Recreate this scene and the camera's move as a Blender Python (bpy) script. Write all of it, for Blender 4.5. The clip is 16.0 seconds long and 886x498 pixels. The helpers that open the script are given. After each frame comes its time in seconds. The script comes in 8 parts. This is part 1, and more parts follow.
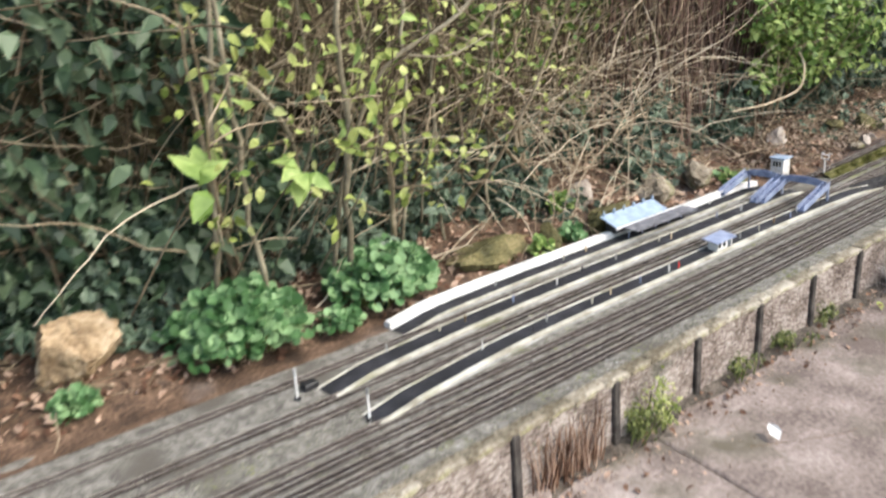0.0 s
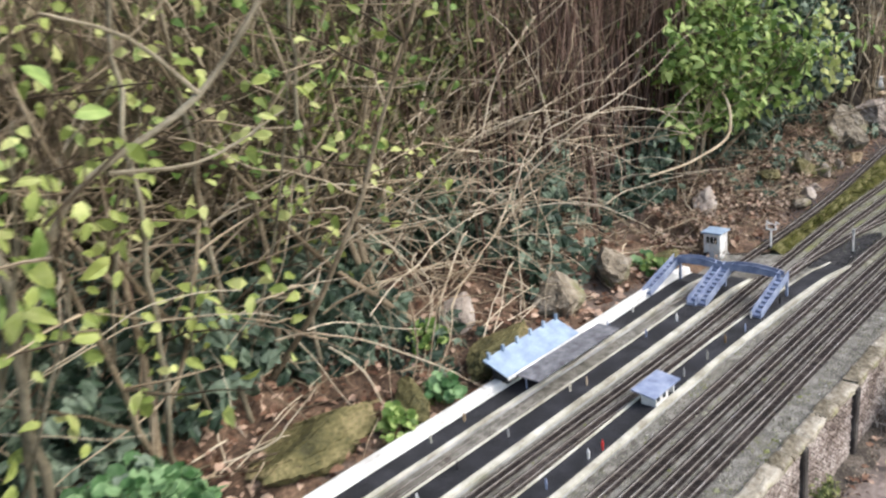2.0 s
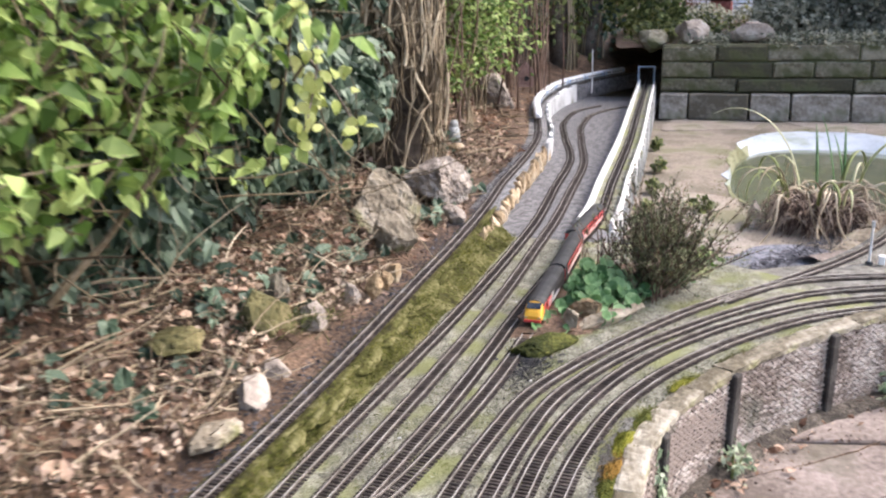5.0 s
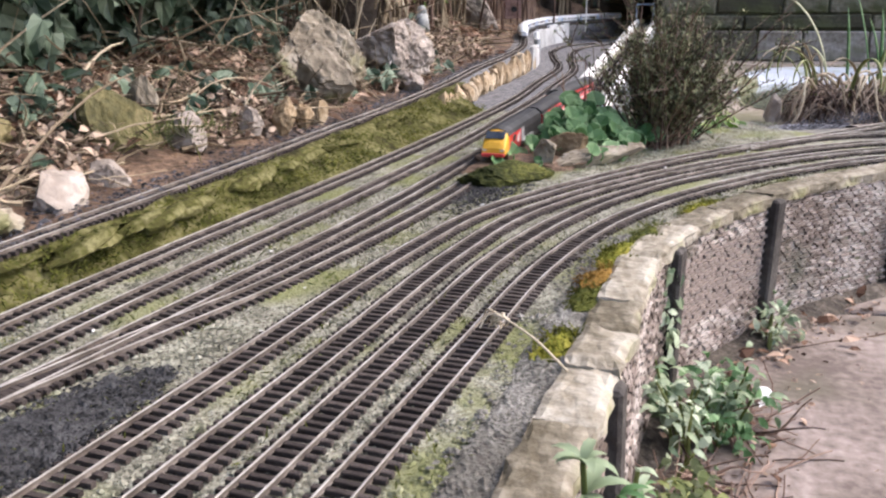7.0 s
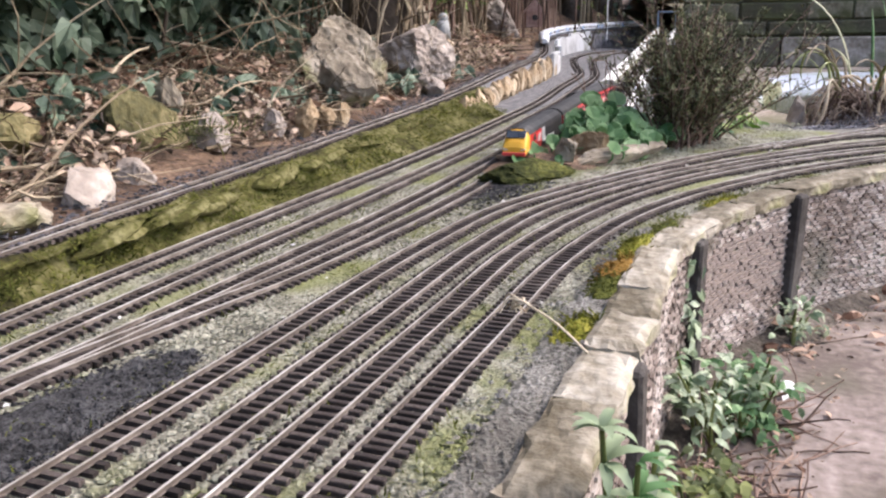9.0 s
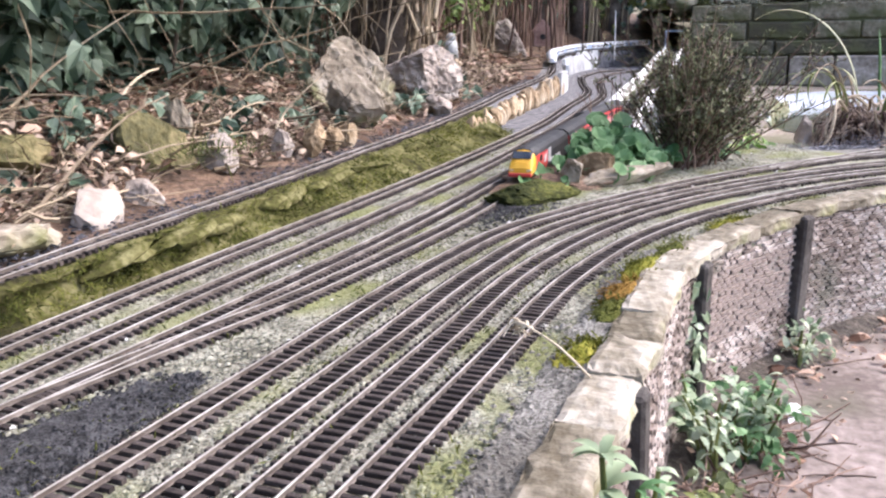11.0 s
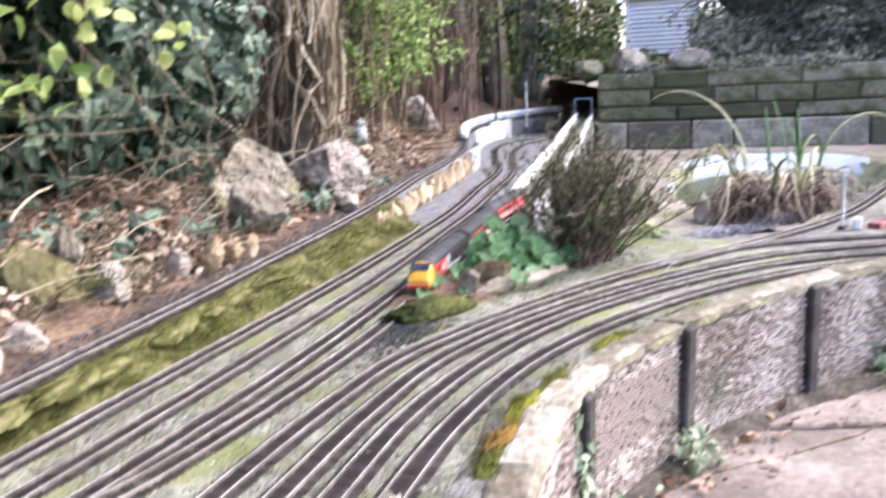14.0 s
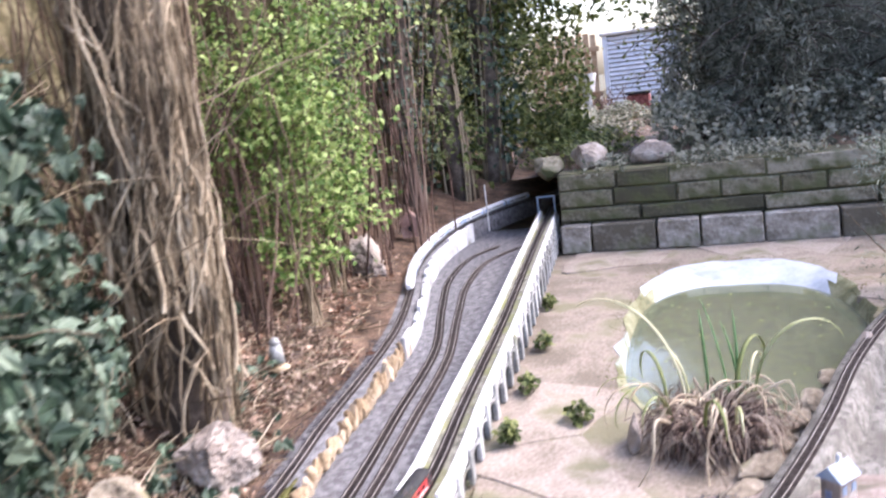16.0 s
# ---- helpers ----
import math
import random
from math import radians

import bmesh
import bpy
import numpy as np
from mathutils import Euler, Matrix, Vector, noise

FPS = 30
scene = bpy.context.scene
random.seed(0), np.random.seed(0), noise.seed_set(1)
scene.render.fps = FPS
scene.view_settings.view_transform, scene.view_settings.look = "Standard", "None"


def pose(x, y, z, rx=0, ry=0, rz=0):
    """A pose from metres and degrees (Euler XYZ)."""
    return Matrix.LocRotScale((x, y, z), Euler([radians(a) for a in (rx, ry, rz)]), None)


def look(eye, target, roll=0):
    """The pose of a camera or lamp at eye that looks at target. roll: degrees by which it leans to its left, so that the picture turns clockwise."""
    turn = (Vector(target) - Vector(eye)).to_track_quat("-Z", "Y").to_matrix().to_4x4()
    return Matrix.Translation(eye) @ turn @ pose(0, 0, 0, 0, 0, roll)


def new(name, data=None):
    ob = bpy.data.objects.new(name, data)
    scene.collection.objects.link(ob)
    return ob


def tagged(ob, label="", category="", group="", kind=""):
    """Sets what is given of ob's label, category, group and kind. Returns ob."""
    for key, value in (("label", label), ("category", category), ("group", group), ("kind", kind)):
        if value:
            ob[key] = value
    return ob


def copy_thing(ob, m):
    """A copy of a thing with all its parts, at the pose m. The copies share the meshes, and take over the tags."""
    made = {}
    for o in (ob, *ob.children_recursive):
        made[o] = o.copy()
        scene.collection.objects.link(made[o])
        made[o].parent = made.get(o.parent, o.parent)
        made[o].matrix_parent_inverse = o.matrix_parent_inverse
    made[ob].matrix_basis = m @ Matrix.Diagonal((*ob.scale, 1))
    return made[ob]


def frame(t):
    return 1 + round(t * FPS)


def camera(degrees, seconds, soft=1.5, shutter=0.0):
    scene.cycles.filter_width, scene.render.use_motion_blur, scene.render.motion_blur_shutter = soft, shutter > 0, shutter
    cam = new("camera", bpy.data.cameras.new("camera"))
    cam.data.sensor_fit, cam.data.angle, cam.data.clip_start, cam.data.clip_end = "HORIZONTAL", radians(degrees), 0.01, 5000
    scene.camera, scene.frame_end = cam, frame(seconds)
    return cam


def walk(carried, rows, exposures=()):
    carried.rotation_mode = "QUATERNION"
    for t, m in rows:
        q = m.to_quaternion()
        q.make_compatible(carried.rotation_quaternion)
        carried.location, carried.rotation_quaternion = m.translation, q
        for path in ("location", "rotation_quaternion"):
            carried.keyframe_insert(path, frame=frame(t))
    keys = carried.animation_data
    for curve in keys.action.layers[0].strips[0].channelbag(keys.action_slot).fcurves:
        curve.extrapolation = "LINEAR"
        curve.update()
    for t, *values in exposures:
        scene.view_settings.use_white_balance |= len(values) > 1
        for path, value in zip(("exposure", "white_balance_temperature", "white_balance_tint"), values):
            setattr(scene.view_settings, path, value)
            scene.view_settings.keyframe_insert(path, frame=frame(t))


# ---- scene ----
cam = camera(55.6, 16.0, soft=2.3, shutter=0.5)
PATH = [
    (0, (-3.384, -1.109, 0.874), (-2.186, 0.354, 0.225), -3.3),
    (0.5, (-3.165, -0.966, 0.862), (-1.931, 0.496, 0.277), -4.9),
    (1, (-2.976, -0.814, 0.854), (-1.65, 0.552, 0.238), -3.8),
    (1.5, (-2.814, -0.679, 0.874), (-1.426, 0.623, 0.26), -3.9),
    (2, (-2.615, -0.59, 0.863), (-1.256, 0.751, 0.266), -6.2),
    (2.5, (-2.386, -0.457, 0.8), (-0.874, 0.669, 0.133), -5.2),
    (3, (-2.041, -0.366, 0.759), (-0.39, 0.542, 0.087), -4.2),
    (3.5, (-1.599, -0.311, 0.732), (0.081, 0.538, 0.06), -5.2),
    (4, (-1.112, -0.257, 0.678), (0.66, 0.348, -0.027), -3.5),
    (4.2, (-1.01, -0.24, 0.69), (0.769, 0.394, 0.046), -3.4),
    (6.3, (-0.323, -0.156, 0.265), (1.493, 0.506, -0.248), -0.2),
    (6.5, (-0.325, -0.158, 0.245), (1.485, 0.502, -0.295), -0.1),
    (7, (-0.327, -0.153, 0.215), (1.473, 0.508, -0.35), -0.6),
    (7.5, (-0.327, -0.161, 0.21), (1.477, 0.515, -0.325), -0.6),
    (8, (-0.33, -0.16, 0.205), (1.478, 0.513, -0.325), -0.7),
    (8.5, (-0.332, -0.159, 0.198), (1.459, 0.532, -0.364), -1.4),
    (9, (-0.335, -0.157, 0.2), (1.455, 0.556, -0.338), -1.2),
    (11.5, (-0.337, -0.162, 0.205), (1.457, 0.572, -0.286), -1.2),
    (12, (-0.338, -0.163, 0.205), (1.459, 0.571, -0.278), -1.1),
    (12.5, (-0.337, -0.164, 0.205), (1.461, 0.569, -0.276), -1.0),
    (13, (-0.334, -0.168, 0.21), (1.467, 0.555, -0.272), -1.3),
    (13.5, (-0.324, -0.182, 0.235), (1.498, 0.496, -0.237), -1.6),
    (14, (-0.313, -0.2, 0.281), (1.562, 0.385, -0.094), -2.7),
    (14.5, (-0.293, -0.209, 0.353), (1.643, 0.223, 0.088), -2.1),
    (15, (-0.296, -0.197, 0.483), (1.607, 0.369, 0.245), -2.5),
    (15.5, (-0.202, -0.253, 0.667), (1.69, 0.3, 0.331), -5.5),
    (16, (0.013, -0.411, 0.802), (1.882, 0.201, 0.439), -7.2),
]
walk(cam, [(t, look(eye, target, roll)) for t, eye, target, roll in PATH],
     exposures=[(0, 0.8, 6400, 5), (1.5, 0.55, 6200, 6), (3, 0.72, 6250, 9), (3.5, 0.88, 6250, 11), (4, 1.28, 6400, 11), (6.5, 0.88, 6350, 13), (9, 0.92, 6350, 14), (11.5, 1.34, 6050, 16), (13, 1.47, 6050, 16), (14, 1.6, 5950, 15), (14.5, 1.57, 5950, 17), (15, 0.87, 5950, 23), (15.5, 1.37, 5950, 23), (16, 1.52, 6000, 20)])

# ---- world, sun, exposure ----
world = bpy.data.worlds.new("world")
scene.world = world
world.use_nodes = True
wn = world.node_tree.nodes
sky = wn.new("ShaderNodeTexSky")
sky.sky_type = "NISHITA"
sky.sun_disc = False
sky.sun_elevation, sky.sun_rotation = radians(48), radians(150)
sky.air_density, sky.dust_density = 1.0, 4.0
wn["Background"].inputs["Strength"].default_value = 0.26
world.node_tree.links.new(sky.outputs[0], wn["Background"].inputs["Color"])
sun = new("sun", bpy.data.lights.new("sun", "SUN"))
sun.data.energy, sun.data.angle, sun.data.color = 1.1, radians(25), (1.0, 0.96, 0.9)
SUN_DIR = Vector((math.cos(radians(48)) * math.sin(radians(150)), math.cos(radians(48)) * math.cos(radians(150)), math.sin(radians(48))))
sun.matrix_world = look(SUN_DIR * 20, (0, 0, 0))

rng = np.random.default_rng(7)


# ---- materials ----
def material(name, ramp, scale=8.0, rough=0.8, metal=0.0, bump=0.3, bump_scale=60.0, detail=6.0, fine=0.35, island=0.0, obj=0.0, spec=0.3, stain=None, stain_scale=2.0, stain_at=0.55, translucent=0.0):
    """Two scales of noise over a colour ramp, with relief; optional stains, variation by piece."""
    m = bpy.data.materials.new(name)
    m.use_nodes = True
    nt = m.node_tree
    N, L = nt.nodes, nt.links
    b = N["Principled BSDF"]
    b.inputs["Roughness"].default_value, b.inputs["Metallic"].default_value = rough, metal
    b.inputs["Specular IOR Level"].default_value = spec
    co = N.new("ShaderNodeTexCoord")
    n1 = N.new("ShaderNodeTexNoise")
    n1.inputs["Scale"].default_value, n1.inputs["Detail"].default_value = scale, detail
    n2 = N.new("ShaderNodeTexNoise")
    n2.inputs["Scale"].default_value, n2.inputs["Detail"].default_value = bump_scale, 5.0
    src = co.outputs["Object"]
    L.new(src, n1.inputs["Vector"]), L.new(src, n2.inputs["Vector"])
    mix = N.new("ShaderNodeMath")
    mix.operation = "MULTIPLY_ADD"
    mix.inputs[1].default_value = fine
    sub = N.new("ShaderNodeMath")
    sub.operation = "SUBTRACT"
    sub.inputs[1].default_value = 0.5
    L.new(n2.outputs["Fac"], sub.inputs[0]), L.new(sub.outputs[0], mix.inputs[0]), L.new(n1.outputs["Fac"], mix.inputs[2])
    last = mix.outputs[0]
    for amount, kind in ((island, "island"), (obj, "obj")):
        if amount:
            if kind == "island":
                g = N.new("ShaderNodeNewGeometry")
                out = g.outputs["Random Per Island"]
            else:
                g = N.new("ShaderNodeObjectInfo")
                out = g.outputs["Random"]
            s2 = N.new("ShaderNodeMath")
            s2.operation = "SUBTRACT"
            s2.inputs[1].default_value = 0.5
            ad = N.new("ShaderNodeMath")
            ad.operation = "MULTIPLY_ADD"
            ad.inputs[1].default_value = amount
            L.new(out, s2.inputs[0]), L.new(s2.outputs[0], ad.inputs[0]), L.new(last, ad.inputs[2])
            last = ad.outputs[0]
    cr = N.new("ShaderNodeValToRGB")
    while len(cr.color_ramp.elements) < len(ramp):
        cr.color_ramp.elements.new(0.5)
    for e, (p, c) in zip(cr.color_ramp.elements, ramp):
        e.position, e.color = p, (*c, 1)
    L.new(last, cr.inputs["Fac"])
    col = cr.outputs["Color"]
    if stain:
        n3 = N.new("ShaderNodeTexNoise")
        n3.inputs["Scale"].default_value, n3.inputs["Detail"].default_value = stain_scale, 8.0
        L.new(src, n3.inputs["Vector"])
        r3 = N.new("ShaderNodeValToRGB")
        r3.color_ramp.elements[0].position, r3.color_ramp.elements[1].position = stain_at, stain_at + 0.12
        L.new(n3.outputs["Fac"], r3.inputs["Fac"])
        mx = N.new("ShaderNodeMix")
        mx.data_type = "RGBA"
        mx.inputs["B"].default_value = (*stain, 1)
        for i in mx.inputs:
            if i.name == "B" and i.type == "RGBA":
                i.default_value = (*stain, 1)
        L.new(r3.outputs["Color"], mx.inputs[0])
        L.new(col, [i for i in mx.inputs if i.name == "A" and i.type == "RGBA"][0])
        col = [o for o in mx.outputs if o.type == "RGBA"][0]
    L.new(col, b.inputs["Base Color"])
    if bump:
        bp = N.new("ShaderNodeBump")
        bp.inputs["Strength"].default_value, bp.inputs["Distance"].default_value = bump, 0.004
        L.new(n2.outputs["Fac"], bp.inputs["Height"]), L.new(bp.outputs[0], b.inputs["Normal"])
    if translucent:
        tr = N.new("ShaderNodeBsdfTranslucent")
        L.new(col, tr.inputs["Color"])
        ms = N.new("ShaderNodeMixShader")
        ms.inputs["Fac"].default_value = translucent
        L.new(b.outputs[0], ms.inputs[1]), L.new(tr.outputs[0], ms.inputs[2])
        L.new(ms.outputs[0], N["Material Output"].inputs["Surface"])
    return m


def tones(dark, mid, light, a=0.3, b=0.5, c=0.72):
    return [(a, dark), (b, mid), (c, light)]


M_ballast = material("ballast", tones((0.085, 0.08, 0.06), (0.2, 0.19, 0.145), (0.36, 0.35, 0.28)), scale=40, bump_scale=330, bump=0.9, fine=1.1, stain=(0.19, 0.195, 0.09), stain_scale=9, stain_at=0.49)
M_ballast_brown = material("ballast_brown", tones((0.075, 0.068, 0.058), (0.16, 0.15, 0.13), (0.29, 0.275, 0.245)), scale=40, bump_scale=330, bump=0.9, fine=1.1, stain=(0.1, 0.09, 0.075), stain_scale=5, stain_at=0.55)
M_slate_dark = material("slate_dark", tones((0.02, 0.0195, 0.0195), (0.04, 0.039, 0.04), (0.075, 0.073, 0.074)), spec=0.05, rough=1.0, scale=60, bump_scale=400, bump=0.8, fine=0.9, island=0.5)
M_ballast_grey = material("ballast_grey", tones((0.06, 0.058, 0.06), (0.13, 0.125, 0.13), (0.24, 0.235, 0.24)), scale=40, bump_scale=330, bump=0.9, fine=1.1)
M_stone_chip = material("stone_chip", tones((0.085, 0.082, 0.058), (0.19, 0.185, 0.135), (0.34, 0.33, 0.26)), scale=12, bump_scale=300, island=0.6, stain=(0.17, 0.18, 0.07), stain_scale=9, stain_at=0.5)
M_slate = material("slate_chip", tones((0.018, 0.018, 0.02), (0.04, 0.04, 0.046), (0.1, 0.097, 0.11)), spec=0.1, scale=40, bump_scale=300, island=0.6, bump=0.4)
M_sleeper = material("sleeper", tones((0.022, 0.016, 0.014), (0.042, 0.032, 0.028), (0.085, 0.068, 0.06)), scale=60, bump_scale=400, obj=0.3, island=0.3)
M_rail = material("rail", tones((0.05, 0.038, 0.03), (0.1, 0.08, 0.065), (0.2, 0.17, 0.145)), scale=30, rough=0.75, metal=0.0, bump=0.1)
M_railhead = material("rail_head", tones((0.2, 0.18, 0.16), (0.34, 0.315, 0.29), (0.5, 0.48, 0.46)), scale=12, rough=0.45, metal=0.3, bump=0.1)
M_moss = material("moss", tones((0.03, 0.036, 0.008), (0.085, 0.092, 0.02), (0.18, 0.18, 0.045)), scale=18, bump_scale=260, bump=1.0, fine=0.8, rough=0.95, spec=0.1)
M_moss_bright = material("moss_bright", tones((0.07, 0.075, 0.012), (0.16, 0.16, 0.022), (0.27, 0.24, 0.05)), scale=20, bump_scale=260, bump=1.0, fine=0.8, rough=0.95, spec=0.1, island=0.3)
M_moss_orange = material("moss_orange", tones((0.09, 0.06, 0.015), (0.2, 0.11, 0.025), (0.31, 0.19, 0.05)), scale=20, bump_scale=260, bump=1.0, fine=0.8, rough=0.95, spec=0.1)
M_ledge = material("ledge", tones((0.026, 0.024, 0.01), (0.07, 0.068, 0.02), (0.17, 0.155, 0.075)), scale=22, bump_scale=120, bump=1.0, fine=0.7, rough=0.95, spec=0.1)
M_soil = material("soil", tones((0.035, 0.022, 0.014), (0.09, 0.055, 0.035), (0.2, 0.13, 0.085)), scale=14, bump_scale=120, bump=1.0, fine=0.8, stain=(0.14, 0.12, 0.11), stain_scale=3, stain_at=0.6)
M_paving = material("paving", tones((0.11, 0.085, 0.072), (0.215, 0.173, 0.152), (0.34, 0.287, 0.258)), scale=6, bump_scale=90, bump=0.45, fine=0.6, obj=0.22, stain=(0.1, 0.087, 0.062), stain_scale=4.5, stain_at=0.52)
M_joint = material("joint", tones((0.06, 0.05, 0.035), (0.12, 0.1, 0.06), (0.17, 0.17, 0.07)), scale=20, bump_scale=150, bump=0.8)
M_brick = material("brick", tones((0.1, 0.075, 0.062), (0.235, 0.19, 0.165), (0.43, 0.38, 0.345)), scale=9, bump_scale=130, bump=0.5, fine=0.5, island=0.32, stain=(0.085, 0.08, 0.06), stain_scale=6, stain_at=0.62)
M_mortar = material("mortar", tones((0.11, 0.095, 0.08), (0.24, 0.21, 0.18), (0.4, 0.365, 0.325)), scale=14, bump_scale=150, bump=0.7, stain=(0.1, 0.11, 0.05), stain_scale=5, stain_at=0.6)
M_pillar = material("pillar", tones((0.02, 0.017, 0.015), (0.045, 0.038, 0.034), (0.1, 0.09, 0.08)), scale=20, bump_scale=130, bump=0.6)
M_coping = material("coping", tones((0.095, 0.078, 0.05), (0.215, 0.185, 0.138), (0.38, 0.345, 0.285)), scale=16, bump_scale=120, bump=0.8, fine=0.5, obj=0.3, stain=(0.2, 0.2, 0.06), stain_scale=8, stain_at=0.56)
M_white = material("white_paint", tones((0.42, 0.41, 0.39), (0.62, 0.61, 0.59), (0.76, 0.75, 0.74)), scale=12, bump_scale=120, bump=0.2, stain=(0.4, 0.38, 0.32), stain_scale=5, stain_at=0.68)
M_edge = material("platform_edge", tones((0.24, 0.22, 0.17), (0.44, 0.42, 0.35), (0.62, 0.6, 0.54)), scale=16, bump_scale=140, bump=0.4, stain=(0.25, 0.24, 0.15), stain_scale=6, stain_at=0.58)
M_tarmac = material("tarmac", tones((0.008, 0.008, 0.01), (0.016, 0.016, 0.02), (0.035, 0.035, 0.042)), scale=20, bump_scale=300, bump=0.5)
M_concrete = material("concrete", tones((0.17, 0.17, 0.16), (0.34, 0.34, 0.33), (0.54, 0.54, 0.53)), scale=9, bump_scale=100, bump=0.5, stain=(0.16, 0.16, 0.09), stain_scale=5, stain_at=0.58)
M_rock = material("rock", tones((0.095, 0.075, 0.052), (0.21, 0.175, 0.13), (0.38, 0.335, 0.275)), scale=10, bump_scale=70, bump=1.0, fine=0.5, stain=(0.13, 0.13, 0.045), stain_scale=7, stain_at=0.55)
M_rock_pale = material("rock_pale", tones((0.15, 0.12, 0.1), (0.29, 0.245, 0.21), (0.48, 0.43, 0.385)), scale=9, bump_scale=60, bump=1.0, fine=0.4, stain=(0.2, 0.15, 0.11), stain_scale=6, stain_at=0.6)
M_rock_tan = material("rock_tan", tones((0.15, 0.1, 0.055), (0.33, 0.24, 0.145), (0.48, 0.39, 0.28)), scale=14, bump_scale=90, bump=0.9, fine=0.5, obj=0.4)
M_rock_moss = material("rock_moss", tones((0.035, 0.033, 0.012), (0.09, 0.08, 0.03), (0.22, 0.18, 0.09)), scale=12, bump_scale=120, bump=1.0, fine=0.5)
M_wallstone = material("wall_stone", tones((0.06, 0.055, 0.034), (0.135, 0.12, 0.082), (0.26, 0.235, 0.18)), scale=7, bump_scale=60, bump=1.0, fine=0.6, obj=0.55, stain=(0.075, 0.08, 0.035), stain_scale=7, stain_at=0.46)
M_wallstone_pale = material("wall_stone_pale", tones((0.1, 0.088, 0.066), (0.21, 0.185, 0.155), (0.38, 0.35, 0.31)), scale=7, bump_scale=60, bump=0.8, fine=0.5, obj=0.5, stain=(0.1, 0.105, 0.05), stain_scale=5, stain_at=0.55)
M_liner = material("pond_liner", tones((0.27, 0.31, 0.36), (0.39, 0.43, 0.49), (0.5, 0.54, 0.6)), scale=6, bump_scale=60, bump=0.2, rough=0.5, stain=(0.2, 0.22, 0.1), stain_scale=4, stain_at=0.58)
M_pondbed = material("pond_bed", tones((0.05, 0.058, 0.03), (0.13, 0.14, 0.075), (0.28, 0.3, 0.2)), scale=5, bump_scale=60, bump=0.5)
M_ivy = material("ivy_leaf", tones((0.02, 0.038, 0.022), (0.052, 0.085, 0.05), (0.15, 0.195, 0.135)), scale=30, rough=0.5, bump=0.0, island=0.9, spec=0.35, translucent=0.12)
M_laurel = material("laurel_leaf", tones((0.012, 0.026, 0.012), (0.034, 0.062, 0.03), (0.1, 0.14, 0.08)), scale=9, rough=0.45, bump=0.0, island=0.8, translucent=0.15)
M_leaf_green = material("green_leaf", tones((0.075, 0.135, 0.025), (0.17, 0.26, 0.06), (0.36, 0.45, 0.15)), scale=9, rough=0.5, bump=0.0, island=0.8, translucent=0.3)
M_leaf_yellow = material("yellow_leaf", tones((0.17, 0.22, 0.05), (0.33, 0.38, 0.1), (0.52, 0.54, 0.22)), scale=9, rough=0.5, bump=0.0, island=0.8, translucent=0.35)
M_leaf_olive = material("olive_leaf", tones((0.045, 0.06, 0.015), (0.1, 0.125, 0.035), (0.22, 0.24, 0.08)), scale=9, rough=0.55, bump=0.0, island=0.8, translucent=0.3)
M_leaf_mint = material("mint_leaf", tones((0.04, 0.1, 0.03), (0.095, 0.19, 0.07), (0.22, 0.34, 0.16)), scale=9, rough=0.55, bump=0.0, island=0.7, translucent=0.25)
M_leaf_dead = material("dead_leaf", tones((0.1, 0.05, 0.03), (0.24, 0.14, 0.09), (0.45, 0.32, 0.24)), scale=9, rough=0.8, bump=0.0, island=0.9, translucent=0.15)
M_twig = material("twig", tones((0.058, 0.041, 0.024), (0.145, 0.108, 0.066), (0.35, 0.28, 0.19)), scale=6, bump_scale=120, bump=0.4, island=0.7)
M_twig_pale = material("pale_twig", tones((0.2, 0.15, 0.1), (0.36, 0.29, 0.2), (0.56, 0.48, 0.36)), scale=8, bump_scale=120, bump=0.4, island=0.5)
M_stem_red = material("red_stem", tones((0.05, 0.028, 0.02), (0.12, 0.07, 0.05), (0.25, 0.17, 0.13)), scale=6, bump_scale=120, bump=0.4, island=0.7)
M_bark = material("bark", tones((0.03, 0.022, 0.016), (0.085, 0.065, 0.05), (0.2, 0.16, 0.13)), scale=9, bump_scale=60, bump=1.0)
# brown of dead stems with the shade inside the hedge mixed in
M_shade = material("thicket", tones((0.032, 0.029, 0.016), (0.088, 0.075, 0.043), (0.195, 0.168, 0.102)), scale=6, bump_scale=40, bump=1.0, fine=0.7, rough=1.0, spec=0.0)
# next two evergreen tones lifted to pale grey-green, imitating haze over dark foliage
M_conifer_hazed = material("conifer", tones((0.1, 0.11, 0.08), (0.24, 0.245, 0.19), (0.4, 0.4, 0.33)), scale=8, rough=0.8, bump=0.0, island=0.7, translucent=0.55)
M_far_hazed = material("far_evergreen_hazed", tones((0.1, 0.1, 0.08), (0.24, 0.24, 0.195), (0.4, 0.39, 0.33)), scale=6, bump_scale=40, bump=1.0, fine=0.7, rough=1.0, spec=0.0)
M_terrace = material("terrace", tones((0.14, 0.115, 0.085), (0.26, 0.215, 0.175), (0.38, 0.33, 0.29)), scale=5, bump_scale=90, bump=0.5, fine=0.6, obj=0.2, stain=(0.165, 0.15, 0.092), stain_scale=5, stain_at=0.52)
M_algae = material("algae_rim", tones((0.07, 0.075, 0.035), (0.17, 0.165, 0.085), (0.3, 0.3, 0.2)), scale=14, bump_scale=90, bump=0.6, rough=0.6)
M_dirt = material("wall_foot_dirt", tones((0.022, 0.017, 0.013), (0.055, 0.044, 0.034), (0.13, 0.108, 0.088)), scale=22, bump_scale=150, bump=1.0, fine=0.9)
M_branch = material("bare_bark", tones((0.1, 0.085, 0.055), (0.2, 0.17, 0.115), (0.34, 0.3, 0.215)), scale=9, bump_scale=90, bump=0.6)
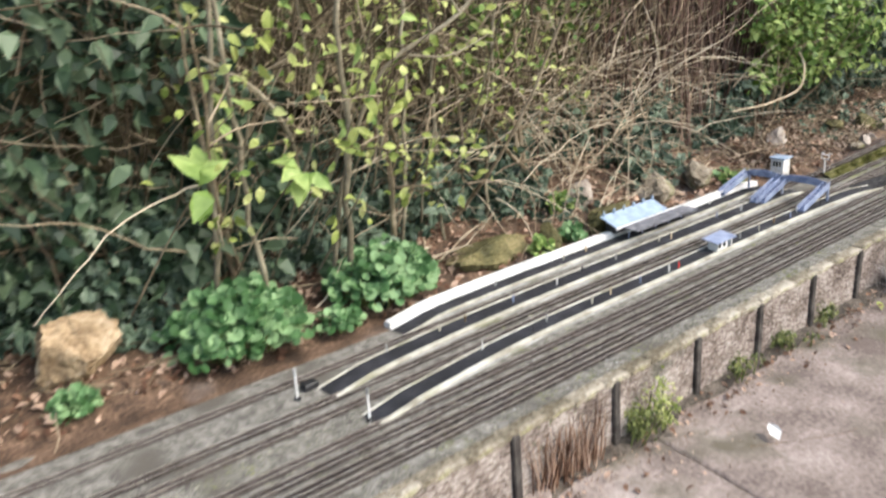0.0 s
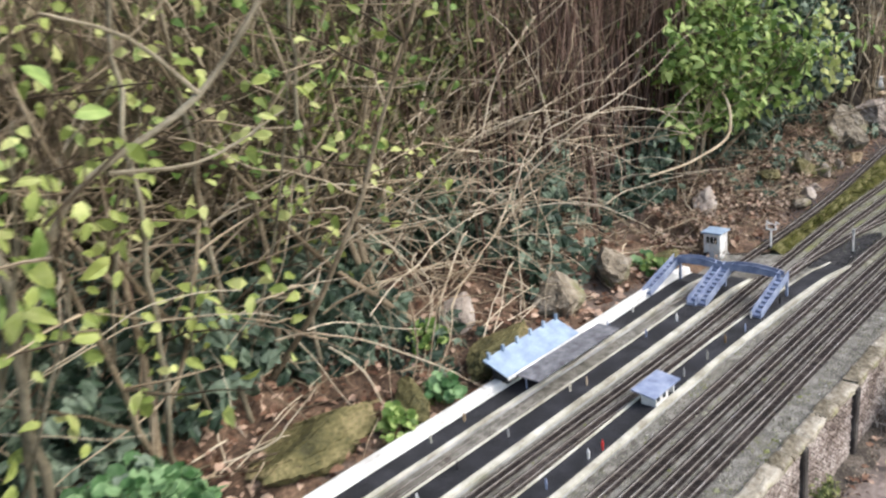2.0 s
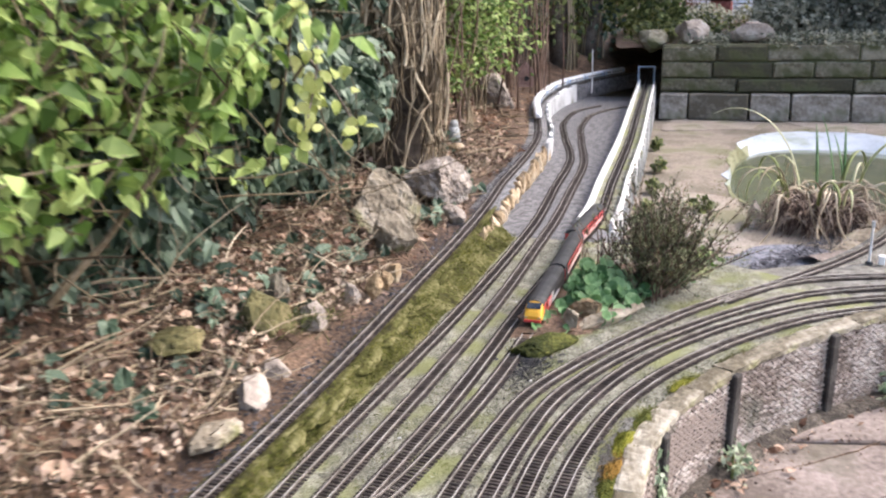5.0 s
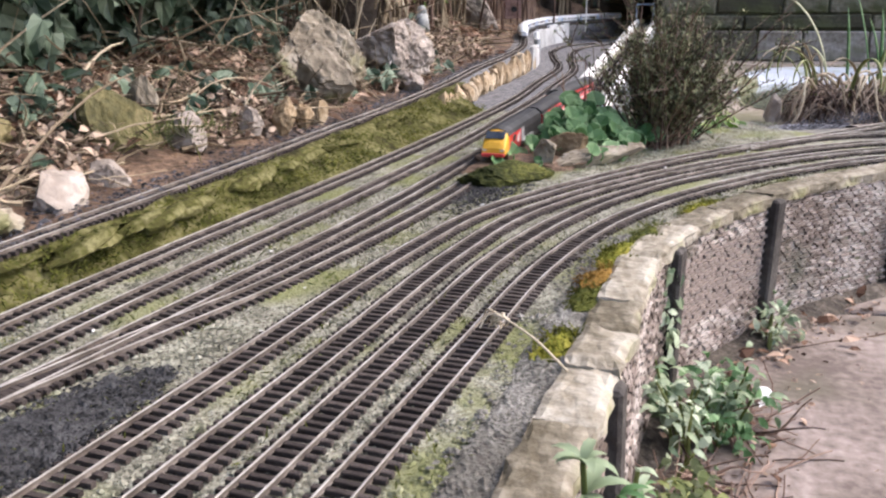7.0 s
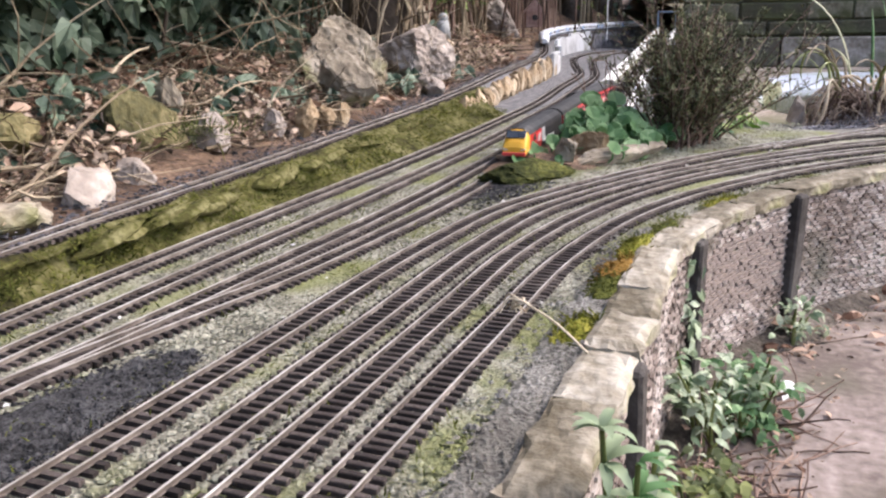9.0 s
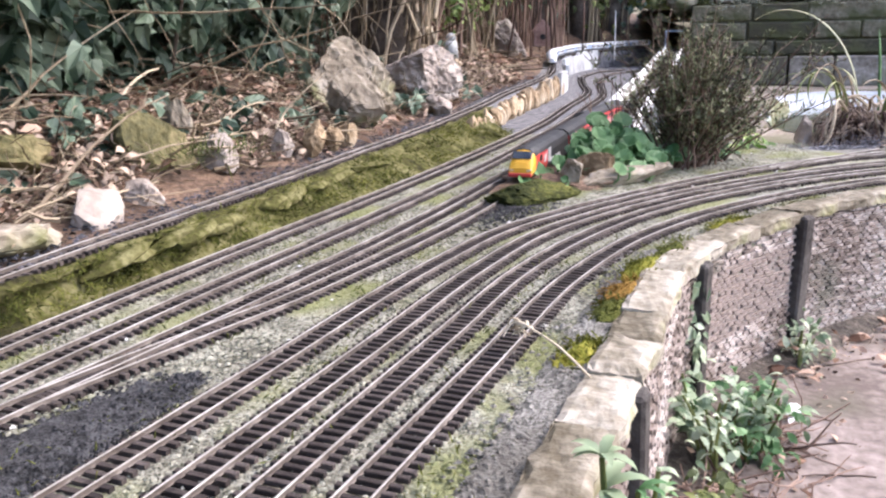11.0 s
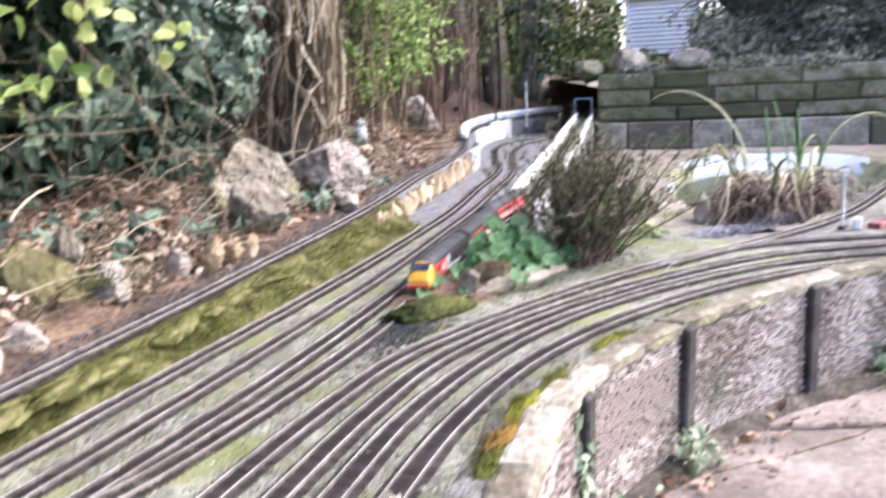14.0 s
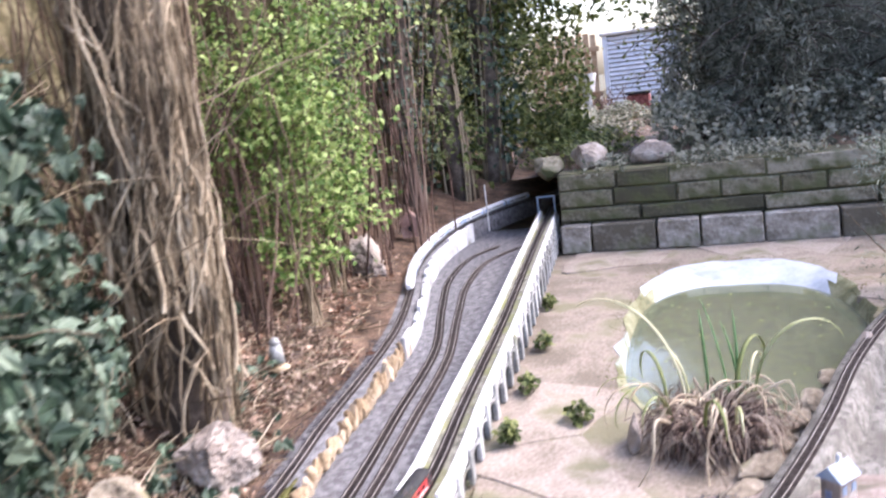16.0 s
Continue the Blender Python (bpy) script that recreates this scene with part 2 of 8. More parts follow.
M_slate_blue = material("blue_slate", tones((0.06, 0.06, 0.075), (0.13, 0.13, 0.155), (0.25, 0.25, 0.285)), scale=30, bump_scale=220, bump=0.9, fine=0.9, island=0.4)
M_grey_shrub = material("grey_leaf", tones((0.07, 0.085, 0.06), (0.16, 0.185, 0.14), (0.3, 0.33, 0.27)), scale=8, rough=0.7, bump=0.0, island=0.7, translucent=0.2)


# ---- building helpers ----
def part(name, bm, mat, parent=None, label="", smooth=False):
    """Links a bmesh as one mesh object, under a thing or a part if one is given."""
    me = bpy.data.meshes.new(name)
    bm.to_mesh(me)
    bm.free()
    me.materials.append(mat)
    if smooth:
        me.shade_smooth()
    ob = new(name, me)
    if parent:
        ob.parent = parent
    return tagged(ob, label)


def mesh_part(name, verts, faces, mat, parent=None, label="", smooth=False):
    me = bpy.data.meshes.new(name)
    me.from_pydata([tuple(v) for v in verts], [], [tuple(f) for f in faces])
    me.materials.append(mat)
    if smooth:
        me.shade_smooth()
    ob = new(name, me)
    if parent:
        ob.parent = parent
    return tagged(ob, label)


def thing(name, label, category, group="", kind="", at=(0, 0, 0), turn=0.0):
    e = new(name)
    e.matrix_world = pose(*at, 0, 0, turn)
    return tagged(e, label, category, group, kind)


def box(bm, size, m=None, bevel=0.0):
    r = bmesh.ops.create_cube(bm, size=1.0)
    vs = r["verts"]
    bmesh.ops.scale(bm, vec=size, verts=vs)
    if bevel:
        es = list({e for v in vs for e in v.link_edges})
        g = bmesh.ops.bevel(bm, geom=es, offset=bevel, segments=1, affect="EDGES", profile=0.5)
        vs = list({v for f in g["faces"] for v in f.verts} | {v for v in vs if v.is_valid})
    if m is not None:
        bmesh.ops.transform(bm, matrix=m, verts=vs)
    return vs


def spline(pts, step):
    """A smooth run of points through a few fixes, about one step apart."""
    P = [np.array(p, float) for p in pts]
    n = len(P)
    h = [np.linalg.norm(P[i + 1] - P[i]) + 1e-9 for i in range(n - 1)]
    sl = [(P[i + 1] - P[i]) / h[i] for i in range(n - 1)]
    T = [sl[0]] + [(sl[i - 1] * h[i] + sl[i] * h[i - 1]) / (h[i - 1] + h[i]) for i in range(1, n - 1)] + [sl[-1]]
    out = []
    for i in range(n - 1):
        m = max(2, int(h[i] / step))
        for k in range(m):
            t = k / m
            out.append((2 * t ** 3 - 3 * t * t + 1) * P[i] + (t ** 3 - 2 * t * t + t) * h[i] * T[i] + (3 * t * t - 2 * t ** 3) * P[i + 1] + (t ** 3 - t * t) * h[i] * T[i + 1])
    out.append(P[-1])
    return np.array(out)


def normals2(path):
    d = np.gradient(path[:, :2], axis=0)
    d /= np.linalg.norm(d, axis=1)[:, None] + 1e-9
    return d, np.c_[-d[:, 1], d[:, 0]]


def sweep(path, profile, closed=True):
    """Verts and faces of a profile of (side, up) drawn along a path that lies nearly flat."""
    _, nn = normals2(path)
    k = len(profile)
    verts = []
    for p, n in zip(path, nn):
        for s, z in profile:
            verts.append((p[0] + n[0] * s, p[1] + n[1] * s, p[2] + z))
    faces = []
    for i in range(len(path) - 1):
        for j in range(k if closed else k - 1):
            a, b = i * k + j, i * k + (j + 1) % k
            faces.append((a, b, b + k, a + k))
    if closed:
        faces.append(tuple(range(k - 1, -1, -1)))
        e = (len(path) - 1) * k
        faces.append(tuple(range(e, e + k)))
    return verts, faces


def tubes(runs, sides=5):
    """Verts and faces of many tapered tubes; each run is (points, first radius, last radius)."""
    V, F = [], []
    for pts, r0, r1 in runs:
        pts = np.array(pts, float)
        n = len(pts)
        d = np.gradient(pts, axis=0)
        base = len(V)
        for i in range(n):
            t = d[i] / (np.linalg.norm(d[i]) + 1e-9)
            a = np.cross(t, (0.31, 0.17, 0.93))
            a /= np.linalg.norm(a) + 1e-9
            b = np.cross(t, a)
            r = r0 + (r1 - r0) * i / (n - 1)
            for s in range(sides):
                q = 2 * math.pi * s / sides
                V.append(pts[i] + r * (math.cos(q) * a + math.sin(q) * b))
        for i in range(n - 1):
            for s in range(sides):
                p, q = base + i * sides + s, base + i * sides + (s + 1) % sides
                F.append((p, q, q + sides, p + sides))
    return V, F


OVAL = [(0, 0, 0), (0.26, 0.3, 0.05), (0.24, 0.65, 0.04), (0, 1, -0.06), (-0.24, 0.65, 0.04), (-0.26, 0.3, 0.05)]
IVY = [(0, 0.02, 0), (0.16, -0.08, 0.03), (0.34, -0.04, 0.02), (0.36, 0.12, 0.04), (0.32, 0.26, 0.05), (0.46, 0.34, 0.01), (0.47, 0.45, -0.03), (0.3, 0.53, 0.04), (0.2, 0.68, 0.03), (0.1, 0.88, -0.03), (0, 1, -0.1), (-0.1, 0.88, -0.03), (-0.2, 0.68, 0.03), (-0.3, 0.53, 0.04), (-0.47, 0.45, -0.03), (-0.46, 0.34, 0.01), (-0.32, 0.26, 0.05), (-0.36, 0.12, 0.04), (-0.34, -0.04, 0.02), (-0.16, -0.08, 0.03)]
ROUND = [(0, 0.18, -0.03)] + [(math.sin(a) * (0.5 + 0.03 * (k % 2)), 0.45 - math.cos(a) * (0.5 + 0.03 * (k % 2)), 0.05 + 0.02 * (k % 2)) for k, a in enumerate([0.35 + i * 5.58 / 14 for i in range(15)])]
BLADE = [(0, 0, 0), (0.07, 0.3, 0.0), (0.05, 0.7, 0.03), (0, 1, 0.0), (-0.05, 0.7, 0.03), (-0.07, 0.3, 0.0)]


def leaves(P, size, shape, face=(0, -0.6, 0.8), wild=0.9, droop=0.0):
    """Verts and faces of one leaf at each place, turned more or less to one side."""
    P = np.asarray(P, float)
    n = len(P)
    size = np.asarray(size) * np.ones(n)
    nrm = np.array(face, float) + rng.normal(0, wild, (n, 3))
    nrm /= np.linalg.norm(nrm, axis=1)[:, None]
    d = rng.normal(0, 1, (n, 3)) + np.array((0, 0, -droop))
    d -= (d * nrm).sum(1)[:, None] * nrm
    d /= np.linalg.norm(d, axis=1)[:, None]
    s = np.cross(d, nrm)
    k = len(shape)
    sh = np.array(shape, float)
    V = P[:, None] + size[:, None, None] * (sh[None, :, :1] * s[:, None] + sh[None, :, 1:2] * d[:, None] + sh[None, :, 2:] * nrm[:, None] * 2)
    return V.reshape(-1, 3), [tuple(range(i * k, i * k + k)) for i in range(n)]


def rock_bm(size, seed, rough=0.36, sub=3, flat=0.0):
    bm = bmesh.new()
    bmesh.ops.create_icosphere(bm, subdivisions=sub, radius=0.5)
    o = Vector((seed * 3.7, seed * 1.3, seed * 7.1))
    r = np.random.default_rng(int(abs(seed) * 13) + 5)
    cuts = [(Vector(r.normal(0, 1, 3)).normalized(), r.uniform(0.27, 0.42)) for _ in range(13)]
    for v in bm.verts:
        p = v.co.normalized()
        q = p * 0.5 * (1 + rough * 0.5 * noise.noise(p * 1.6 + o))
        for n_, d in cuts:
            over = q.dot(n_) - d
            if over > 0:
                q -= n_ * over * 0.93
        q *= 1.18 * (1 + rough * 0.26 * noise.noise(p * 4 + o) + rough * 0.17 * noise.noise(p * 11 + o) + rough * 0.08 * noise.noise(p * 27 + o))
        v.co = Vector((q.x * size[0], q.y * size[1], q.z * size[2]))
    return bm


def rock(name, at, size, turn, mat, label, category="rock", group="", kind="", seed=1, parent=None, sub=3):
    ob = part(name, rock_bm(size, seed, sub=sub), mat, parent)
    ob.matrix_world = pose(*at, rng.uniform(-12, 12), rng.uniform(-12, 12), turn)
    if not parent:
        tagged(ob, label, category, group, kind)
    return ob


# ---- ground ----
GROUND, TERRACE, WATER = -0.155, -0.082, -0.132


def smooth01(x):
    x = np.clip(x, 0, 1)
    return x * x * (3 - 2 * x)


def bumps(x, y, s, seed=0.0):
    return noise.noise(Vector((x * s + seed, y * s - seed, seed * 1.7)))


big = [(-400, -400, GROUND - 0.006), (400, -400, GROUND - 0.006), (400, 400, GROUND - 0.006), (-400, 400, GROUND - 0.006)]
tagged(mesh_part("ground", big, [(0, 1, 2, 3)], M_joint), "bare dark garden soil under the paving", "ground", kind="structure")

# line of the front wall and of the inner side of the bend
FRONT = spline([(-5.0, -0.078, 0), (-2.4, -0.078, 0), (-0.4, -0.08, 0), (0.15, -0.078, 0), (0.42, -0.085, 0), (0.65, -0.172, 0), (0.875, -0.332, 0), (1.045, -0.51, 0), (1.13, -0.72, 0), (1.17, -1.0, 0), (1.18, -1.6, 0)], 0.03)


TRACKS = {
    "A4": [(-5, 0.006, 0), (-1.5, 0.006, 0), (0.14, 0.003, 0), (0.32, -0.002, 0), (0.494, -0.033, 0), (0.585, -0.066, 0), (0.703, -0.127, 0), (0.839, -0.222, 0), (0.96, -0.34, 0), (1.06, -0.52, 0), (1.11, -0.8, 0), (1.13, -1.5, 0)],
    "A3": [(-5, 0.044, 0), (-1.5, 0.044, 0), (0.18, 0.045, 0), (0.33, 0.043, 0), (0.486, 0.018, 0), (0.603, -0.018, 0), (0.75, -0.093, 0), (0.896, -0.2, 0), (1.02, -0.33, 0), (1.12, -0.52, 0), (1.17, -0.8, 0), (1.19, -1.5, 0)],
    "A2": [(-5, 0.086, 0), (-1.5, 0.086, 0), (0.13, 0.084, 0), (0.34, 0.08, 0), (0.481, 0.064, 0), (0.593, 0.028, 0), (0.701, -0.022, 0), (0.836, -0.106, 0), (0.958, -0.197, 0), (1.08, -0.32, 0), (1.18, -0.52, 0), (1.23, -0.8, 0), (1.25, -1.5, 0)],
    "A1": [(-5, 0.13, 0), (-1.5, 0.131, 0), (0.05, 0.132, 0), (0.34, 0.123, 0), (0.484, 0.105, 0), (0.602, 0.064, 0), (0.713, 0.014, 0), (0.832, -0.047, 0), (0.952, -0.12, 0), (1.068, -0.207, 0), (1.17, -0.32, 0), (1.25, -0.52, 0), (1.3, -0.8, 0), (1.32, -1.5, 0)],
    "B1": [(-5, 0.29, 0), (-2.9, 0.29, 0), (-2.4, 0.292, 0), (-2.0, 0.303, 0), (-0.8, 0.303, 0), (-0.3, 0.318, 0), (0.14, 0.328, 0), (0.8, 0.325, 0), (1.2, 0.335, 0), (1.516, 0.352, 0), (1.908, 0.395, 0), (2.454, 0.457, 0), (2.95, 0.585, 0), (3.48, 0.7, 0), (3.9, 0.705, 0), (4.12, 0.63, 0)],
    "B2": [(-5, 0.235, 0), (-2.9, 0.235, 0), (-2.4, 0.24, 0), (-2.0, 0.258, 0), (-0.8, 0.258, 0), (-0.3, 0.266, 0), (0.04, 0.274, 0), (0.5, 0.268, 0), (0.879, 0.27, 0), (1.248, 0.288, 0), (1.518, 0.303, 0), (1.907, 0.34, 0), (2.341, 0.385, 0), (2.84, 0.491, 0), (3.36, 0.588, 0), (3.796, 0.594, 0), (4.05, 0.5, 0), (4.12, 0.45, 0)],
    "B3": [(-0.42, 0.2645, 0), (-0.3, 0.259, 0), (-0.1, 0.24, 0), (0.06, 0.229, 0), (0.16, 0.224, 0), (0.4, 0.212, 0), (0.9, 0.212, 0), (1.2, 0.205, 0.0), (1.5, 0.19, 0.004), (1.95, 0.22, 0.02), (2.6, 0.262, 0.045), (3.3, 0.325, 0.065), (4.45, 0.43, 0.085), (5.2, 0.5, 0.09)],
    "B4": [(-0.02, 0.2345, 0), (0.059, 0.221, 0), (0.13, 0.207, 0), (0.2, 0.193, 0), (0.3, 0.182, 0), (0.5, 0.168, 0), (0.76, 0.168, 0), (1.05, 0.18, 0), (1.25, 0.19, 0.0)],
    "U": [(-5, 0.41, 0), (-2.9, 0.415, 0), (-2.2, 0.42, 0), (-0.6, 0.42, 0), (-0.2, 0.4, 0.015), (0.2, 0.392, 0.03), (0.45, 0.405, 0.031), (0.8, 0.432, 0.032), (1.2, 0.46, 0.036), (1.5, 0.488, 0.042), (1.75, 0.52, 0.047), (2.1, 0.55, 0.053), (2.5, 0.6, 0.06), (3.0, 0.72, 0.068), (3.3, 0.8, 0.072), (3.8, 0.875, 0.078), (4.2, 0.88, 0.082), (4.7, 0.79, 0.085), (5.2, 0.62, 0.088), (5.8, 0.4, 0.09)],
}
LINES = {k: spline(v, 0.01) for k, v in TRACKS.items()}


def at_u(line, u):
    """Place across and height of a line at u."""
    L = LINES[line]
    return np.interp(u, L[:, 0], L[:, 1]), np.interp(u, L[:, 0], L[:, 2])


# railway bed behind the front wall
def bed_mesh(us):
    V, F = [], []
    cols = 44
    for u in us:
        vf = np.interp(u, FRONT[:230, 0], FRONT[:230, 1]) + 0.012 if u < 1.0 else -0.4
        lo = vf
        if u >= 1.0:
            lo = -0.45 + 0.62 * smooth01((u - 1.0) / 0.5) if u < 1.5 else np.interp(u, [1.5, 4.6], [0.17, 0.36])
        hi = at_u("B1", min(u, 3.8))[0] + 0.05
        if u > 1.35:
            hi = at_u("U", min(u, 4.2))[0] - 0.03
        if u < -0.18:
            hi = 0.56
        for j in range(cols):
            v = lo + (hi - lo) * j / (cols - 1)
            z = 0.0015 * bumps(u, v, 30) + 0.002 * bumps(u, v, 9, 3)
            V.append((u, v, z - 0.001))
    n = len(us)
    for i in range(n - 1):
        for j in range(cols - 1):
            a = i * cols + j
            F.append((a, a + cols, a + cols + 1, a + 1))
    return V, F


far_us = np.arange(1.348, 4.6, 0.06)
tagged(mesh_part("trackbed_far", *bed_mesh(far_us), M_ballast_grey, smooth=True), "dark grey ballast under the far curve", "trackbed", kind="structure")
tagged(mesh_part("trackbed_station", *bed_mesh(np.arange(-5, -0.21, 0.06)), M_ballast_brown, smooth=True), "grey-brown ballast through the station", "trackbed", kind="structure")
near_us = np.arange(-0.26, 1.36, 0.022)
tagged(mesh_part("trackbed", *bed_mesh(near_us), M_ballast, smooth=True), "grey-brown ballast with green algae between the tracks", "trackbed", kind="structure")

# bend of the bed, out to the wall
bend = spline([(0.75, -0.08, 0), (0.95, -0.2, 0), (1.08, -0.35, 0), (1.17, -0.55, 0), (1.22, -0.9, 0), (1.24, -1.6, 0)], 0.03)
tagged(mesh_part("trackbed_bend", *sweep(bend, [(-0.14, -0.01), (-0.1, -0.002), (0.0, -0.0025), (0.1, -0.002), (0.2, -0.004), (0.24, -0.09)], closed=False), M_ballast_brown, smooth=True), "grey ballast on the bend beside the pond", "trackbed", kind="structure")


# bank that rises to the hedge
def bank_z(u, v):
    edge = at_u("U", u)[0] + 0.02 if u > -0.3 else 0.53
    z0 = at_u("U", u)[1] - 0.004 if u > -0.3 else 0.0
    d = v - edge
    z = z0 + 0.015 * smooth01(d / 0.1) + 0.13 * smooth01((d - 0.02) / 0.6) + 0.2 * smooth01((d - 0.4) / 1.0)
    a = smooth01(d / 0.12)
    return z + a * (0.03 * bumps(u, v, 5, 2) + 0.014 * bumps(u, v, 17, 4) + 0.006 * bumps(u, v, 45, 5))


def bank_mesh():
    V, F = [], []
    us = np.concatenate([np.arange(-6, -3, 0.12), np.arange(-3, 2.5, 0.03), np.arange(2.5, 9, 0.1)])
    ds = np.concatenate([np.linspace(-0.045, 0.5, 36), np.linspace(0.53, 3.2, 24)])
    for u in us:
        edge = at_u("U", u)[0] + 0.02 if u > -0.3 else 0.53
        for d in ds:
            v = edge + d
            V.append((u, v, bank_z(u, v) if d > 0 else (at_u("U", u)[1] - 0.004 if u > -0.3 else 0.0)))
    c = len(ds)
    for i in range(len(us) - 1):
        for j in range(c - 1):
            a = i * c + j
            F.append((a, a + c, a + c + 1, a + 1))
    return V, F


tagged(mesh_part("bank", *bank_mesh(), M_soil, smooth=True), "bare earth bank with leaf litter rising to the hedge", "bank", kind="structure")

# mossy ledge under the upper track
us = np.arange(-0.25, 1.5, 0.02)
V, F = [], []
for u in us:
    vu, zu = at_u("U", u)
    vb = at_u("B1", min(u, 3.9))[0] + 0.018
    w = 0.012 * bumps(u, 0, 9, 1)
    if u > 1.3:
        vb += (vu - 0.05 - vb) * smooth01((u - 1.3) / 0.18)
    prof = [(vu + 0.03, zu - 0.004), (vu - 0.018, zu - 0.003), (vu - 0.024, zu + 0.003), (vu - 0.034 + w * 0.5, zu - 0.001), (vu * 0.55 + vb * 0.45 + w, zu * 0.72), (vu * 0.3 + vb * 0.7 + w, zu * 0.36), (vb + w * 0.4, -0.003)]
    for k, (v, z) in enumerate(prof):
        b = 0.004 * bumps(u, k * 0.2, 28, 2) if 1 < k < 6 else 0
        V.append((u, v + b, z + b))
for i in range(len(us) - 1):
    for j in range(6):
        a = i * 7 + j
        F.append((a, a + 7, a + 8, a + 1))
U2 = LINES["U"]
U2 = U2[U2[:, 0] > 1.45][::3]
tagged(mesh_part("upper_trackbed", *sweep(U2, [(-0.042, -0.09), (-0.04, -0.002), (0.0, -0.001), (0.04, -0.002)], closed=False), M_ballast_grey, smooth=True), "dusty dark trackbed of the upper line", "trackbed", kind="structure")
tagged(mesh_part("mossy_ledge", V, F, M_ledge, smooth=True), "low stone ledge overgrown with green moss", "ledge", kind="structure")


# ---- station ----
def platform(name, line, half, label, edge_left=0.004, edge_right=0.011, high=0.013, back=None):
    """A platform with ramped ends, dark surface, pale edges, and on one side a back wall if given."""
    top = thing(name, label, "platform", group="station platforms")
    path = spline(line, 0.05)
    n = len(path)
    ends = np.minimum(np.arange(n), np.arange(n)[::-1])
    ramp = smooth01(ends / 3.0 + 0.12)
    core, surf, el, er = [], [], [], []
    p2 = path.copy()
    p2[:, 2] = -0.012 + high * ramp + 0.004
    w = half
    part_of = lambda nm, prof, mat: mesh_part(nm, *sweep(p2, prof), mat, top)
    part_of("base", [(-w + 0.001, -0.006), (w - 0.001, -0.006), (w - 0.001, 0.006), (-w + 0.001, 0.006)], M_concrete)
    part_of("surface", [(-w + edge_right, 0.004), (w - edge_left, 0.004), (w - edge_left, 0.0075), (-w + edge_right, 0.0075)], M_tarmac)
    part_of("edge", [(w - edge_left, 0.003), (w + 0.0015, 0.003), (w + 0.0015, 0.009), (w - edge_left, 0.009)], M_edge if not back else M_white)
    part_of("edge", [(-w - 0.0015, 0.003), (-w + edge_right, 0.003), (-w + edge_right, 0.009), (-w - 0.0015, 0.009)], M_edge)
    if back:
        part_of("back_wall", [(w + 0.002, -0.006), (w + 0.026, -0.006), (w + 0.026, 0.021), (w + 0.023, 0.024), (w + 0.005, 0.024), (w + 0.002, 0.021)], M_white)
    return top


platform("platform", [(-2.26, 0.458, 0), (-2.1, 0.47, 0), (-1.5, 0.477, 0), (-0.9, 0.472, 0), (-0.5, 0.478, 0)], 0.028, "black-topped model platform with a thick white back wall", edge_left=0.004, edge_right=0.005, back=True)
platform("platform", [(-2.56, 0.322, 0), (-2.35, 0.342, 0), (-2.1, 0.357, 0), (-1.5, 0.362, 0), (-0.9, 0.36, 0), (-0.48, 0.366, 0)], 0.034, "long black model platform with cream stone edges")
platform("platform", [(-2.56, 0.157, 0), (-2.4, 0.172, 0), (-2.2, 0.193, 0), (-1.5, 0.204, 0), (-0.9, 0.206, 0), (-0.5, 0.19, 0), (-0.26, 0.172, 0)], 0.031, "long black model island platform with cream edges")

M_blue = material("blue_grey_paint", tones((0.13, 0.155, 0.24), (0.2, 0.235, 0.34), (0.3, 0.335, 0.43)), scale=40, bump_scale=200, bump=0.15, rough=0.55)
M_paleblue = material("pale_blue_paint", tones((0.19, 0.25, 0.34), (0.26, 0.33, 0.43), (0.34, 0.41, 0.5)), scale=30, bump_scale=200, bump=0.15, rough=0.45)
M_greyroof = material("grey_felt", tones((0.07, 0.07, 0.08), (0.13, 0.13, 0.145), (0.22, 0.22, 0.24)), scale=40, bump_scale=250, bump=0.3)
# black of dark parts; also stands in for shade on station wall and bird box
M_dark = material("black_and_shade", tones((0.01, 0.01, 0.012), (0.02, 0.02, 0.022), (0.04, 0.04, 0.042)), scale=30, bump=0.0, rough=0.4)
M_glass = material("dark_glass", tones((0.012, 0.014, 0.018), (0.025, 0.028, 0.034), (0.05, 0.055, 0.06)), scale=30, bump=0.0, rough=0.12, spec=0.6)

# footbridge: three flights and two arched spans
fb = thing("footbridge", "blue-grey model footbridge with arched spans and three stair flights", "footbridge")
DECK_U, DECK_Z = -0.595, 0.066


def flight(v, u_low, z_low):
    n = 9
    bm = bmesh.new()
    for i in range(n):
        t = (i + 0.5) / n
        box(bm, ((DECK_U - u_low) / n + 0.002, 0.02, 0.006), pose(u_low + (DECK_U - u_low) * t, v, z_low + (DECK_Z - z_low) * t))
    st = part("stairs", bm, M_blue, fb)
    for s in (-0.011, 0.011):
        V = []
        for a in (-0.001, 0.001):
            for u, z in ((u_low - 0.004, z_low - 0.002), (DECK_U + 0.012, DECK_Z - 0.006), (DECK_U + 0.012, DECK_Z + 0.016), (u_low - 0.004, z_low + 0.02)):
                V.append((u, v + s + a, z))
        mesh_part("side_panel", V, [(0, 1, 2, 3), (7, 6, 5, 4), (0, 4, 5, 1), (1, 5, 6, 2), (2, 6, 7, 3), (3, 7, 4, 0)], M_blue, fb)


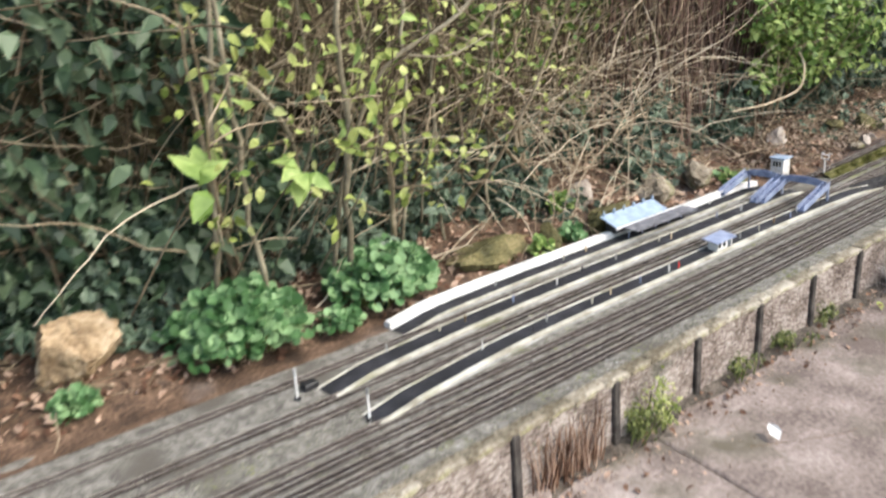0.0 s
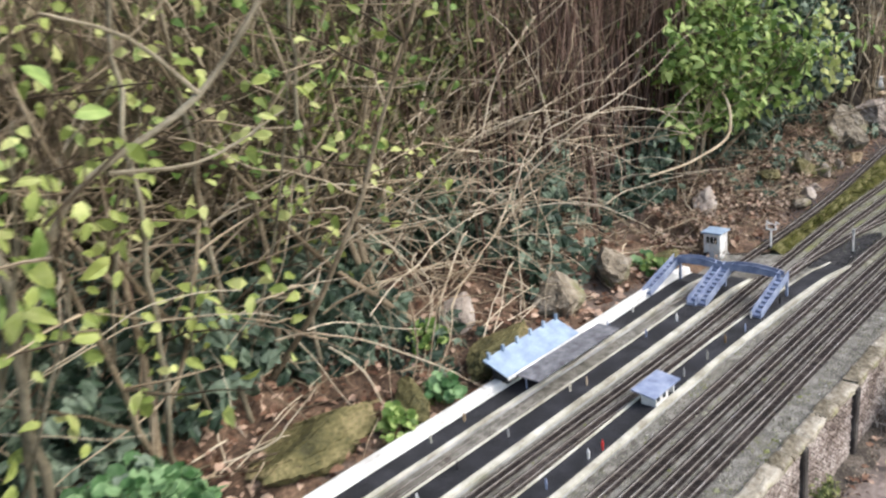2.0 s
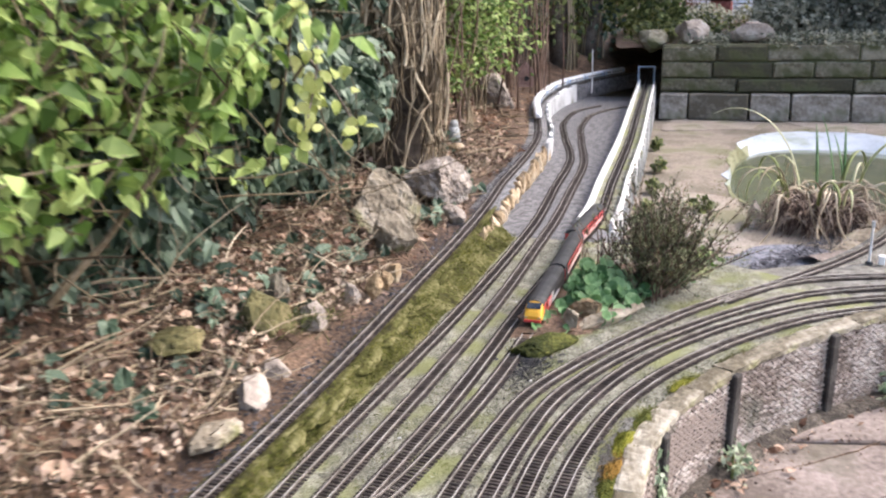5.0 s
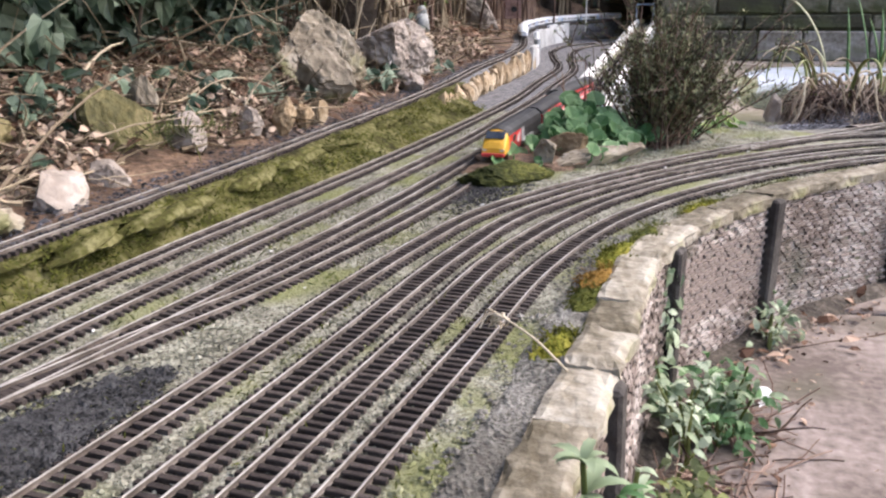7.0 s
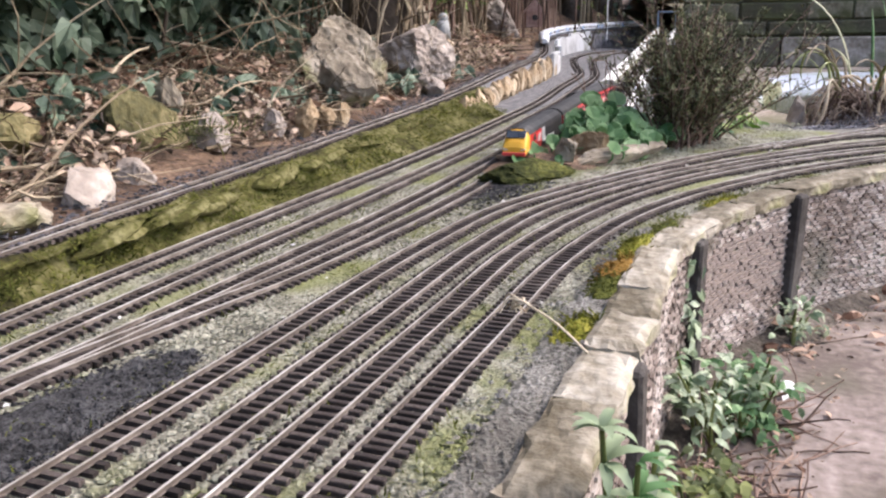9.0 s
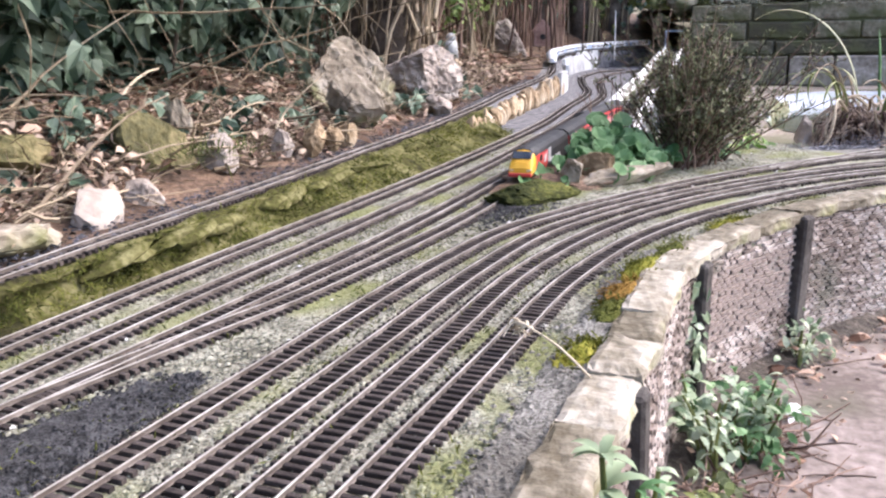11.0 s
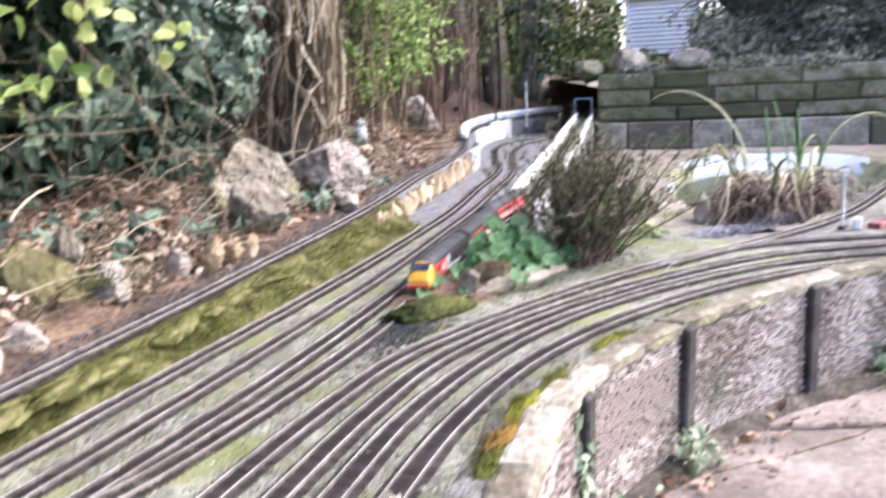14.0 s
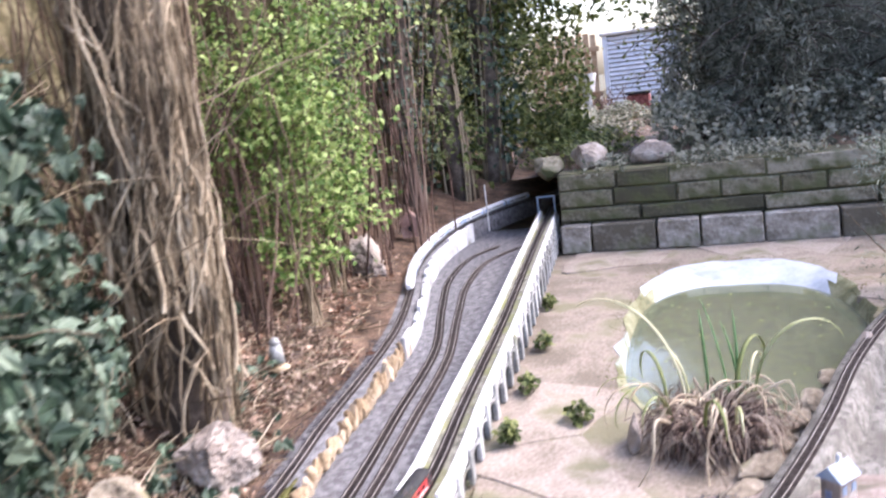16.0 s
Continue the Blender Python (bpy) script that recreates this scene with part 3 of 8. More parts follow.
flight(0.503, -0.75, 0.02), flight(0.376, -0.75, 0.012), flight(0.352, -0.74, 0.012), flight(0.205, -0.75, 0.012)
for v0, v1 in ((0.503, 0.37), (0.37, 0.205)):
    for off, mat_h in ((-0.011, 0.013), (0.011, 0.013)):
        V, F = [], []
        for i in range(11):
            t = i / 10
            v = v0 + (v1 - v0) * t
            z = DECK_Z + 0.010 * math.sin(math.pi * t)
            V += [(DECK_U + off - 0.001, v, z - 0.008 + 0.006 * abs(2 * t - 1)), (DECK_U + off + 0.001, v, z - 0.008 + 0.006 * abs(2 * t - 1)), (DECK_U + off + 0.001, v, z + mat_h), (DECK_U + off - 0.001, v, z + mat_h)]
        for i in range(10):
            for j in range(4):
                a, b = i * 4 + j, i * 4 + (j + 1) % 4
                F.append((a, b, b + 4, a + 4))
        F += [(3, 2, 1, 0), (40, 41, 42, 43)]
        mesh_part("parapet", V, F, M_blue, fb)
    V, F = [], []
    for i in range(11):
        t = i / 10
        v = v0 + (v1 - v0) * t
        z = DECK_Z + 0.010 * math.sin(math.pi * t)
        V += [(DECK_U - 0.0095, v, z - 0.003), (DECK_U + 0.0095, v, z - 0.003), (DECK_U + 0.0095, v, z), (DECK_U - 0.0095, v, z)]
    for i in range(10):
        for j in range(4):
            a, b = i * 4 + j, i * 4 + (j + 1) % 4
            F.append((a, b, b + 4, a + 4))
    mesh_part("deck", V, F, M_greyroof, fb)
for v in (0.495, 0.364, 0.198):
    bm = bmesh.new()
    box(bm, (0.006, 0.006, 0.062), pose(DECK_U + 0.012, v, 0.041))
    part("post", bm, M_blue, fb)

# station building on the first platform
sb = thing("station_building", "model station building with pale blue roof and flat grey canopy", "building")
# wall coloured near-black in place of the shade below roof and canopy
bm = bmesh.new()
box(bm, (0.24, 0.042, 0.03), pose(-1.245, 0.513, 0.04), bevel=0.001)
part("wall", bm, M_dark, sb, "brick wall with the shade under the roof put into its black colour")
V = [(-1.385, 0.474, 0.052), (-1.115, 0.474, 0.052), (-1.115, 0.54, 0.076), (-1.385, 0.54, 0.076), (-1.385, 0.474, 0.055), (-1.115, 0.474, 0.055), (-1.115, 0.54, 0.079), (-1.385, 0.54, 0.079)]
roof = mesh_part("roof", V, [(3, 2, 1, 0), (4, 5, 6, 7), (0, 1, 5, 4), (1, 2, 6, 5), (2, 3, 7, 6), (3, 0, 4, 7)], M_paleblue, sb)
for i in range(6):
    bm = bmesh.new()
    box(bm, (0.007, 0.007, 0.018), pose(-1.37 + i * 0.05, 0.535, 0.083), bevel=0.001)
    part("chimney", bm, M_paleblue, sb)
bm = bmesh.new()
box(bm, (0.32, 0.06, 0.003), pose(-1.2, 0.44, 0.05))
part("canopy", bm, M_greyroof, sb, "flat grey felted canopy")
bm = bmesh.new()
box(bm, (0.27, 0.003, 0.006), pose(-1.25, 0.472, 0.051))
part("fascia", bm, M_white, sb)
for i in range(5):
    bm = bmesh.new()
    bmesh.ops.create_cone(bm, cap_ends=True, segments=8, radius1=0.002, radius2=0.0015, depth=0.036)
    bmesh.ops.translate(bm, vec=(-1.34 + i * 0.07, 0.46, 0.03), verts=bm.verts)
    part("column", bm, M_blue, sb)

# waiting shelter on the island platform
ws = thing("waiting_shelter", "small white model shelter with a blue-grey roof", "shelter")
bm = bmesh.new()
box(bm, (0.05, 0.034, 0.028), pose(-1.245, 0.204, 0.026), bevel=0.0008)
part("wall", bm, M_white, ws)
V = [(-1.29, 0.178, 0.040), (-1.185, 0.178, 0.040), (-1.185, 0.232, 0.047), (-1.29, 0.232, 0.047)]
V += [(x, y, z + 0.003) for x, y, z in V]
mesh_part("roof", V, [(3, 2, 1, 0), (4, 5, 6, 7), (0, 1, 5, 4), (1, 2, 6, 5), (2, 3, 7, 6), (3, 0, 4, 7)], M_blue, ws)
bm = bmesh.new()
box(bm, (0.004, 0.03, 0.028), pose(-1.194, 0.204, 0.026))
part("screen", bm, M_white, ws)
for x in (-1.262, -1.238):
    bm = bmesh.new()
    box(bm, (0.012, 0.002, 0.012), pose(x, 0.1865, 0.028))
    part("window", bm, M_glass, ws)

# signal box beyond the platforms
sg = thing("signal_box", "white model signal box with windows and a flat grey roof", "signal box")
bm = bmesh.new()
box(bm, (0.05, 0.052, 0.074), pose(-0.335, 0.51, 0.038), bevel=0.001)
part("wall", bm, M_white, sg)
bm = bmesh.new()
box(bm, (0.062, 0.064, 0.006), pose(-0.335, 0.51, 0.078), bevel=0.001)
part("roof", bm, M_paleblue, sg)
for v in (0.498, 0.51, 0.522):
    bm = bmesh.new()
    box(bm, (0.002, 0.009, 0.02), pose(-0.3605, v, 0.056))
    part("window", bm, M_glass, sg)
bm = bmesh.new()
box(bm, (0.06, 0.06, 0.012), pose(-0.33, 0.51, -0.002), bevel=0.002)
part("base", bm, M_concrete, sg)
bm = bmesh.new()
box(bm, (0.014, 0.012, 0.02), pose(-0.375, 0.52, 0.01), bevel=0.001)
tagged(part("coal_bunker", bm, M_dark), "small dark bunker beside the signal box", "bunker")


def signal(name, at, high, arms, label):
    s = thing(name, label, "railway signal", group="line-side signals")
    V, F = tubes([([(at[0], at[1], 0), (at[0], at[1], high)], 0.0028, 0.0024)], 8)
    mesh_part("mast", V, F, M_white, s)
    bm = bmesh.new()
    bmesh.ops.create_cone(bm, cap_ends=True, segments=10, radius1=0.009, radius2=0.007, depth=0.006)
    bmesh.ops.translate(bm, vec=(at[0], at[1], 0.002), verts=bm.verts)
    part("base", bm, M_dark, s)
    if arms:
        bm = bmesh.new()
        box(bm, (0.003, 0.03, 0.003), pose(at[0], at[1], high))
        part("bracket", bm, M_white, s)
        bm = bmesh.new()
        box(bm, (0.003, 0.03, 0.0025), pose(at[0], at[1], high + 0.017))
        part("bracket", bm, M_white, s)
        for d in (-0.014, 0.014):
            V, F = tubes([([(at[0], at[1] + d, high), (at[0], at[1] + d, high + 0.027)], 0.0018, 0.0014)], 6)
            mesh_part("doll", V, F, M_white, s)
            bm = bmesh.new()
            box(bm, (0.002, 0.012, 0.004), pose(at[0] - 0.003, at[1] + d - 0.006, high + 0.022, 12))
            part("arm", bm, M_white, s)
    else:
        bm = bmesh.new()
        box(bm, (0.006, 0.007, 0.016), pose(at[0], at[1], high + 0.004), bevel=0.001)
        part("lamp_head", bm, M_concrete, s)


signal("bracket_signal", (-0.23, 0.385), 0.068, True, "white model bracket signal with two short arms")
signal("post_signal", (-0.15, 0.177), 0.06, False, "white model signal post on a dark base")
signal("post_signal", (-2.56, 0.163), 0.062, False, "white model signal post beside the platform ramp")
signal("post_signal", (-2.62, 0.345), 0.062, False, "white model signal post on the grey strip")

# black hut at the ramp
bm = bmesh.new()
box(bm, (0.035, 0.024, 0.016), pose(-2.575, 0.368, 0.008), bevel=0.002)
tagged(part("relay_cabinet", bm, M_dark), "low black model cabinet at the platform ramp", "cabinet")

# tiny painted figurines
FIG_COL = [M_white, M_dark, M_concrete, M_edge, M_rock_tan, M_blue]
M_redfig = material("red_paint", tones((0.35, 0.02, 0.02), (0.55, 0.035, 0.03), (0.65, 0.08, 0.06)), scale=30, bump=0.0, rough=0.45)


def figurine(u, v, k):
    bm = bmesh.new()
    prof = [(0.0, 0.0), (0.0026, 0.0), (0.0022, 0.007), (0.0032, 0.012), (0.0028, 0.016), (0.001, 0.0175), (0.0018, 0.0195), (0.0012, 0.0215), (0.0, 0.022)]
    rings = [[bm.verts.new((r * math.cos(a), 0.75 * r * math.sin(a), z)) for a in np.linspace(0, 2 * math.pi, 7)[:-1]] for r, z in prof[1:-1]]
    for a, b in zip(rings, rings[1:]):
        for i in range(6):
            bm.faces.new((a[i], a[(i + 1) % 6], b[(i + 1) % 6], b[i]))
    bm.faces.new(rings[-1])
    mat = M_redfig if k == 7 else FIG_COL[k % 6]
    ob = part("figurine", bm, mat)
    ob.matrix_world = pose(u, v, 0.0115, 0, 0, k * 50)
    colour = "red" if k == 7 else ("white", "black", "grey", "cream", "tan", "blue")[k % 6]
    tagged(ob, f"tiny {colour} painted figurine standing on the model platform", "figurine", group="platform figurines")


k = 0
for u in (-2.2, -2.05, -1.98, -1.82, -1.74, -1.62, -1.5, -1.46, -1.12, -1.02, -0.92, -0.84, -0.76, -0.64):
    figurine(u, 0.203 + 0.012 * math.sin(u * 31), k)
    k += 1
for u in (-2.36, -2.2, -2.12, -1.95, -1.78, -1.66, -1.52, -1.3, -1.26, -0.98, -0.86, -0.62):
    figurine(u, 0.364 + 0.012 * math.sin(u * 37), k)
    k += 1
for u in (-1.9, -1.62, -1.52, -0.98, -0.86):
    figurine(u, 0.482, k)
    k += 1


# ---- trains ----
M_coach = material("coach_white", tones((0.6, 0.61, 0.64), (0.74, 0.75, 0.78), (0.82, 0.83, 0.85)), scale=12, bump=0.0, rough=0.3, spec=0.5)
M_coach_grey = material("coach_grey", tones((0.06, 0.063, 0.075), (0.11, 0.115, 0.13), (0.18, 0.185, 0.2)), scale=30, bump=0.0, rough=0.5)
M_coach_blue = material("coach_blue", tones((0.1, 0.22, 0.45), (0.18, 0.34, 0.6), (0.3, 0.45, 0.68)), scale=20, bump=0.0, rough=0.35)
M_red = material("train_red", tones((0.3, 0.014, 0.014), (0.45, 0.025, 0.024), (0.55, 0.06, 0.05)), scale=20, bump=0.0, rough=0.3, spec=0.5)
M_yellow = material("train_yellow", tones((0.5, 0.24, 0.02), (0.66, 0.34, 0.03), (0.75, 0.42, 0.06)), scale=20, bump=0.0, rough=0.35)
M_charcoal = material("train_charcoal", tones((0.012, 0.012, 0.013), (0.025, 0.024, 0.025), (0.06, 0.058, 0.058)), scale=20, bump=0.0, rough=0.65)
BODY = [(-0.0165, 0.012), (-0.018, 0.02), (-0.018, 0.034), (-0.0155, 0.042), (-0.009, 0.0465), (0, 0.048), (0.009, 0.0465), (0.0155, 0.042), (0.018, 0.034), (0.018, 0.02), (0.0165, 0.012)]


def loft(stations, prof):
    """A shell along x; each station is (x, width scale, height scale)."""
    V, F, k = [], [], len(prof)
    for x, sw, sh in stations:
        V += [(x, y * sw, 0.012 + (z - 0.012) * sh) for y, z in prof]
    for i in range(len(stations) - 1):
        for j in range(k):
            a, b = i * k + j, i * k + (j + 1) % k
            F.append((a, a + k, b + k, b))
    F.append(tuple(range(k)))
    F.append(tuple(range(len(V) - 1, len(V) - k - 1, -1)))
    return V, F


def bogies(car, length, mat):
    for x in (-length * 0.34, length * 0.34):
        bm = bmesh.new()
        box(bm, (0.045, 0.022, 0.006), pose(x, 0, 0.0085), bevel=0.001)
        bg = part("bogie", bm, mat, car)
        for dx in (-0.015, 0.015):
            bm = bmesh.new()
            bmesh.ops.create_cone(bm, cap_ends=True, segments=14, radius1=0.0062, radius2=0.0062, depth=0.019, matrix=pose(x + dx, 0, 0.0122 - 0.0005, 90))
            part("wheelset", bm, M_dark, bg)


def white_car(end=0):
    L = 0.262
    car = thing("train_carriage", "white model carriage with dark windows and blue doors", "carriage", group="white model train")
    if end:
        st = [(-L / 2, 0.55, 0.45), (-L / 2 + 0.012, 0.8, 0.72), (-L / 2 + 0.035, 0.97, 0.96), (-L / 2 + 0.06, 1, 1), (L / 2, 1, 1)]
    else:
        st = [(-L / 2, 1, 1), (L / 2, 1, 1)]
    mesh_part("body", *loft(st, BODY), M_coach, car)
    lo = -L / 2 + (0.05 if end else 0.002)
    V = [(x, y, z) for x in (lo, L / 2 - 0.002) for y, z in ((-0.0183, 0.009), (0.0183, 0.009), (0.0187, 0.0185), (-0.0187, 0.0185))]
    mesh_part("skirt", V, [(0, 1, 2, 3), (7, 6, 5, 4), (0, 4, 5, 1), (1, 5, 6, 2), (2, 6, 7, 3), (3, 7, 4, 0)], M_coach_grey, car, "dark grey skirt")
    for s in (-1, 1):
        for i in range(9):
            x = -0.088 + i * 0.022
            if i in (2,) or (end and i < 2):
                continue
            bm = bmesh.new()
            box(bm, (0.013, 0.0012, 0.0085), pose(x, s * 0.0181, 0.0295), bevel=0.0004)
            part("window", bm, M_glass, car)
        for x in (-0.113, 0.113):
            if end and x < 0:
                continue
            bm = bmesh.new()
            box(bm, (0.017, 0.0012, 0.019), pose(x, s * 0.0181, 0.028), bevel=0.0004)
            part("door", bm, M_coach_blue, car, "blue door")
    if end:
        bm = bmesh.new()
        box(bm, (0.003, 0.022, 0.009), pose(-L / 2 + 0.0175, 0, 0.0345, 0, -38, 0), bevel=0.001)
        part("windscreen", bm, M_glass, car)
    else:
        bm = bmesh.new()
        box(bm, (0.006, 0.02, 0.03), pose(-L / 2 - 0.003, 0, 0.028), bevel=0.001)
        part("gangway", bm, M_dark, car, "black rubber gangway")
    bogies(car, L, M_coach_grey)
    return car


def on_line(line, s):
    """Pose on a line at s metres along it."""
    seg = np.r_[0, np.cumsum(np.linalg.norm(np.diff(line, axis=0), axis=1))]
    p = np.array([np.interp(s, seg, line[:, i]) for i in range(3)])
    q = np.array([np.interp(s + 0.02, seg, line[:, i]) for i in range(3)])
    d = q - p
    return pose(p[0], p[1], p[2] + 0.004, 0, -math.degrees(math.atan2(d[2], math.hypot(d[0], d[1]))), math.degrees(math.atan2(d[1], d[0])))


def s_at(line, u):
    seg = np.r_[0, np.cumsum(np.linalg.norm(np.diff(line, axis=0), axis=1))]
    return np.interp(u, line[:, 0], seg)


UL = LINES["U"]
s0 = s_at(UL, 2.95) + 0.13
tail = white_car(1)
tail.matrix_world = on_line(UL, s0)
mid = white_car(0)
mid.matrix_world = on_line(UL, s0 + 0.274)
for i in range(2, 8):
    copy_thing(mid, on_line(UL, s0 + 0.274 * i))

# red train
B4L = LINES["B4"]
B3L = LINES["B3"]
RED = np.vstack([B4L[B4L[:, 0] < 1.2], B3L[B3L[:, 0] > 1.28]])
rs = s_at(RED, 0.74)


def red_coach():
    L = 0.262
    car = thing("train_carriage", "red model carriage with a black roof and white stripes", "carriage", group="red model train")
    mesh_part("body", *loft([(-L / 2, 1, 1), (L / 2, 1, 1)], BODY), M_red, car)
    roof = [(y * 1.02, z + 0.0006) for y, z in BODY if z > 0.036]
    roof = [(-0.0178, 0.0375)] + roof + [(0.0178, 0.0375)]
    mesh_part("roof", *loft([(-L / 2 - 0.0005, 1, 1), (L / 2 + 0.0005, 1, 1)], roof), M_charcoal, car, "black roof")
    for s in (-1, 1):
        for z in (0.0175, 0.0195, 0.0215):
            bm = bmesh.new()
            box(bm, (L * 0.97, 0.0008, 0.0007), pose(0, s * 0.018, z))
            part("stripe", bm, M_white, car, "thin white stripe")
        for i in range(8):
            bm = bmesh.new()
            box(bm, (0.014, 0.0012, 0.0075), pose(-0.084 + i * 0.024, s * 0.0181, 0.0295), bevel=0.0004)
            part("window", bm, M_glass, car)
        for x in (-0.118, 0.118):
            bm = bmesh.new()
            box(bm, (0.022, 0.0012, 0.022), pose(x, s * 0.0181, 0.026), bevel=0.0004)
            part("door", bm, M_charcoal, car, "black door")
    bm = bmesh.new()
    box(bm, (0.006, 0.02, 0.03), pose(L / 2 + 0.003, 0, 0.028), bevel=0.001)
    part("gangway", bm, M_dark, car)
    bogies(car, L, M_charcoal)
    return car


def power_car():
    L = 0.235
    car = thing("locomotive", "red model power car with a sloping yellow nose", "locomotive", group="red model train")
    st = [(-L / 2, 0.86, 0.3), (-L / 2 + 0.004, 0.9, 0.5), (-L / 2 + 0.02, 0.96, 0.94), (-L / 2 + 0.032, 1, 1), (L / 2, 1, 1)]
    mesh_part("body", *loft(st[2:4] + [(-L / 2 + 0.09, 1, 1)], BODY), M_red, car)
    mesh_part("nose", *loft(st[:3], BODY), M_yellow, car, "yellow sloping nose")
    mesh_part("engine_casing", *loft([(-L / 2 + 0.09, 1, 1), (L / 2, 1, 1)], BODY), M_charcoal, car, "charcoal grey casing")
    roof = [(-0.0178, 0.0375)] + [(y * 1.02, z + 0.0006) for y, z in BODY if z > 0.036] + [(0.0178, 0.0375)]
    mesh_part("roof", *loft([(-L / 2 + 0.0195, 0.96, 0.945), (-L / 2 + 0.031, 1, 1), (L / 2, 1, 1)], roof), M_charcoal, car)
    bm = bmesh.new()
    box(bm, (0.0016, 0.027, 0.013), pose(-L / 2 + 0.0122, 0, 0.0384, 0, 46, 0), bevel=0.0006)
    part("windscreen", bm, M_glass, car)
    bm = bmesh.new()
    box(bm, (0.004, 0.032, 0.005), pose(-L / 2 - 0.001, 0, 0.0135), bevel=0.001)
    part("buffer_beam", bm, M_red, car)
    for y in (-0.012, 0.012):
        bm = bmesh.new()
        box(bm, (0.002, 0.007, 0.004), pose(-L / 2 + 0.001, y, 0.0195), bevel=0.0008)
        part("headlight", bm, M_white, car)
    for s in (-1, 1):
        bm = bmesh.new()
        box(bm, (0.011, 0.0012, 0.009), pose(-L / 2 + 0.045, s * 0.0181, 0.031), bevel=0.0004)
        part("window", bm, M_glass, car)
        V = [(-L / 2 + 0.062, s * 0.0184, 0.022), (-L / 2 + 0.07, s * 0.0184, 0.022), (-L / 2 + 0.078, s * 0.0184, 0.034), (-L / 2 + 0.066, s * 0.0184, 0.031)]
        V += [(x, y + s * 0.0006, z) for x, y, z in V]
        mesh_part("emblem", V, [(3, 2, 1, 0), (4, 5, 6, 7), (0, 1, 5, 4), (1, 2, 6, 5), (2, 3, 7, 6), (3, 0, 4, 7)], M_white, car, "plain white shape")
        for z in (0.0175, 0.0195, 0.0215):
            bm = bmesh.new()
            box(bm, (0.07, 0.0008, 0.0007), pose(0.02, s * 0.018, z))
            part("stripe", bm, M_white, car)
        bm = bmesh.new()
        box(bm, (0.018, 0.001, 0.02), pose(-L / 2 + 0.098, s * 0.0181, 0.028), bevel=0.0004)
        part("grille", bm, M_concrete, car, "grey grille")
    bogies(car, L, M_charcoal)
    return car


pc = power_car()
pc.matrix_world = on_line(RED, rs + 0.118)
rc = red_coach()
rc.matrix_world = on_line(RED, rs + 0.118 + 0.26)
copy_thing(rc, on_line(RED, rs + 0.118 + 0.26 + 0.274))


# ---- viaduct, retaining panels, rocks ----
VL = LINES["B3"]
VL = VL[(VL[:, 0] > 1.47) & (VL[:, 0] < 4.5)][::4]
vd = thing("viaduct", "white-edged model viaduct with arched side wall and a single track", "viaduct")
mesh_part("deck", *sweep(VL, [(-0.042, -0.014), (0.03, -0.014), (0.03, -0.001), (-0.042, -0.001)]), M_ballast, vd)
mesh_part("parapet", *sweep(VL, [(0.03, -0.03), (0.043, -0.03), (0.043, 0.023), (0.041, 0.026), (0.032, 0.026), (0.03, 0.023)]), M_white, vd, "whitewashed parapet")
mesh_part("parapet", *sweep(VL, [(-0.052, -0.03), (-0.042, -0.03), (-0.042, 0.018), (-0.044, 0.021), (-0.05, 0.021), (-0.052, 0.018)]), M_white, vd, "whitewashed parapet")
_, nnv = normals2(VL)
cum = np.r_[0, np.cumsum(np.linalg.norm(np.diff(VL, axis=0), axis=1))]
PITCH = 0.125
n_arch = int(cum[-1] / PITCH)


def on_v(s, side):
    p = np.array([np.interp(s, cum, VL[:, i]) for i in range(3)])
    q = np.array([np.interp(s + 0.01, cum, VL[:, i]) for i in range(3)])
    d = (q - p)[:2] / np.linalg.norm((q - p)[:2])
    return np.array((p[0] - d[1] * side, p[1] + d[0] * side, p[2]))


for i in range(n_arch):
    # one bay: a spandrel with an arched opening
    a, b = i * PITCH, (i + 1) * PITCH
    prof = []
    for k in range(11):
        q = math.pi * k / 10
        prof.append((0.5 - 0.36 * math.cos(q), 0.5 * math.sin(q)))
    V, F = [], []
    m = len(prof)
    for side in (-0.0555, -0.046):
        for fx, fz in prof:
            p = on_v(a + fx * PITCH, side)
            spring = TERRACE + (p[2] - 0.025 - TERRACE) * 0.55
            V.append((p[0], p[1], spring + fz * 2 * (p[2] - 0.036 - spring)))
        for fx, fz in prof:
            p = on_v(a + fx * PITCH, side)
            V.append((p[0], p[1], p[2] - 0.029))
    for k in range(m - 1):
        F.append((k, k + 1, m + k + 1, m + k))
        F.append((2 * m + k, 3 * m + k, 3 * m + k + 1, 2 * m + k + 1))
        F.append((k, 2 * m + k, 2 * m + k + 1, k + 1))
    mesh_part("arch", V, F, M_concrete, vd)
for i in range(n_arch + 1):
    p0 = on_v(i * PITCH, -0.052)
    q0 = on_v(i * PITCH + 0.01, -0.052)
    ang = math.degrees(math.atan2(q0[1] - p0[1], q0[0] - p0[0]))
    h = p0[2] - 0.005 - TERRACE
    bm = bmesh.new()
    box(bm, (0.032, 0.016, h), pose(p0[0], p0[1], TERRACE + h / 2, 0, 0, ang), bevel=0.003)
    part("pier", bm, M_concrete, vd)
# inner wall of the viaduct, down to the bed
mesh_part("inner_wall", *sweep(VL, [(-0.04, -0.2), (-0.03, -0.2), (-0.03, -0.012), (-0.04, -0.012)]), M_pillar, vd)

# portal frame at the far end of the viaduct
pf = thing("portal_frame", "blue-grey metal portal frame over the track", "portal frame")
for d in (-0.045, 0.045):
    bm = bmesh.new()
    box(bm, (0.012, 0.008, 0.1), pose(4.45, 0.43 + d, 0.135))
    part("upright", bm, M_paleblue, pf)
bm = bmesh.new()
box(bm, (0.012, 0.098, 0.008), pose(4.45, 0.43, 0.189))
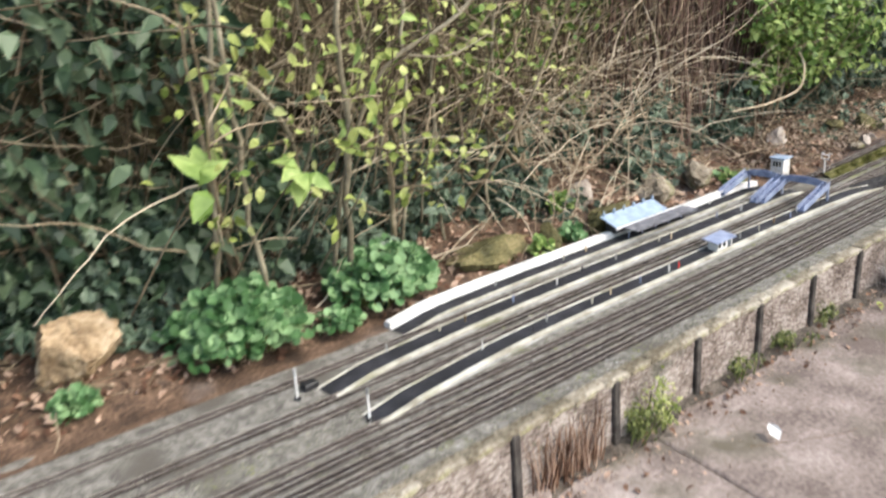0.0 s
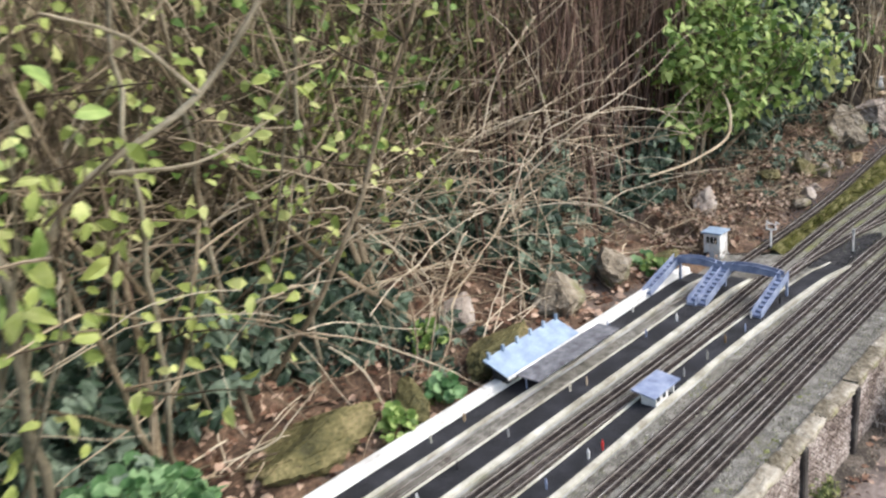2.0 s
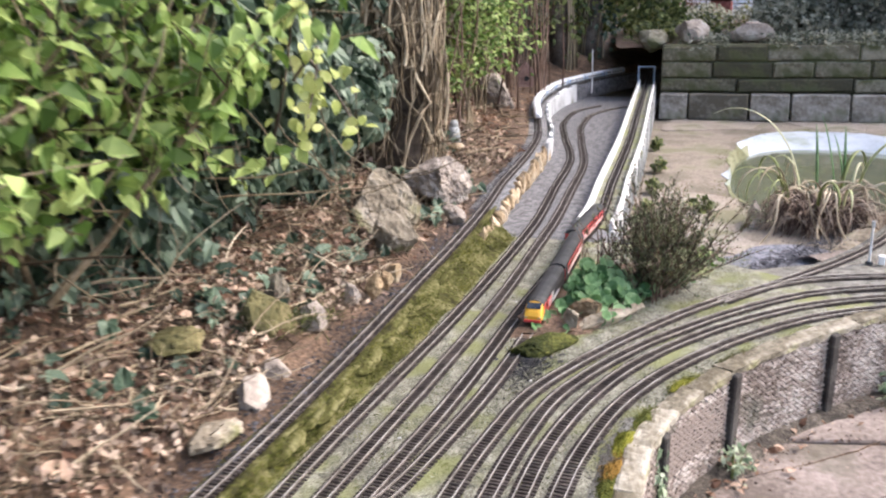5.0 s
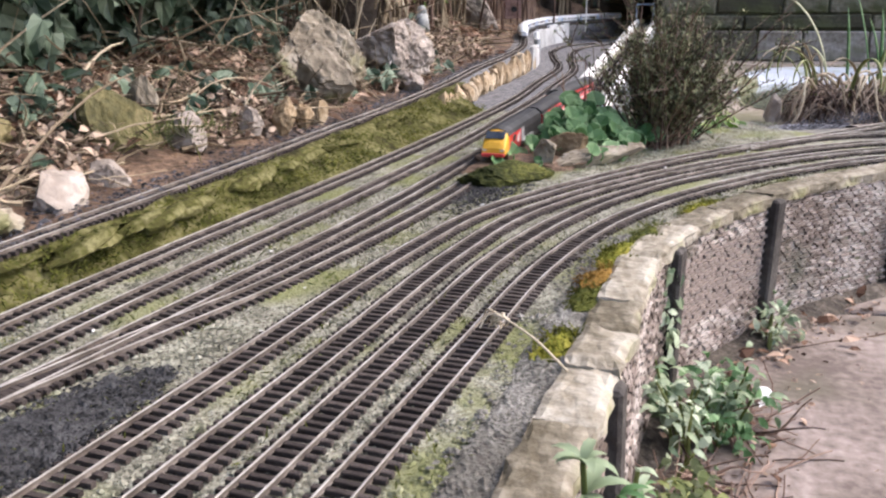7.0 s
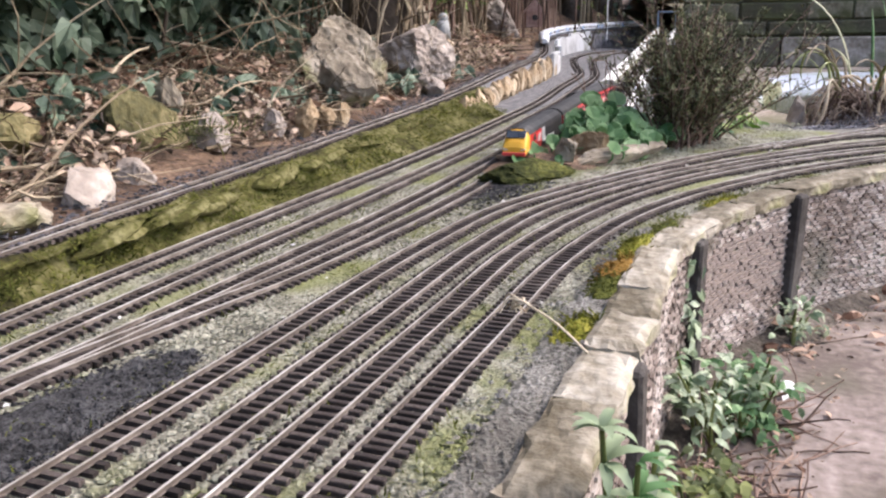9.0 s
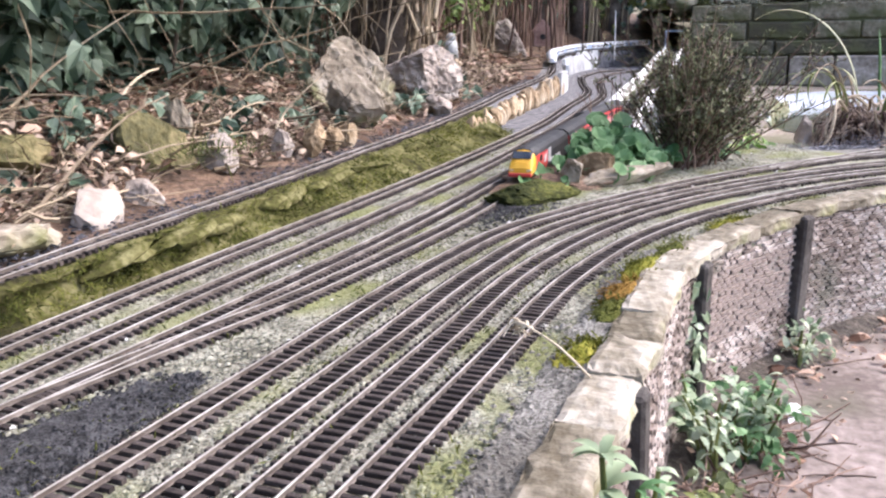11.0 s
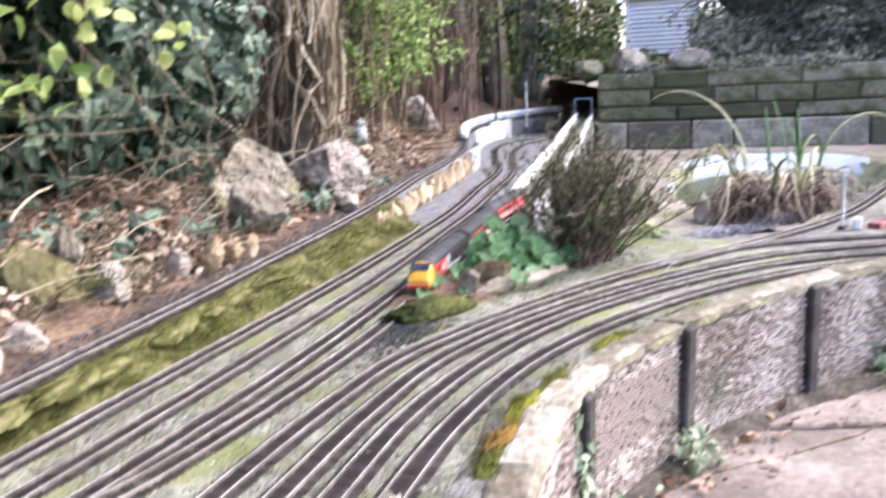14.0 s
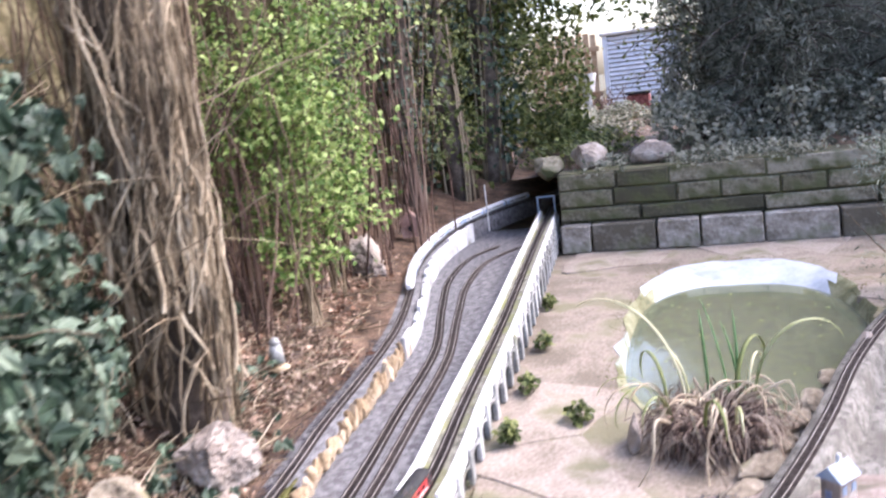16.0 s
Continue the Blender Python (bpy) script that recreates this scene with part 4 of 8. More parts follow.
part("crossbar", bm, M_paleblue, pf)

# concrete panels that hold the upper track on the far curve
M_panel = material("pale_concrete", tones((0.3, 0.3, 0.3), (0.5, 0.5, 0.5), (0.66, 0.66, 0.66)), scale=9, bump_scale=100, bump=0.5, obj=0.3, stain=(0.26, 0.25, 0.2), stain_scale=6, stain_at=0.6)
rw = thing("retaining_wall", "upright pale concrete panels holding up the curved upper track", "wall", kind="structure")
UU = LINES["U"]
seg = np.r_[0, np.cumsum(np.linalg.norm(np.diff(UU, axis=0), axis=1))]
s_lo, s_hi = s_at(UU, 2.35), s_at(UU, 4.25)
i = 0
s = s_lo
while s < s_hi:
    w = rng.uniform(0.085, 0.13)
    p = np.array([np.interp(s + w / 2, seg, UU[:, c]) for c in range(3)])
    q = np.array([np.interp(s + w / 2 + 0.02, seg, UU[:, c]) for c in range(3)])
    d = (q - p)[:2] / np.linalg.norm((q - p)[:2])
    top = p[2] + rng.uniform(-0.004, 0.018)
    bm = bmesh.new()
    box(bm, (w - 0.004, 0.014, top + 0.03), pose(p[0] + d[1] * 0.052, p[1] - d[0] * 0.052, top / 2 - 0.015, rng.uniform(-4, 4), rng.uniform(-2, 2), math.degrees(math.atan2(d[1], d[0])) + rng.uniform(-3, 3)), bevel=0.002)
    part("panel", bm, M_panel, rw)
    s += w
# tan stones between ledge and panels
tw = thing("stone_edging", "row of upright tan sandstone pieces below the upper track", "stone edging", kind="structure")
u = 1.18
i = 0
while u < 2.42:
    w = rng.uniform(0.02, 0.042)
    vu, zu = at_u("U", u + w / 2)
    vb = at_u("B1", u + w / 2)[0] + 0.02
    h = zu + rng.uniform(-0.006, 0.008)
    ob = rock("stone", (u + w / 2, vu - 0.045, h / 2 - 0.004), (w * 1.2, 0.03, h * 1.25), 12, M_rock_tan, "", seed=20 + i, parent=tw, sub=2)
    u += w
    i += 1

M_rock_dark_moss = material("rock_dark_moss", tones((0.014, 0.017, 0.006), (0.036, 0.04, 0.012), (0.1, 0.1, 0.028)), scale=30, bump_scale=200, bump=1.0, fine=0.7, rough=0.95, spec=0.1)
ROCKS = [
    ("boulder", (0.49, 0.565, 0.065), (0.1, 0.085, 0.14), 10, M_rock_moss, "mossy upright boulder on the bank"),
    ("rock", (0.57, 0.59, 0.085), (0.06, 0.04, 0.08), 40, M_rock, "grey angular rock beside the mossy boulder"),
    ("boulder", (0.99, 0.55, 0.095), (0.11, 0.09, 0.1), 70, M_rock, "rough grey concrete lump on the bank"),
    ("rock", (0.33, 0.63, 0.085), (0.11, 0.07, 0.05), 15, M_rock_moss, "dull brown rock half buried in the litter"),
    ("boulder", (1.17, 0.65, 0.118), (0.24, 0.15, 0.15), 20, M_rock, "large tan boulder on the bank"),
    ("boulder", (1.45, 0.62, 0.112), (0.25, 0.15, 0.135), 35, M_rock_pale, "large pale pink boulder beside the track"),
    ("rock", (0.29, 0.47, 0.04), (0.07, 0.05, 0.05), 25, M_rock_pale, "pale rock on the bare bank"),
    ("rock", (0.17, 0.455, 0.035), (0.1, 0.06, 0.04), 5, M_rock, "flat tan rock beside the upper track"),
    ("rock", (0.37, 0.475, 0.04), (0.05, 0.04, 0.035), 60, M_rock_pale, "small pale rock on the bank"),
    ("rock", (0.73, 0.475, 0.055), (0.05, 0.03, 0.06), 10, M_rock_tan, "small upright tan stone"),
    ("rock", (0.79, 0.48, 0.05), (0.03, 0.03, 0.045), 10, M_rock_tan, "small upright tan stone"),
    ("rock", (0.85, 0.487, 0.05), (0.05, 0.03, 0.045), 30, M_rock_tan, "small upright tan stone"),
    ("rock", (1.33, 0.52, 0.055), (0.09, 0.05, 0.045), 40, M_rock_pale, "pale flat rock by the rail"),
    ("rock", (0.55, 0.51, 0.06), (0.07, 0.05, 0.05), 80, M_rock_pale, "pale rock in the weeds"),
    ("rock", (0.68, 0.5, 0.06), (0.03, 0.03, 0.05), 80, M_rock_pale, "small white rock on the bank"),
    ("boulder", (3.2, 0.98, 0.15), (0.26, 0.18, 0.2), 20, M_rock_pale, "pale grey boulder at the far bend"),
    ("boulder", (-1.25, 0.6, 0.035), (0.26, 0.11, 0.11), 15, M_rock_moss, "brown mossy rock behind the station"),
    ("boulder", (-0.93, 0.66, 0.055), (0.2, 0.12, 0.11), 30, M_rock, "tan rock behind the station"),
    ("boulder", (-0.7, 0.65, 0.06), (0.16, 0.1, 0.1), 30, M_rock, "grey rock behind the footbridge"),
    ("boulder", (-1.2, 0.78, 0.07), (0.14, 0.1, 0.1), 30, M_rock_pale, "pale weathered rock under the ivy"),
    ("boulder", (-1.73, 0.66, 0.03), (0.36, 0.16, 0.1), 10, M_rock_moss, "long flat mossy rock behind the platform"),
    ("boulder", (-1.55, 0.6, 0.03), (0.13, 0.1, 0.1), 60, M_rock_moss, "dark rock beside the platform wall"),
    ("rock", (-0.5, 0.58, 0.03), (0.14, 0.07, 0.05), 10, M_rock_moss, "low mossy rock near the signal box"),
    ("boulder", (-0.1, 0.66, 0.08), (0.12, 0.09, 0.12), 10, M_rock_pale, "pale rock half covered in dry grass"),
    ("rock", (0.665, 0.13, 0.006), (0.13, 0.06, 0.034), -28, M_rock_dark_moss, "low flat stone covered in dark moss"),
    ("rock", (0.765, 0.102, 0.018), (0.045, 0.035, 0.042), 20, M_rock, "small grey rock at the plant bed"),
    ("rock", (0.82, 0.085, 0.018), (0.08, 0.04, 0.048), 60, M_rock_tan, "brown rock under the leaves"),
    ("rock", (0.815, 0.04, 0.01), (0.14, 0.035, 0.03), -40, M_rock, "long tan rock edging the plant bed"),
    ("boulder", (-3.3, 0.62, 0.06), (0.3, 0.2, 0.2), 20, M_rock_tan, "yellow-tan rock beside the track"),
    ("boulder", (-2.95, 0.72, 0.1), (0.2, 0.14, 0.18), 20, M_rock_tan, "yellow-tan upright rock on the bank"),
]
for i, (nm, at, size, turn, mat, lab) in enumerate(ROCKS):
    rock(nm, at, size, turn, mat, lab, seed=i + 1, sub=5 if size[0] > 0.13 else 4)

# ornaments
og = thing("garden_ornament", "small white ornament on a yellow stone in the leaf litter", "ornament", at=(1.98, 0.75, 0.115))
bm = bmesh.new()
bmesh.ops.create_cone(bm, cap_ends=True, segments=14, radius1=0.022, radius2=0.016, depth=0.05, matrix=pose(0, 0, 0.043))
bmesh.ops.create_uvsphere(bm, u_segments=12, v_segments=8, radius=0.015, matrix=pose(0, 0, 0.075))
part("body", bm, M_concrete, og, smooth=True)
part("stone", rock_bm((0.07, 0.05, 0.03), 4, sub=2), M_rock_tan, og)
bh = thing("bird_box", "small faded pink wooden house on the bank", "bird box", at=(3.86, 1.0, 0.13), turn=20)
M_pinkwood = material("pink_wood", tones((0.2, 0.12, 0.1), (0.34, 0.22, 0.19), (0.46, 0.34, 0.3)), scale=12, bump_scale=90, bump=0.4)
bm = bmesh.new()
box(bm, (0.08, 0.09, 0.075), pose(0, 0, 0.0375), bevel=0.002)
part("wall", bm, M_pinkwood, bh)
V = [(-0.048, -0.056, 0.07), (0.048, -0.056, 0.07), (0.048, 0.056, 0.07), (-0.048, 0.056, 0.07), (-0.048, 0, 0.13), (0.048, 0, 0.13)]
mesh_part("roof", V, [(0, 1, 5, 4), (2, 3, 4, 5), (0, 4, 3), (1, 2, 5), (3, 2, 1, 0)], M_pinkwood, bh)
# solid dark disc on the front, coloured as the shade in an entrance hole
bm = bmesh.new()
bmesh.ops.create_cone(bm, cap_ends=True, segments=12, radius1=0.014, radius2=0.014, depth=0.004, matrix=pose(-0.041, 0, 0.045, 0, 90))
part("hole_shade_disc", bm, M_dark, bh)
V, F = tubes([([(4.3, 0.72, 0.05), (4.3, 0.72, 0.3)], 0.004, 0.003)], 8)
tagged(mesh_part("marker_post", V, F, M_white), "thin white marker post beside the far curve", "post")


# ---- pond terrace, stone wall, beyond ----
PC = (2.98, -0.5)


def pond_ring(k, a, b, n=72, p=2.8):
    out = []
    for i in range(n):
        q = 2 * math.pi * i / n
        c, s_ = math.cos(q), math.sin(q)
        r = (abs(c) ** p + abs(s_) ** p) ** (-1 / p)
        out.append((PC[0] + k + a * r * c, PC[1] + b * r * s_))
    return out


def rings_mesh(rings, close=False):
    V, F = [], []
    n = len(rings[0][0])
    for ring, z in rings:
        V += [(x, y, (z if not callable(z) else z(x, y))) for x, y in ring]
    for i in range(len(rings) - 1):
        for j in range(n):
            a, b = i * n + j, i * n + (j + 1) % n
            F.append((a, b, b + n, a + n))
    if close:
        F.append(tuple(range((len(rings) - 1) * n, len(rings) * n)))
    return V, F


pond = thing("pond", "garden pond with a pale exposed liner and green water", "pond", kind="structure")


def wavy(ring, amp, s_):
    return [(x + amp * bumps(x, y, s_, 1), y + amp * bumps(y, x, s_, 2)) for x, y in ring]


edge_far = lambda x, y: TERRACE - 0.001
LV, LF = rings_mesh([(wavy(pond_ring(-0.04, 0.93, 0.41), 0.03, 13), edge_far), (wavy(pond_ring(-0.08, 0.84, 0.395), 0.012, 9), -0.097), (pond_ring(-0.13, 0.74, 0.385), -0.14), (pond_ring(-0.15, 0.55, 0.34), -0.2)])


def bare(f):
    cx, cy = sum(LV[i][0] for i in f) / 4, sum(LV[i][1] for i in f) / 4
    return cx > 3.42 + 0.1 * bumps(cy, cx, 9, 4) or (cy > -0.2 and 2.5 < cx < 2.85)


mesh_part("liner", LV, [f for f in LF if bare(f)], M_liner, pond, "bare whitish-blue liner", smooth=True)
mesh_part("algae_rim", LV, [f for f in LF if not bare(f)], M_algae, pond, "liner covered in green algae", smooth=True)
mesh_part("pond_bed", *rings_mesh([(pond_ring(-0.15, 0.67, 0.37), -0.142), (pond_ring(-0.1, 0.45, 0.3), -0.22), (pond_ring(-0.1, 0.1, 0.1), -0.24)], True), M_pondbed, pond, smooth=True)
M_water = bpy.data.materials.new("pond_water")
M_water.use_nodes = True
wb = M_water.node_tree.nodes["Principled BSDF"]
wb.inputs["Base Color"].default_value = (0.24, 0.265, 0.18, 1)
wb.inputs["Roughness"].default_value, wb.inputs["IOR"].default_value, wb.inputs["Transmission Weight"].default_value = 0.06, 1.33, 0.6
wtx = M_water.node_tree.nodes.new("ShaderNodeTexNoise")
wtx.inputs["Scale"].default_value = 14
wbp = M_water.node_tree.nodes.new("ShaderNodeBump")
wbp.inputs["Strength"].default_value, wbp.inputs["Distance"].default_value = 0.12, 0.01
M_water.node_tree.links.new(wtx.outputs["Fac"], wbp.inputs["Height"])
M_water.node_tree.links.new(wbp.outputs[0], wb.inputs["Normal"])
wr = wavy(pond_ring(-0.12, 0.765, 0.389), 0.006, 8)
wat = mesh_part("water", [(x, y, WATER) for x, y in wr], [tuple(range(len(wr)))], M_water, pond)
wat.visible_shadow = False

# floating leaves and debris on the water
P = [(rng.uniform(2.5, 3.5), rng.uniform(-0.8, -0.2), WATER + 0.002) for _ in range(90)]
tagged(mesh_part("floating_debris", *leaves(P, rng.uniform(0.008, 0.022, 90), OVAL, face=(0, 0, 1), wild=0.05), M_leaf_olive), "dead leaves and duckweed floating on the pond", "leaves", kind="stuff")

# moss round the pond rim
ring = wavy(pond_ring(-0.04, 0.95, 0.42, n=400), 0.03, 13)
P = np.array([(x + rng.normal(0, 0.025), y + rng.normal(0, 0.02), TERRACE + 0.002) for x, y in ring for _ in range(4) if x > 2.2 and noise.noise(Vector((x * 4, y * 4, 0))) > -0.1])
tagged(mesh_part("pond_moss", *leaves(P, rng.uniform(0.005, 0.014, len(P)), BLADE, face=(0, 0, 0.4), wild=0.8), M_moss), "green moss along the pond rim", "moss", kind="stuff")


def slab_stone(at, size, turn, mat, name, label, seed):
    return rock(name, at, size, turn, mat, label, seed=seed, sub=3)


for i, (x, y, w, t) in enumerate([(2.34, -0.685, 0.15, 155), (2.19, -0.625, 0.13, 160), (2.05, -0.575, 0.14, 150), (1.92, -0.53, 0.12, 155), (1.8, -0.48, 0.13, 150), (1.66, -0.42, 0.14, 150), (1.54, -0.36, 0.12, 145), (1.44, -0.31, 0.11, 140)]):
    slab_stone((x, y, TERRACE + 0.012), (w, 0.075, 0.035), t, M_rock, "edging_stone", "flat weathered stone edging the pond", 60 + i)
slab_stone((1.93, -0.205, TERRACE + 0.03), (0.11, 0.035, 0.09), 10, M_rock_pale, "edging_stone", "pale upright slab at the pond plant", 80)
slab_stone((2.5, -0.8, TERRACE + 0.03), (0.16, 0.05, 0.12), -20, M_rock_pale, "edging_stone", "pale upright slab beside the pond", 81)

M_root = material("dead_root", tones((0.07, 0.042, 0.032), (0.19, 0.13, 0.1), (0.38, 0.3, 0.23)), scale=6, bump_scale=120, bump=0.4, island=0.9)
bank_line = spline([(1.28, -0.2, 0), (1.45, -0.3, 0), (1.75, -0.445, 0), (2.05, -0.565, 0), (2.35, -0.68, 0), (2.65, -0.83, 0), (2.95, -1.0, 0)], 0.03)
BV = [(x + 0.012 * bumps(x, y, 12, 3), y + 0.012 * bumps(y, x, 14, 4), 0) for x, y, _ in bank_line] + [(2.95, -1.25, 0), (1.6, -1.25, 0), (1.4, -0.5, 0)]
nb = len(BV)
mesh_part("bank", [(x, y, TERRACE + 0.004) for x, y, _ in BV] + [(x, y, -0.25) for x, y, _ in BV], [tuple(range(nb - 1, -1, -1))] + [(i, (i + 1) % nb, nb + (i + 1) % nb, nb + i) for i in range(nb)], M_ballast_brown, pond, "gritty brown bank under the edging stones")
for i, (x, y, a, b, t_) in enumerate([(1.21, -0.155, 0.18, 0.07, -38), (1.31, -0.19, 0.2, 0.09, -35), (1.46, -0.22, 0.22, 0.1, -35)]):
    rock("rubble_mound", (x, y, -0.062), (a, b, 0.06), t_, M_slate_blue, "low mound of grey slate rubble beside the bend", "rubble", kind="structure", seed=90 + i, sub=5)
# reed plant in the pond: root ball and strap leaves
rp = thing("pond_plant", "brown root ball with arching strap leaves in the pond", "plant", at=(1.97, -0.385, TERRACE - 0.03))
part("root_ball", rock_bm((0.18, 0.21, 0.1), 9, sub=5, rough=0.8), M_root, rp)
runs = []
for _ in range(650):
    a = rng.uniform(0, 2 * math.pi)
    r = rng.uniform(0.05, 0.17)
    z = rng.uniform(0.0, 0.1)
    p0 = np.array((r * math.cos(a) * 0.45, r * math.sin(a) * 0.5, 0.055 + z * 0.35))
    p1 = p0 + np.array((math.cos(a), math.sin(a), 0.3)) * rng.uniform(0.03, 0.07)
    p2 = p1 + np.array((math.cos(a) * 0.5, math.sin(a) * 0.5, -1)) * rng.uniform(0.04, 0.11)
    p1, p2 = p1 + rng.normal(0, 0.018, 3), p2 + rng.normal(0, 0.03, 3)
    runs.append((spline([p0, p1, p2], 0.02), rng.uniform(0.0012, 0.0032), 0.0008))
tagged(mesh_part("root_mat", *tubes(runs, 4), M_root, rp), kind="stuff")
for _ in range(16):
    a = rng.uniform(2.2, 5.6)
    p0 = np.array((rng.normal(0, 0.05), rng.normal(0, 0.06), 0.12))
    h_ = np.array((math.cos(a), math.sin(a), 0))
    q = [p0, p0 + h_ * 0.07 + (0, 0, 0.03), p0 + h_ * rng.uniform(0.11, 0.15) + (rng.normal(0, 0.02), rng.normal(0, 0.02), -0.04), p0 + h_ * rng.uniform(0.14, 0.19) + (rng.normal(0, 0.03), rng.normal(0, 0.03), -0.12)]
    mesh_part("aerial_root", *tubes([(spline(q, 0.015), rng.uniform(0.003, 0.0055), 0.0018)], 6), M_twig_pale, rp, "pale drooping root")


def strap(base, heading, length, bend, width, mat, parent, name="strap_leaf"):
    pts, w = [], []
    pos, up = np.array(base, float), math.radians(80)
    n = 14
    hd = np.array((math.cos(heading), math.sin(heading), 0))
    sd = np.array((-hd[1], hd[0], 0))
    V, F = [], []
    for i in range(n + 1):
        t = i / n
        ww = width * (0.7 + 0.6 * t) * (1 - t ** 3) + 0.0006
        nrm = -hd * math.sin(up) + np.array((0, 0, math.cos(up)))
        V += [pos - sd * ww, pos + nrm * ww * 0.35, pos + sd * ww, pos - nrm * 0.001]
        pos = pos + (hd * math.cos(up) + np.array((0, 0, math.sin(up)))) * length / n
        up -= bend / n * (0.4 + 1.2 * t)
    for i in range(n):
        for j in range(4):
            a, b = i * 4 + j, i * 4 + (j + 1) % 4
            F.append((a, b, b + 4, a + 4))
    return mesh_part(name, V, F, mat, parent, smooth=True)


M_strap = material("strap_leaf", tones((0.2, 0.23, 0.08), (0.4, 0.42, 0.2), (0.6, 0.58, 0.38)), scale=9, bump=0.0, rough=0.5, obj=0.7, translucent=0.25)
for i in range(13):
    a = rng.uniform(0, 2 * math.pi)
    strap((0.1 * math.cos(a), 0.12 * math.sin(a), 0.1), a + rng.normal(0, 0.4), rng.uniform(0.16, 0.32), rng.uniform(2.4, 4.2), rng.uniform(0.003, 0.006), M_strap if rng.random() < 0.4 else M_twig_pale, rp)
strap((0.04, 0.06, 0.12), 1.2, 0.42, 2.2, 0.007, M_strap, rp)
strap((0.08, -0.1, 0.12), -1.2, 0.34, 2.9, 0.009, M_strap, rp)
for i in range(4):
    strap((0.1 + rng.normal(0, 0.03), -0.05 + rng.normal(0, 0.04), 0.1), rng.uniform(-1, 1), rng.uniform(0.16, 0.27), rng.uniform(0.2, 0.7), 0.004, M_leaf_mint, rp)

# cottage, red wall, lamp and siding beside the pond
ct = thing("cottage", "tiny white model cottage with a pale blue roof", "model house", at=(1.56, -0.6, -0.012), turn=-40)
bm = bmesh.new()
box(bm, (0.05, 0.04, 0.05), pose(0, 0, 0.025), bevel=0.001)
part("wall", bm, M_rock_pale, ct)
V = [(-0.031, -0.027, 0.048), (0.031, -0.027, 0.048), (0.031, 0.027, 0.048), (-0.031, 0.027, 0.048), (-0.031, 0, 0.073), (0.031, 0, 0.073)]
mesh_part("roof", V, [(0, 1, 5, 4), (2, 3, 4, 5), (0, 4, 3), (1, 2, 5), (3, 2, 1, 0)], M_paleblue, ct)
bm = bmesh.new()
box(bm, (0.006, 0.008, 0.02), pose(0.015, 0.008, 0.072), bevel=0.001)
part("chimney", bm, M_white, ct)
for x in (-0.014, 0.014):
    bm = bmesh.new()
    box(bm, (0.012, 0.002, 0.016), pose(x, -0.0205, 0.028))
    part("window", bm, M_paleblue, ct)
bm = bmesh.new()
box(bm, (0.012, 0.002, 0.024), pose(-0.0255, 0.004, 0.013, 0, 0, 90))
part("door", bm, M_blue, ct)
M_redbrick = material("red_brick_model", tones((0.1, 0.03, 0.03), (0.2, 0.07, 0.07), (0.3, 0.14, 0.13)), scale=30, bump_scale=200, bump=0.4)
rwall = spline([(1.34, -0.5, -0.01), (1.41, -0.55, -0.01), (1.46, -0.62, -0.01), (1.49, -0.78, -0.01)], 0.02)
tagged(mesh_part("low_wall", *sweep(rwall, [(-0.012, -0.02), (0.012, -0.02), (0.012, 0.014), (0.009, 0.017), (-0.009, 0.017), (-0.012, 0.014)]), M_redbrick), "low dull red model wall in front of the cottage", "wall")
yard = spline([(1.36, -0.36, 0), (1.46, -0.48, 0), (1.54, -0.62, 0), (1.58, -0.9, 0)], 0.03)
tagged(mesh_part("cottage_yard", *sweep(yard, [(-0.12, -0.09), (-0.12, -0.014), (0.05, -0.013), (0.26, -0.089)], closed=False), M_paving), "dark reddish ground around the cottage", "ground", kind="structure")
signal("lamp_post", (1.325, -0.445), 0.085, False, "white model lamp post beside the pond")
bm = bmesh.new()
box(bm, (0.014, 0.014, 0.022), pose(1.33, -0.47, 0.008), bevel=0.002)
tagged(part("cabinet", bm, M_white), "tiny white model cabinet beside the lamp post", "cabinet")

# siding that leaves the bend and runs along the pond
LINES["S"] = spline([(0.98, -0.15, 0), (1.15, -0.27, 0), (1.35, -0.4, -0.001), (1.5, -0.478, -0.002), (1.66, -0.54, -0.003), (1.97, -0.645, -0.004), (2.24, -0.725, -0.005), (2.6, -0.86, -0.006), (3.0, -1.05, -0.008)], 0.01)
SL = LINES["S"][LINES["S"][:, 0] > 1.2][::4]
tagged(mesh_part("siding_bank", *sweep(SL, [(-0.06, -0.08), (-0.034, -0.004), (0.0, -0.0015), (0.034, -0.004), (0.06, -0.08)], closed=False), M_ballast_brown, smooth=True), "narrow ballast bank of the siding beside the pond", "trackbed", kind="structure")

soil_rim = [(1.1, 0.2), (1.1, -0.05), (1.16, -0.3), (1.3, -0.5), (1.46, -0.62), (1.46, 0.2)]
tagged(mesh_part("bank_soil", [(x, y, TERRACE - 0.006) for x, y in soil_rim], [tuple(range(len(soil_rim)))], M_terrace), "gritty soil between the bend and the pond terrace", "ground", kind="structure")

slate_rim = [(1.12, -0.1), (1.17, -0.28), (1.33, -0.4), (1.46, -0.42), (1.56, -0.34), (1.53, -0.22), (1.4, -0.15), (1.27, -0.09)]
slate_rim = [(x + 0.012 * bumps(x, y, 14, 6), y + 0.012 * bumps(y, x, 14, 7)) for x, y, _ in spline([(x, y, 0) for x, y in slate_rim + slate_rim[:1]], 0.02)[:-1]]
ns = len(slate_rim)
